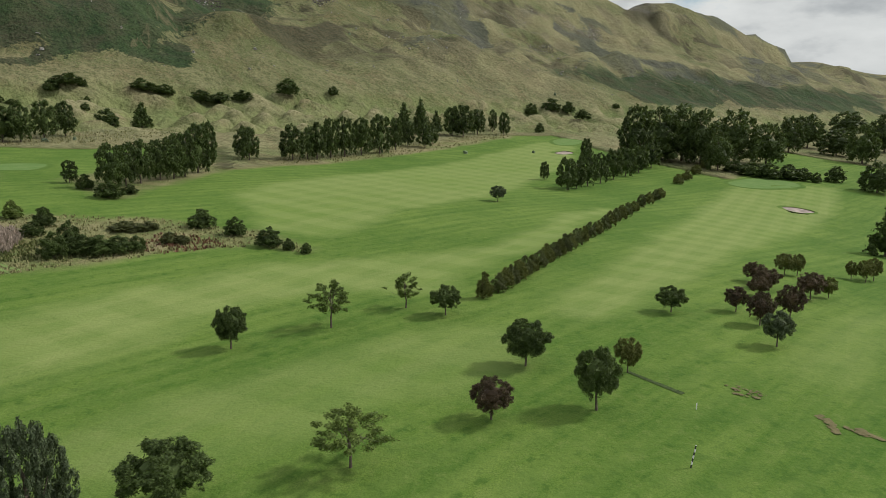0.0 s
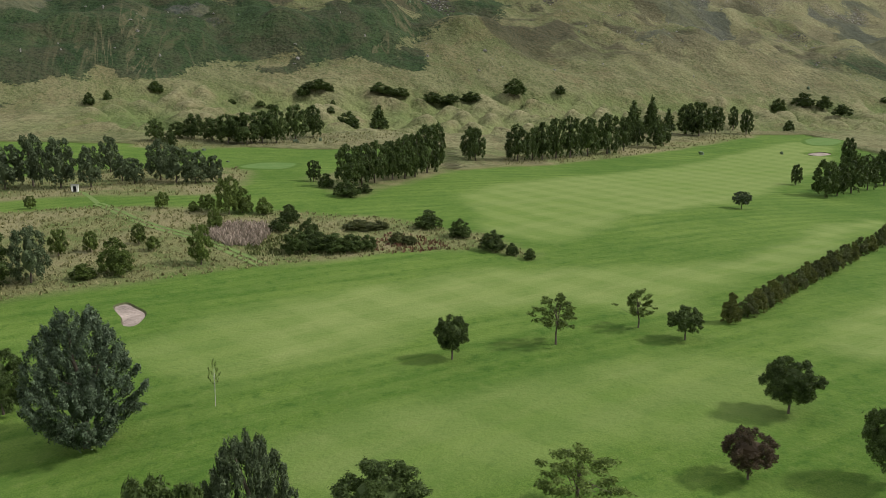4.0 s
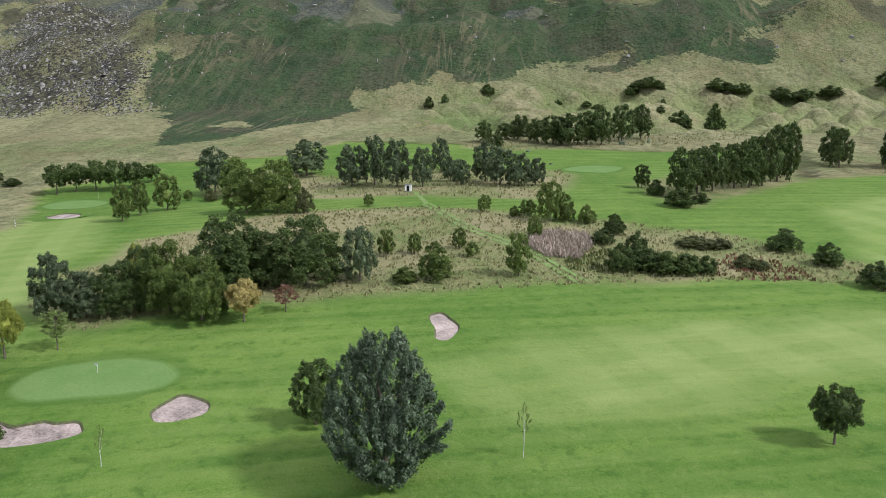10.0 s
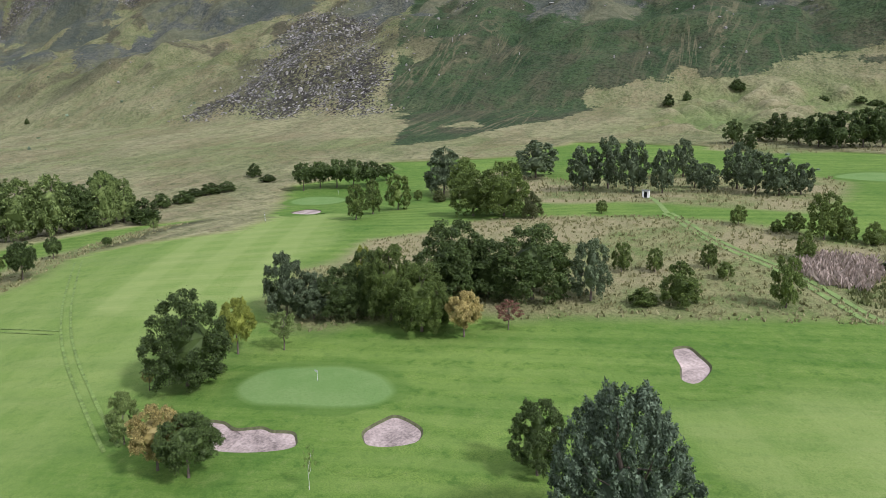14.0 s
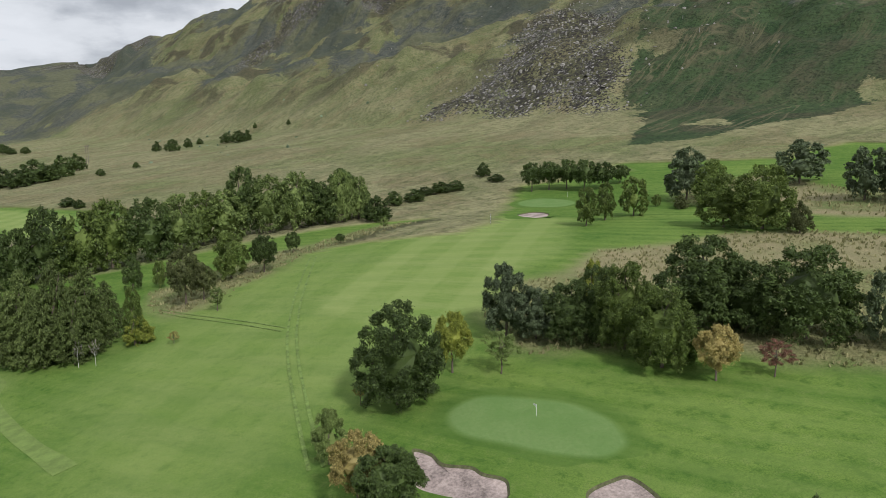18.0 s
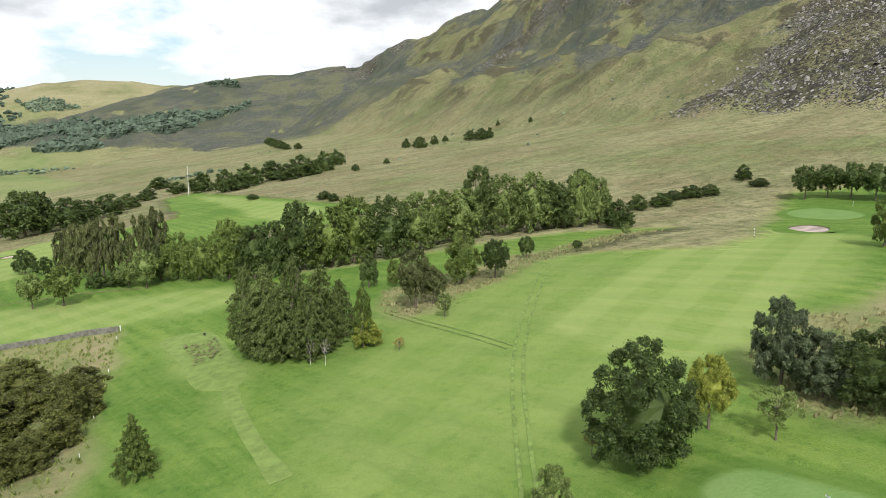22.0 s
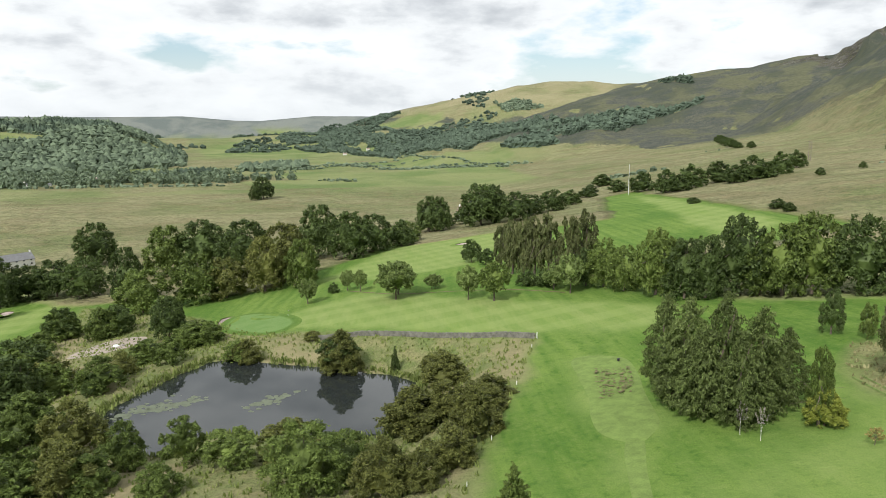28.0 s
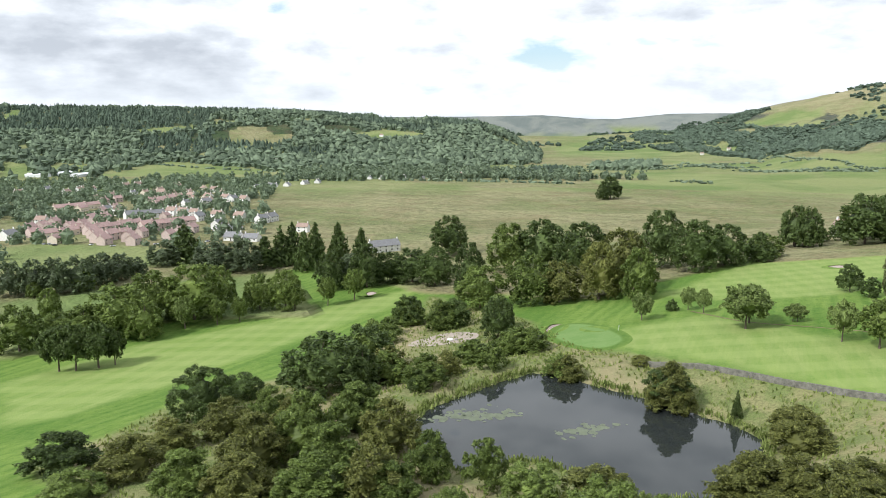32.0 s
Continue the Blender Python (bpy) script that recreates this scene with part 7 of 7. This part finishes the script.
# ---- parked cars in the village street ----
def car(colour):
    ob = tagged(new("parked_car"), "parked car on the village street", "car", "parked cars")
    bm = block(4.2, 1.75, 0.62, (0, 0, 0.62), 0.14)
    body = part("body", bm, colour, ob)
    bm = bmesh.new()
    low, high = [(-1.5, -0.78), (1.0, -0.78), (1.0, 0.78), (-1.5, 0.78)], [(-1.0, -0.62), (0.4, -0.62), (0.4, 0.62), (-1.0, 0.62)]
    a, b = [bm.verts.new((x, y, 0.9)) for x, y in low], [bm.verts.new((x, y, 1.45)) for x, y in high]
    for k in range(4):
        bm.faces.new((a[k], a[(k + 1) % 4], b[(k + 1) % 4], b[k]))
    bm.faces.new(b)
    part("cabin", bm, PANE, ob)
    for sx in (-1.3, 1.3):
        for sy in (-0.85, 0.85):
            bm = rod(0.32, 0.32, -0.11, 0.11, sides=14)
            bmesh.ops.rotate(bm, verts=bm.verts[:], matrix=Matrix.Rotation(math.pi / 2, 3, "X"))
            bmesh.ops.translate(bm, verts=bm.verts[:], vec=(sx, sy, 0.32))
            part("wheel", bm, PAINT_BLACK, ob)
    return ob


for k, (x, y) in enumerate([(36, -658), (25, -622), (21, -620), (16, -613), (52, -642), (52, -658), (24, -711), (-28, -592), (-11, -605), (-35, -615), (-60, -590), (-99, -591)]):
    stand(car(CAR_PAINT if k % 3 else PAINT_BLACK), x, y, 30 + 50 * k)

# ---- woods, scrub, stones and long grass that nobody could count ----
def lumps(name, x, y, size, high, mat, label, category, seed, sink=0.6, spiky=False):
    """Many small crumpled tree heads or bushes in one mesh."""
    rng = np.random.default_rng(seed)
    n = len(x)
    z = ground_z(np.asarray(x, float).copy(), np.asarray(y, float).copy()) - sink
    rings_ = ((0.0, 0.85), (0.62, 0.82)) if not spiky else ((0.0, 0.85), (0.5, 0.45))
    shape = [(r * math.cos(k * 1.2566 + 0.6 * j), r * math.sin(k * 1.2566 + 0.6 * j), h) for j, (h, r) in enumerate(rings_) for k in range(5)] + [(0, 0, 1.0)]
    shape = np.array(shape)
    v = shape[None] * (1 + rng.uniform(-0.3, 0.3, (n, len(shape), 1)))
    v = v * np.stack([size / 2, size / 2, high], -1)[:, None, :] + np.stack([x, y, z], -1)[:, None, :]
    f = []
    for j in range(1):
        for k in range(5):
            f.append((j * 5 + k, j * 5 + (k + 1) % 5, j * 5 + 5 + (k + 1) % 5, j * 5 + 5 + k))
    tops = [(5 + k, 5 + (k + 1) % 5, 10) for k in range(5)]
    base = np.arange(n) * len(shape)
    quads = (np.array(f)[None] + base[:, None, None]).reshape(-1, 4)
    tris = (np.array(tops)[None] + base[:, None, None]).reshape(-1, 3)
    me = bpy.data.meshes.new(name)
    me.vertices.add(v.size // 3)
    me.vertices.foreach_set("co", v.astype(np.float32).ravel())
    me.loops.add(quads.size + tris.size)
    me.loops.foreach_set("vertex_index", np.concatenate([quads.ravel(), tris.ravel()]).astype(np.int32))
    me.polygons.add(len(quads) + len(tris))
    me.polygons.foreach_set("loop_start", np.concatenate([np.arange(len(quads)) * 4, quads.size + np.arange(len(tris)) * 3]).astype(np.int32))
    me.update(calc_edges=True)
    me.polygons.foreach_set("use_smooth", np.zeros(len(quads) + len(tris), bool))
    me.materials.append(mat)
    return tagged(new(name, me), label, category, kind="stuff")


def polar(az, r):
    a = np.radians(az)
    return -60 - r * np.sin(a), 30 + r * np.cos(a)


def leafy_heads(name, x, y, size, high, mat, label, category, seed, sprays=60):
    """Garden and hedge trees in one mesh: a crumpled core under loose sprays of leaves."""
    rng_ = np.random.default_rng(seed)
    n = len(x)
    core = lumps(name, x, y, size * 0.86, high * 0.92, mat, label, category, seed, 0.3)
    z = ground_z(np.asarray(x, float).copy(), np.asarray(y, float).copy())
    way = rng_.normal(size=(n, sprays, 3))
    way /= np.linalg.norm(way, axis=2)[:, :, None]
    way[:, :, 2] = np.abs(way[:, :, 2]) * 1.3 - 0.3
    lump = 1 + 0.22 * np.sin(way[:, :, 0] * 6 + x[:, None]) * np.sin(way[:, :, 1] * 5 + y[:, None])
    c = way * lump[:, :, None] * np.stack([size / 2, size / 2, high * 0.62], -1)[:, None, :] + np.stack([x, y, z + high * 0.38], -1)[:, None, :]
    nrm = way + rng_.normal(size=way.shape) * 0.6
    side_ = np.cross(nrm, rng_.normal(size=way.shape))
    side_ /= np.linalg.norm(side_, axis=2)[:, :, None]
    tip = np.cross(nrm, side_)
    tip /= np.linalg.norm(tip, axis=2)[:, :, None]
    q = (size[:, None, None] * 0.115) * rng_.uniform(0.6, 1.5, (n, sprays, 1))
    v = np.stack([c - side_ * q - tip * q * 0.7, c + side_ * q - tip * q * 0.6, c + tip * q * 1.2], 2).reshape(-1, 3)
    me = bpy.data.meshes.new("leaf_sprays")
    me.vertices.add(len(v))
    me.vertices.foreach_set("co", v.astype(np.float32).ravel())
    me.loops.add(len(v))
    me.loops.foreach_set("vertex_index", np.arange(len(v), dtype=np.int32))
    me.polygons.add(len(v) // 3)
    me.polygons.foreach_set("loop_start", np.arange(0, len(v), 3, dtype=np.int32))
    me.update(calc_edges=True)
    me.materials.append(mat)
    leaves = new("leaf_sprays", me)
    leaves.parent = core
    return core


def within(polys, x, y):
    hit = np.zeros(len(x), bool)
    for poly in polys:
        hit |= inside(poly, x, y)
    return hit


rng = np.random.default_rng(77)
# the wooded hill across the valley
az, r = rng.uniform(152.5, 200, 15000), np.sqrt(rng.uniform(1560 ** 2, 2850 ** 2, 15000))
wx, wy = polar(az, r)
keep = (rough(wx, wy, 260, 3, 111) < 0.66) & (rng.random(15000) < smooth((r - 1600) / 250) + 0.15)
pine = within(PLANTATIONS, wx, wy) | ((rough(wx, wy, 380, 2, 121) > 0.62) & (r > 1900))
pit = np.hypot(wx + 1010, wy + 1790) < 60
keep &= ~within(FIELDS, wx, wy) & ~pit
for sel, mat, label, spiky in ((~pine & keep, HAZED_LEAF, "mixed broadleaf wood covering the far hill", False), (pine & keep, HAZED_PINE, "dark conifer plantation on the far hill", True)):
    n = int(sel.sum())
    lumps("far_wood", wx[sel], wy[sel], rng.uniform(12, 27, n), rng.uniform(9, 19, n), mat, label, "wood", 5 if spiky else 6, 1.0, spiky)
# woods below the ridge and along the valley
for k, poly in enumerate(WOODS):
    pts = np.array(poly, float)
    lo, hi = pts.min(0), pts.max(0)
    n = min(16000, int((hi - lo).prod() / 110))
    wx, wy = rng.uniform(lo[0], hi[0], n), rng.uniform(lo[1], hi[1], n)
    keep = inside(poly, wx, wy) & (rough(wx, wy, 130, 3, 132) < 0.62)
    wx, wy = wx[keep], wy[keep]
    if len(wx) > 4200:
        wx, wy = wx[:4200], wy[:4200]
    if len(wx):
        lumps("valley_wood", wx, wy, rng.uniform(13, 25, len(wx)), rng.uniform(9, 17, len(wx)), HAZED_LEAF if k % 3 == 1 else HAZED_PINE,
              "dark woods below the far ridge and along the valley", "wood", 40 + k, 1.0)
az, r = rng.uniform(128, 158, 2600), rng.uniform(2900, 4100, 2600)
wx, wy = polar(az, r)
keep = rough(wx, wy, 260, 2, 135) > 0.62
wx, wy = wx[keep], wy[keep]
lumps("valley_wood", wx, wy, rng.uniform(16, 34, len(wx)), rng.uniform(10, 16, len(wx)), HAZED_PINE, "dark plantations at the far end of the valley", "wood", 10, 1.5)
# trees among and behind the village
az, r = rng.uniform(160, 202, 5200), np.sqrt(rng.uniform(560 ** 2, 1480 ** 2, 5200))
wx, wy = polar(az, r)
chance = np.interp(r, [560, 640, 900, 1020, 1150, 1300, 1480], [0.25, 0.42, 0.62, 0.75, 0.9, 0.6, 0.15])
chance = np.where((az > 183) & (r < 1150) & (r > 700), 0.85, chance)
keep = (rng.random(5200) < chance) & (rough(wx, wy, 90, 3, 141) > 0.34)
open_moor = (az < 172.5) & (r < 1345)
keep &= ~open_moor & ~within(FIELDS, wx, wy)
for hx, hy in TOWN:
    keep &= np.hypot(wx - hx, wy - hy) > 12
wx, wy = wx[keep], wy[keep]
size = rng.uniform(5, 13, len(wx))
leafy_heads("village_trees", wx, wy, size, size * rng.uniform(0.7, 1.15, len(wx)), HAZED_LEAF, "leafy garden trees among the village houses", "wood", 8, 46)
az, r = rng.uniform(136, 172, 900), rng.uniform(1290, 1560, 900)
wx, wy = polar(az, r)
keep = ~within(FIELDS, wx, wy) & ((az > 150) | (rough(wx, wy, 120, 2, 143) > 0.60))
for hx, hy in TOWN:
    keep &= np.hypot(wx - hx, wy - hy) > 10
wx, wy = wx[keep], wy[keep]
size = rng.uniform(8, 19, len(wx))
leafy_heads("valley_wood", wx, wy, size, size * 0.9, HAZED_LEAF, "belt of trees behind the open moor", "wood", 9, 40)


def hedgerow(lines, size, seed, label):
    rng_ = np.random.default_rng(seed)
    xs, ys = [], []
    for (x0, y0), (x1, y1) in lines:
        n = int(math.hypot(x1 - x0, y1 - y0) / (size * 0.8)) + 1
        t = np.linspace(0, 1, n)
        keep_ = rng_.random(n) < 0.78
        xs.append((x0 + (x1 - x0) * t + rng_.normal(size=n) * 2)[keep_])
        ys.append((y0 + (y1 - y0) * t + rng_.normal(size=n) * 2)[keep_])
    xs, ys = np.concatenate(xs), np.concatenate(ys)
    return lumps("hedgerow", xs, ys, rng_.uniform(0.7, 1.5, len(xs)) * size, rng_.uniform(0.6, 1.2, len(xs)) * size * 0.6, HAZED_LEAF, label, "hedge", seed, 0.5)


HEDGES = [((-900, -1543), (-926, -1437)),
          ((-926, -1437), (-1013, -1410)),
          ((-1013, -1410), (-1135, -1424)),
          ((-1164, -1349), (-1256, -884)),
          ((-1249, -1106), (-1293, -1025)),
          ((-823, -1385), (-1152, -1290)),
          ((-1152, -1290), (-1294, -965)),
          ((-1030, -1567), (-1380, -1217)),
          ((-866, -976), (-893, -938)),
          ((-428, -1209), (-567, -1124)),
          ((-567, -1124), (-678, -1024)),
          ((-1145, -1401), (-1442, -1454)),
          ((-1104, -1364), (-1284, -904)),
          ((-861, -1002), (-911, -964)),
          ((-837, -416), (-920, -378)),
          ((-1256, -897), (-1340, -874)),
          ((-1525, -1514), (-1262, -888)),
          ((170, -1724), (13, -1795)),
          ((13, -1795), (-206, -1642))]
hedgerow(HEDGES, 9.5, 15, "broken dark hedgerows between the valley fields")
# scattered thorn bushes on the moor and the lower hillside
n = 900
mx, my = rng.uniform(-1500, 500, n), rng.uniform(-900, 1000, n)
d_, s_ = ds_of(mx, my)
keep = (d_ > 330) & (d_ < 800) & (rough(mx, my, 160, 3, 151) > 0.55)
lumps("moor_scrub", mx[keep], my[keep], rng.uniform(1.5, 4.5, keep.sum()), rng.uniform(1.0, 3.0, keep.sum()), HAZED_LEAF, "scattered dark thorn bushes on the moor", "scrub", 17, 0.3)
# stones strewn on the hillside
n = 26000
mx, my = rng.uniform(-1100, 500, n), rng.uniform(100, 1100, n)
d_, s_ = ds_of(mx, my)
where_ = np.maximum(0.8 * soft_inside(HILL_COVER["scree"], mx, my, 25), 0.05 * smooth((d_ - 560) / 60) * smooth((rough(mx, my, 200, 3, 161) - 0.45) / 0.1))
keep = (d_ > 545) & (rng.random(n) < where_)
sx, sy = mx[keep], my[keep]
lumps("hillside_stones", sx, sy, rng.gamma(2.0, 0.8, len(sx)) + 0.6, rng.gamma(2.0, 0.5, len(sx)) + 0.4, STONE, "pale boulders strewn over the hillside scree", "stones", 19, 0.2)


def tufts(name, polys, count, high, mat, label, category, seed, test=None):
    """Clumps of long grass blades in one mesh."""
    rng_ = np.random.default_rng(seed)
    got_x, got_y = [], []
    for poly in polys:
        pts = np.array(poly, float)
        lo, hi = pts.min(0), pts.max(0)
        n_ = int(count * (hi - lo).prod() / 20000)
        x, y = rng_.uniform(lo[0], hi[0], n_), rng_.uniform(lo[1], hi[1], n_)
        ok = inside(poly, x, y)
        if test is not None:
            ok &= test(x, y)
        got_x.append(x[ok])
        got_y.append(y[ok])
    x, y = np.concatenate(got_x), np.concatenate(got_y)
    x, y = np.repeat(x, 3) + rng_.normal(size=len(x) * 3) * 0.25, np.repeat(y, 3) + rng_.normal(size=len(y) * 3) * 0.25
    z = ground_z(x.copy(), y.copy()) - 0.05
    a = rng_.uniform(0, 6.28, len(x))
    w_, h = rng_.uniform(0.10, 0.32, len(x)), high * rng_.uniform(0.5, 1.3, len(x))
    lean = rng_.normal(size=(len(x), 2)) * 0.3 * h[:, None]
    p0 = np.stack([x - np.cos(a) * w_, y - np.sin(a) * w_, z], -1)
    p1 = np.stack([x + np.cos(a) * w_, y + np.sin(a) * w_, z], -1)
    p2 = np.stack([x + lean[:, 0] + np.cos(a) * w_ * 0.5, y + lean[:, 1] + np.sin(a) * w_ * 0.5, z + h], -1)
    p3 = np.stack([x + lean[:, 0] - np.cos(a) * w_ * 0.4, y + lean[:, 1] - np.sin(a) * w_ * 0.4, z + h * 0.85], -1)
    v = np.stack([p0, p1, p2, p3], 1).reshape(-1, 3)
    return tagged(new(name, mesh_of(name, v.tolist(), np.arange(len(v)).reshape(-1, 4).tolist(), [mat])), label, category, kind="stuff")


def dry_shore(x, y):
    return edge_distance(POND, x, y) > 0.5


tufts("rough_grass", [UNMOWN["bank"], UNMOWN["ditch"]], 7500, 0.6, TUSSOCK, "long dry tussock grass on the rough bank", "long grass", 31)
tufts("rough_grass", [UNMOWN["copse"], UNMOWN["planting"], UNMOWN["rise"]], 2200, 0.9, TUSSOCK, "long dry grass under the copse", "long grass", 32)
tufts("rough_grass", [UNMOWN["pondside"]], 5600, 0.75, REED, "rank green grass and weeds round the pond", "long grass", 33, dry_shore)
reed_poly = [tuple(p) for p in swollen(rounded(POND, 3), 3.0)]
tufts("reeds", [reed_poly], 26000, 1.3, REED, "fringe of reeds along the pond's edge", "reeds", 36,
      lambda x, y: (edge_distance(POND, x, y) > -0.6) & (edge_distance(POND, x, y) < 2.4))
herb = [(-117, 170), (-107, 176), (-101, 168), (-98, 158), (-106, 155), (-116, 161)]
tufts("willowherb", [herb], 60000, 1.5, WILLOWHERB, "patch of faded pink willowherb on the bank", "wild flowers", 37)
bramble = [(-104.7, 160.3), (-95.9, 150.8), (-83.8, 154.3), (-71.0, 166.0), (-77.8, 173.0), (-93.5, 172.8)]
tufts("bramble", [bramble], 16000, 0.9, LEAF["brown"], "low dark tangle of bramble on the bank", "scrub", 38)
bracken = [(-75.3, 166.8), (-66.1, 166.2), (-53.5, 177.0), (-60.6, 184.0), (-74.3, 184.0)]
tufts("bracken", [bracken], 12000, 0.7, LEAF["rust"], "patch of rusty dying bracken on the bank", "scrub", 39)
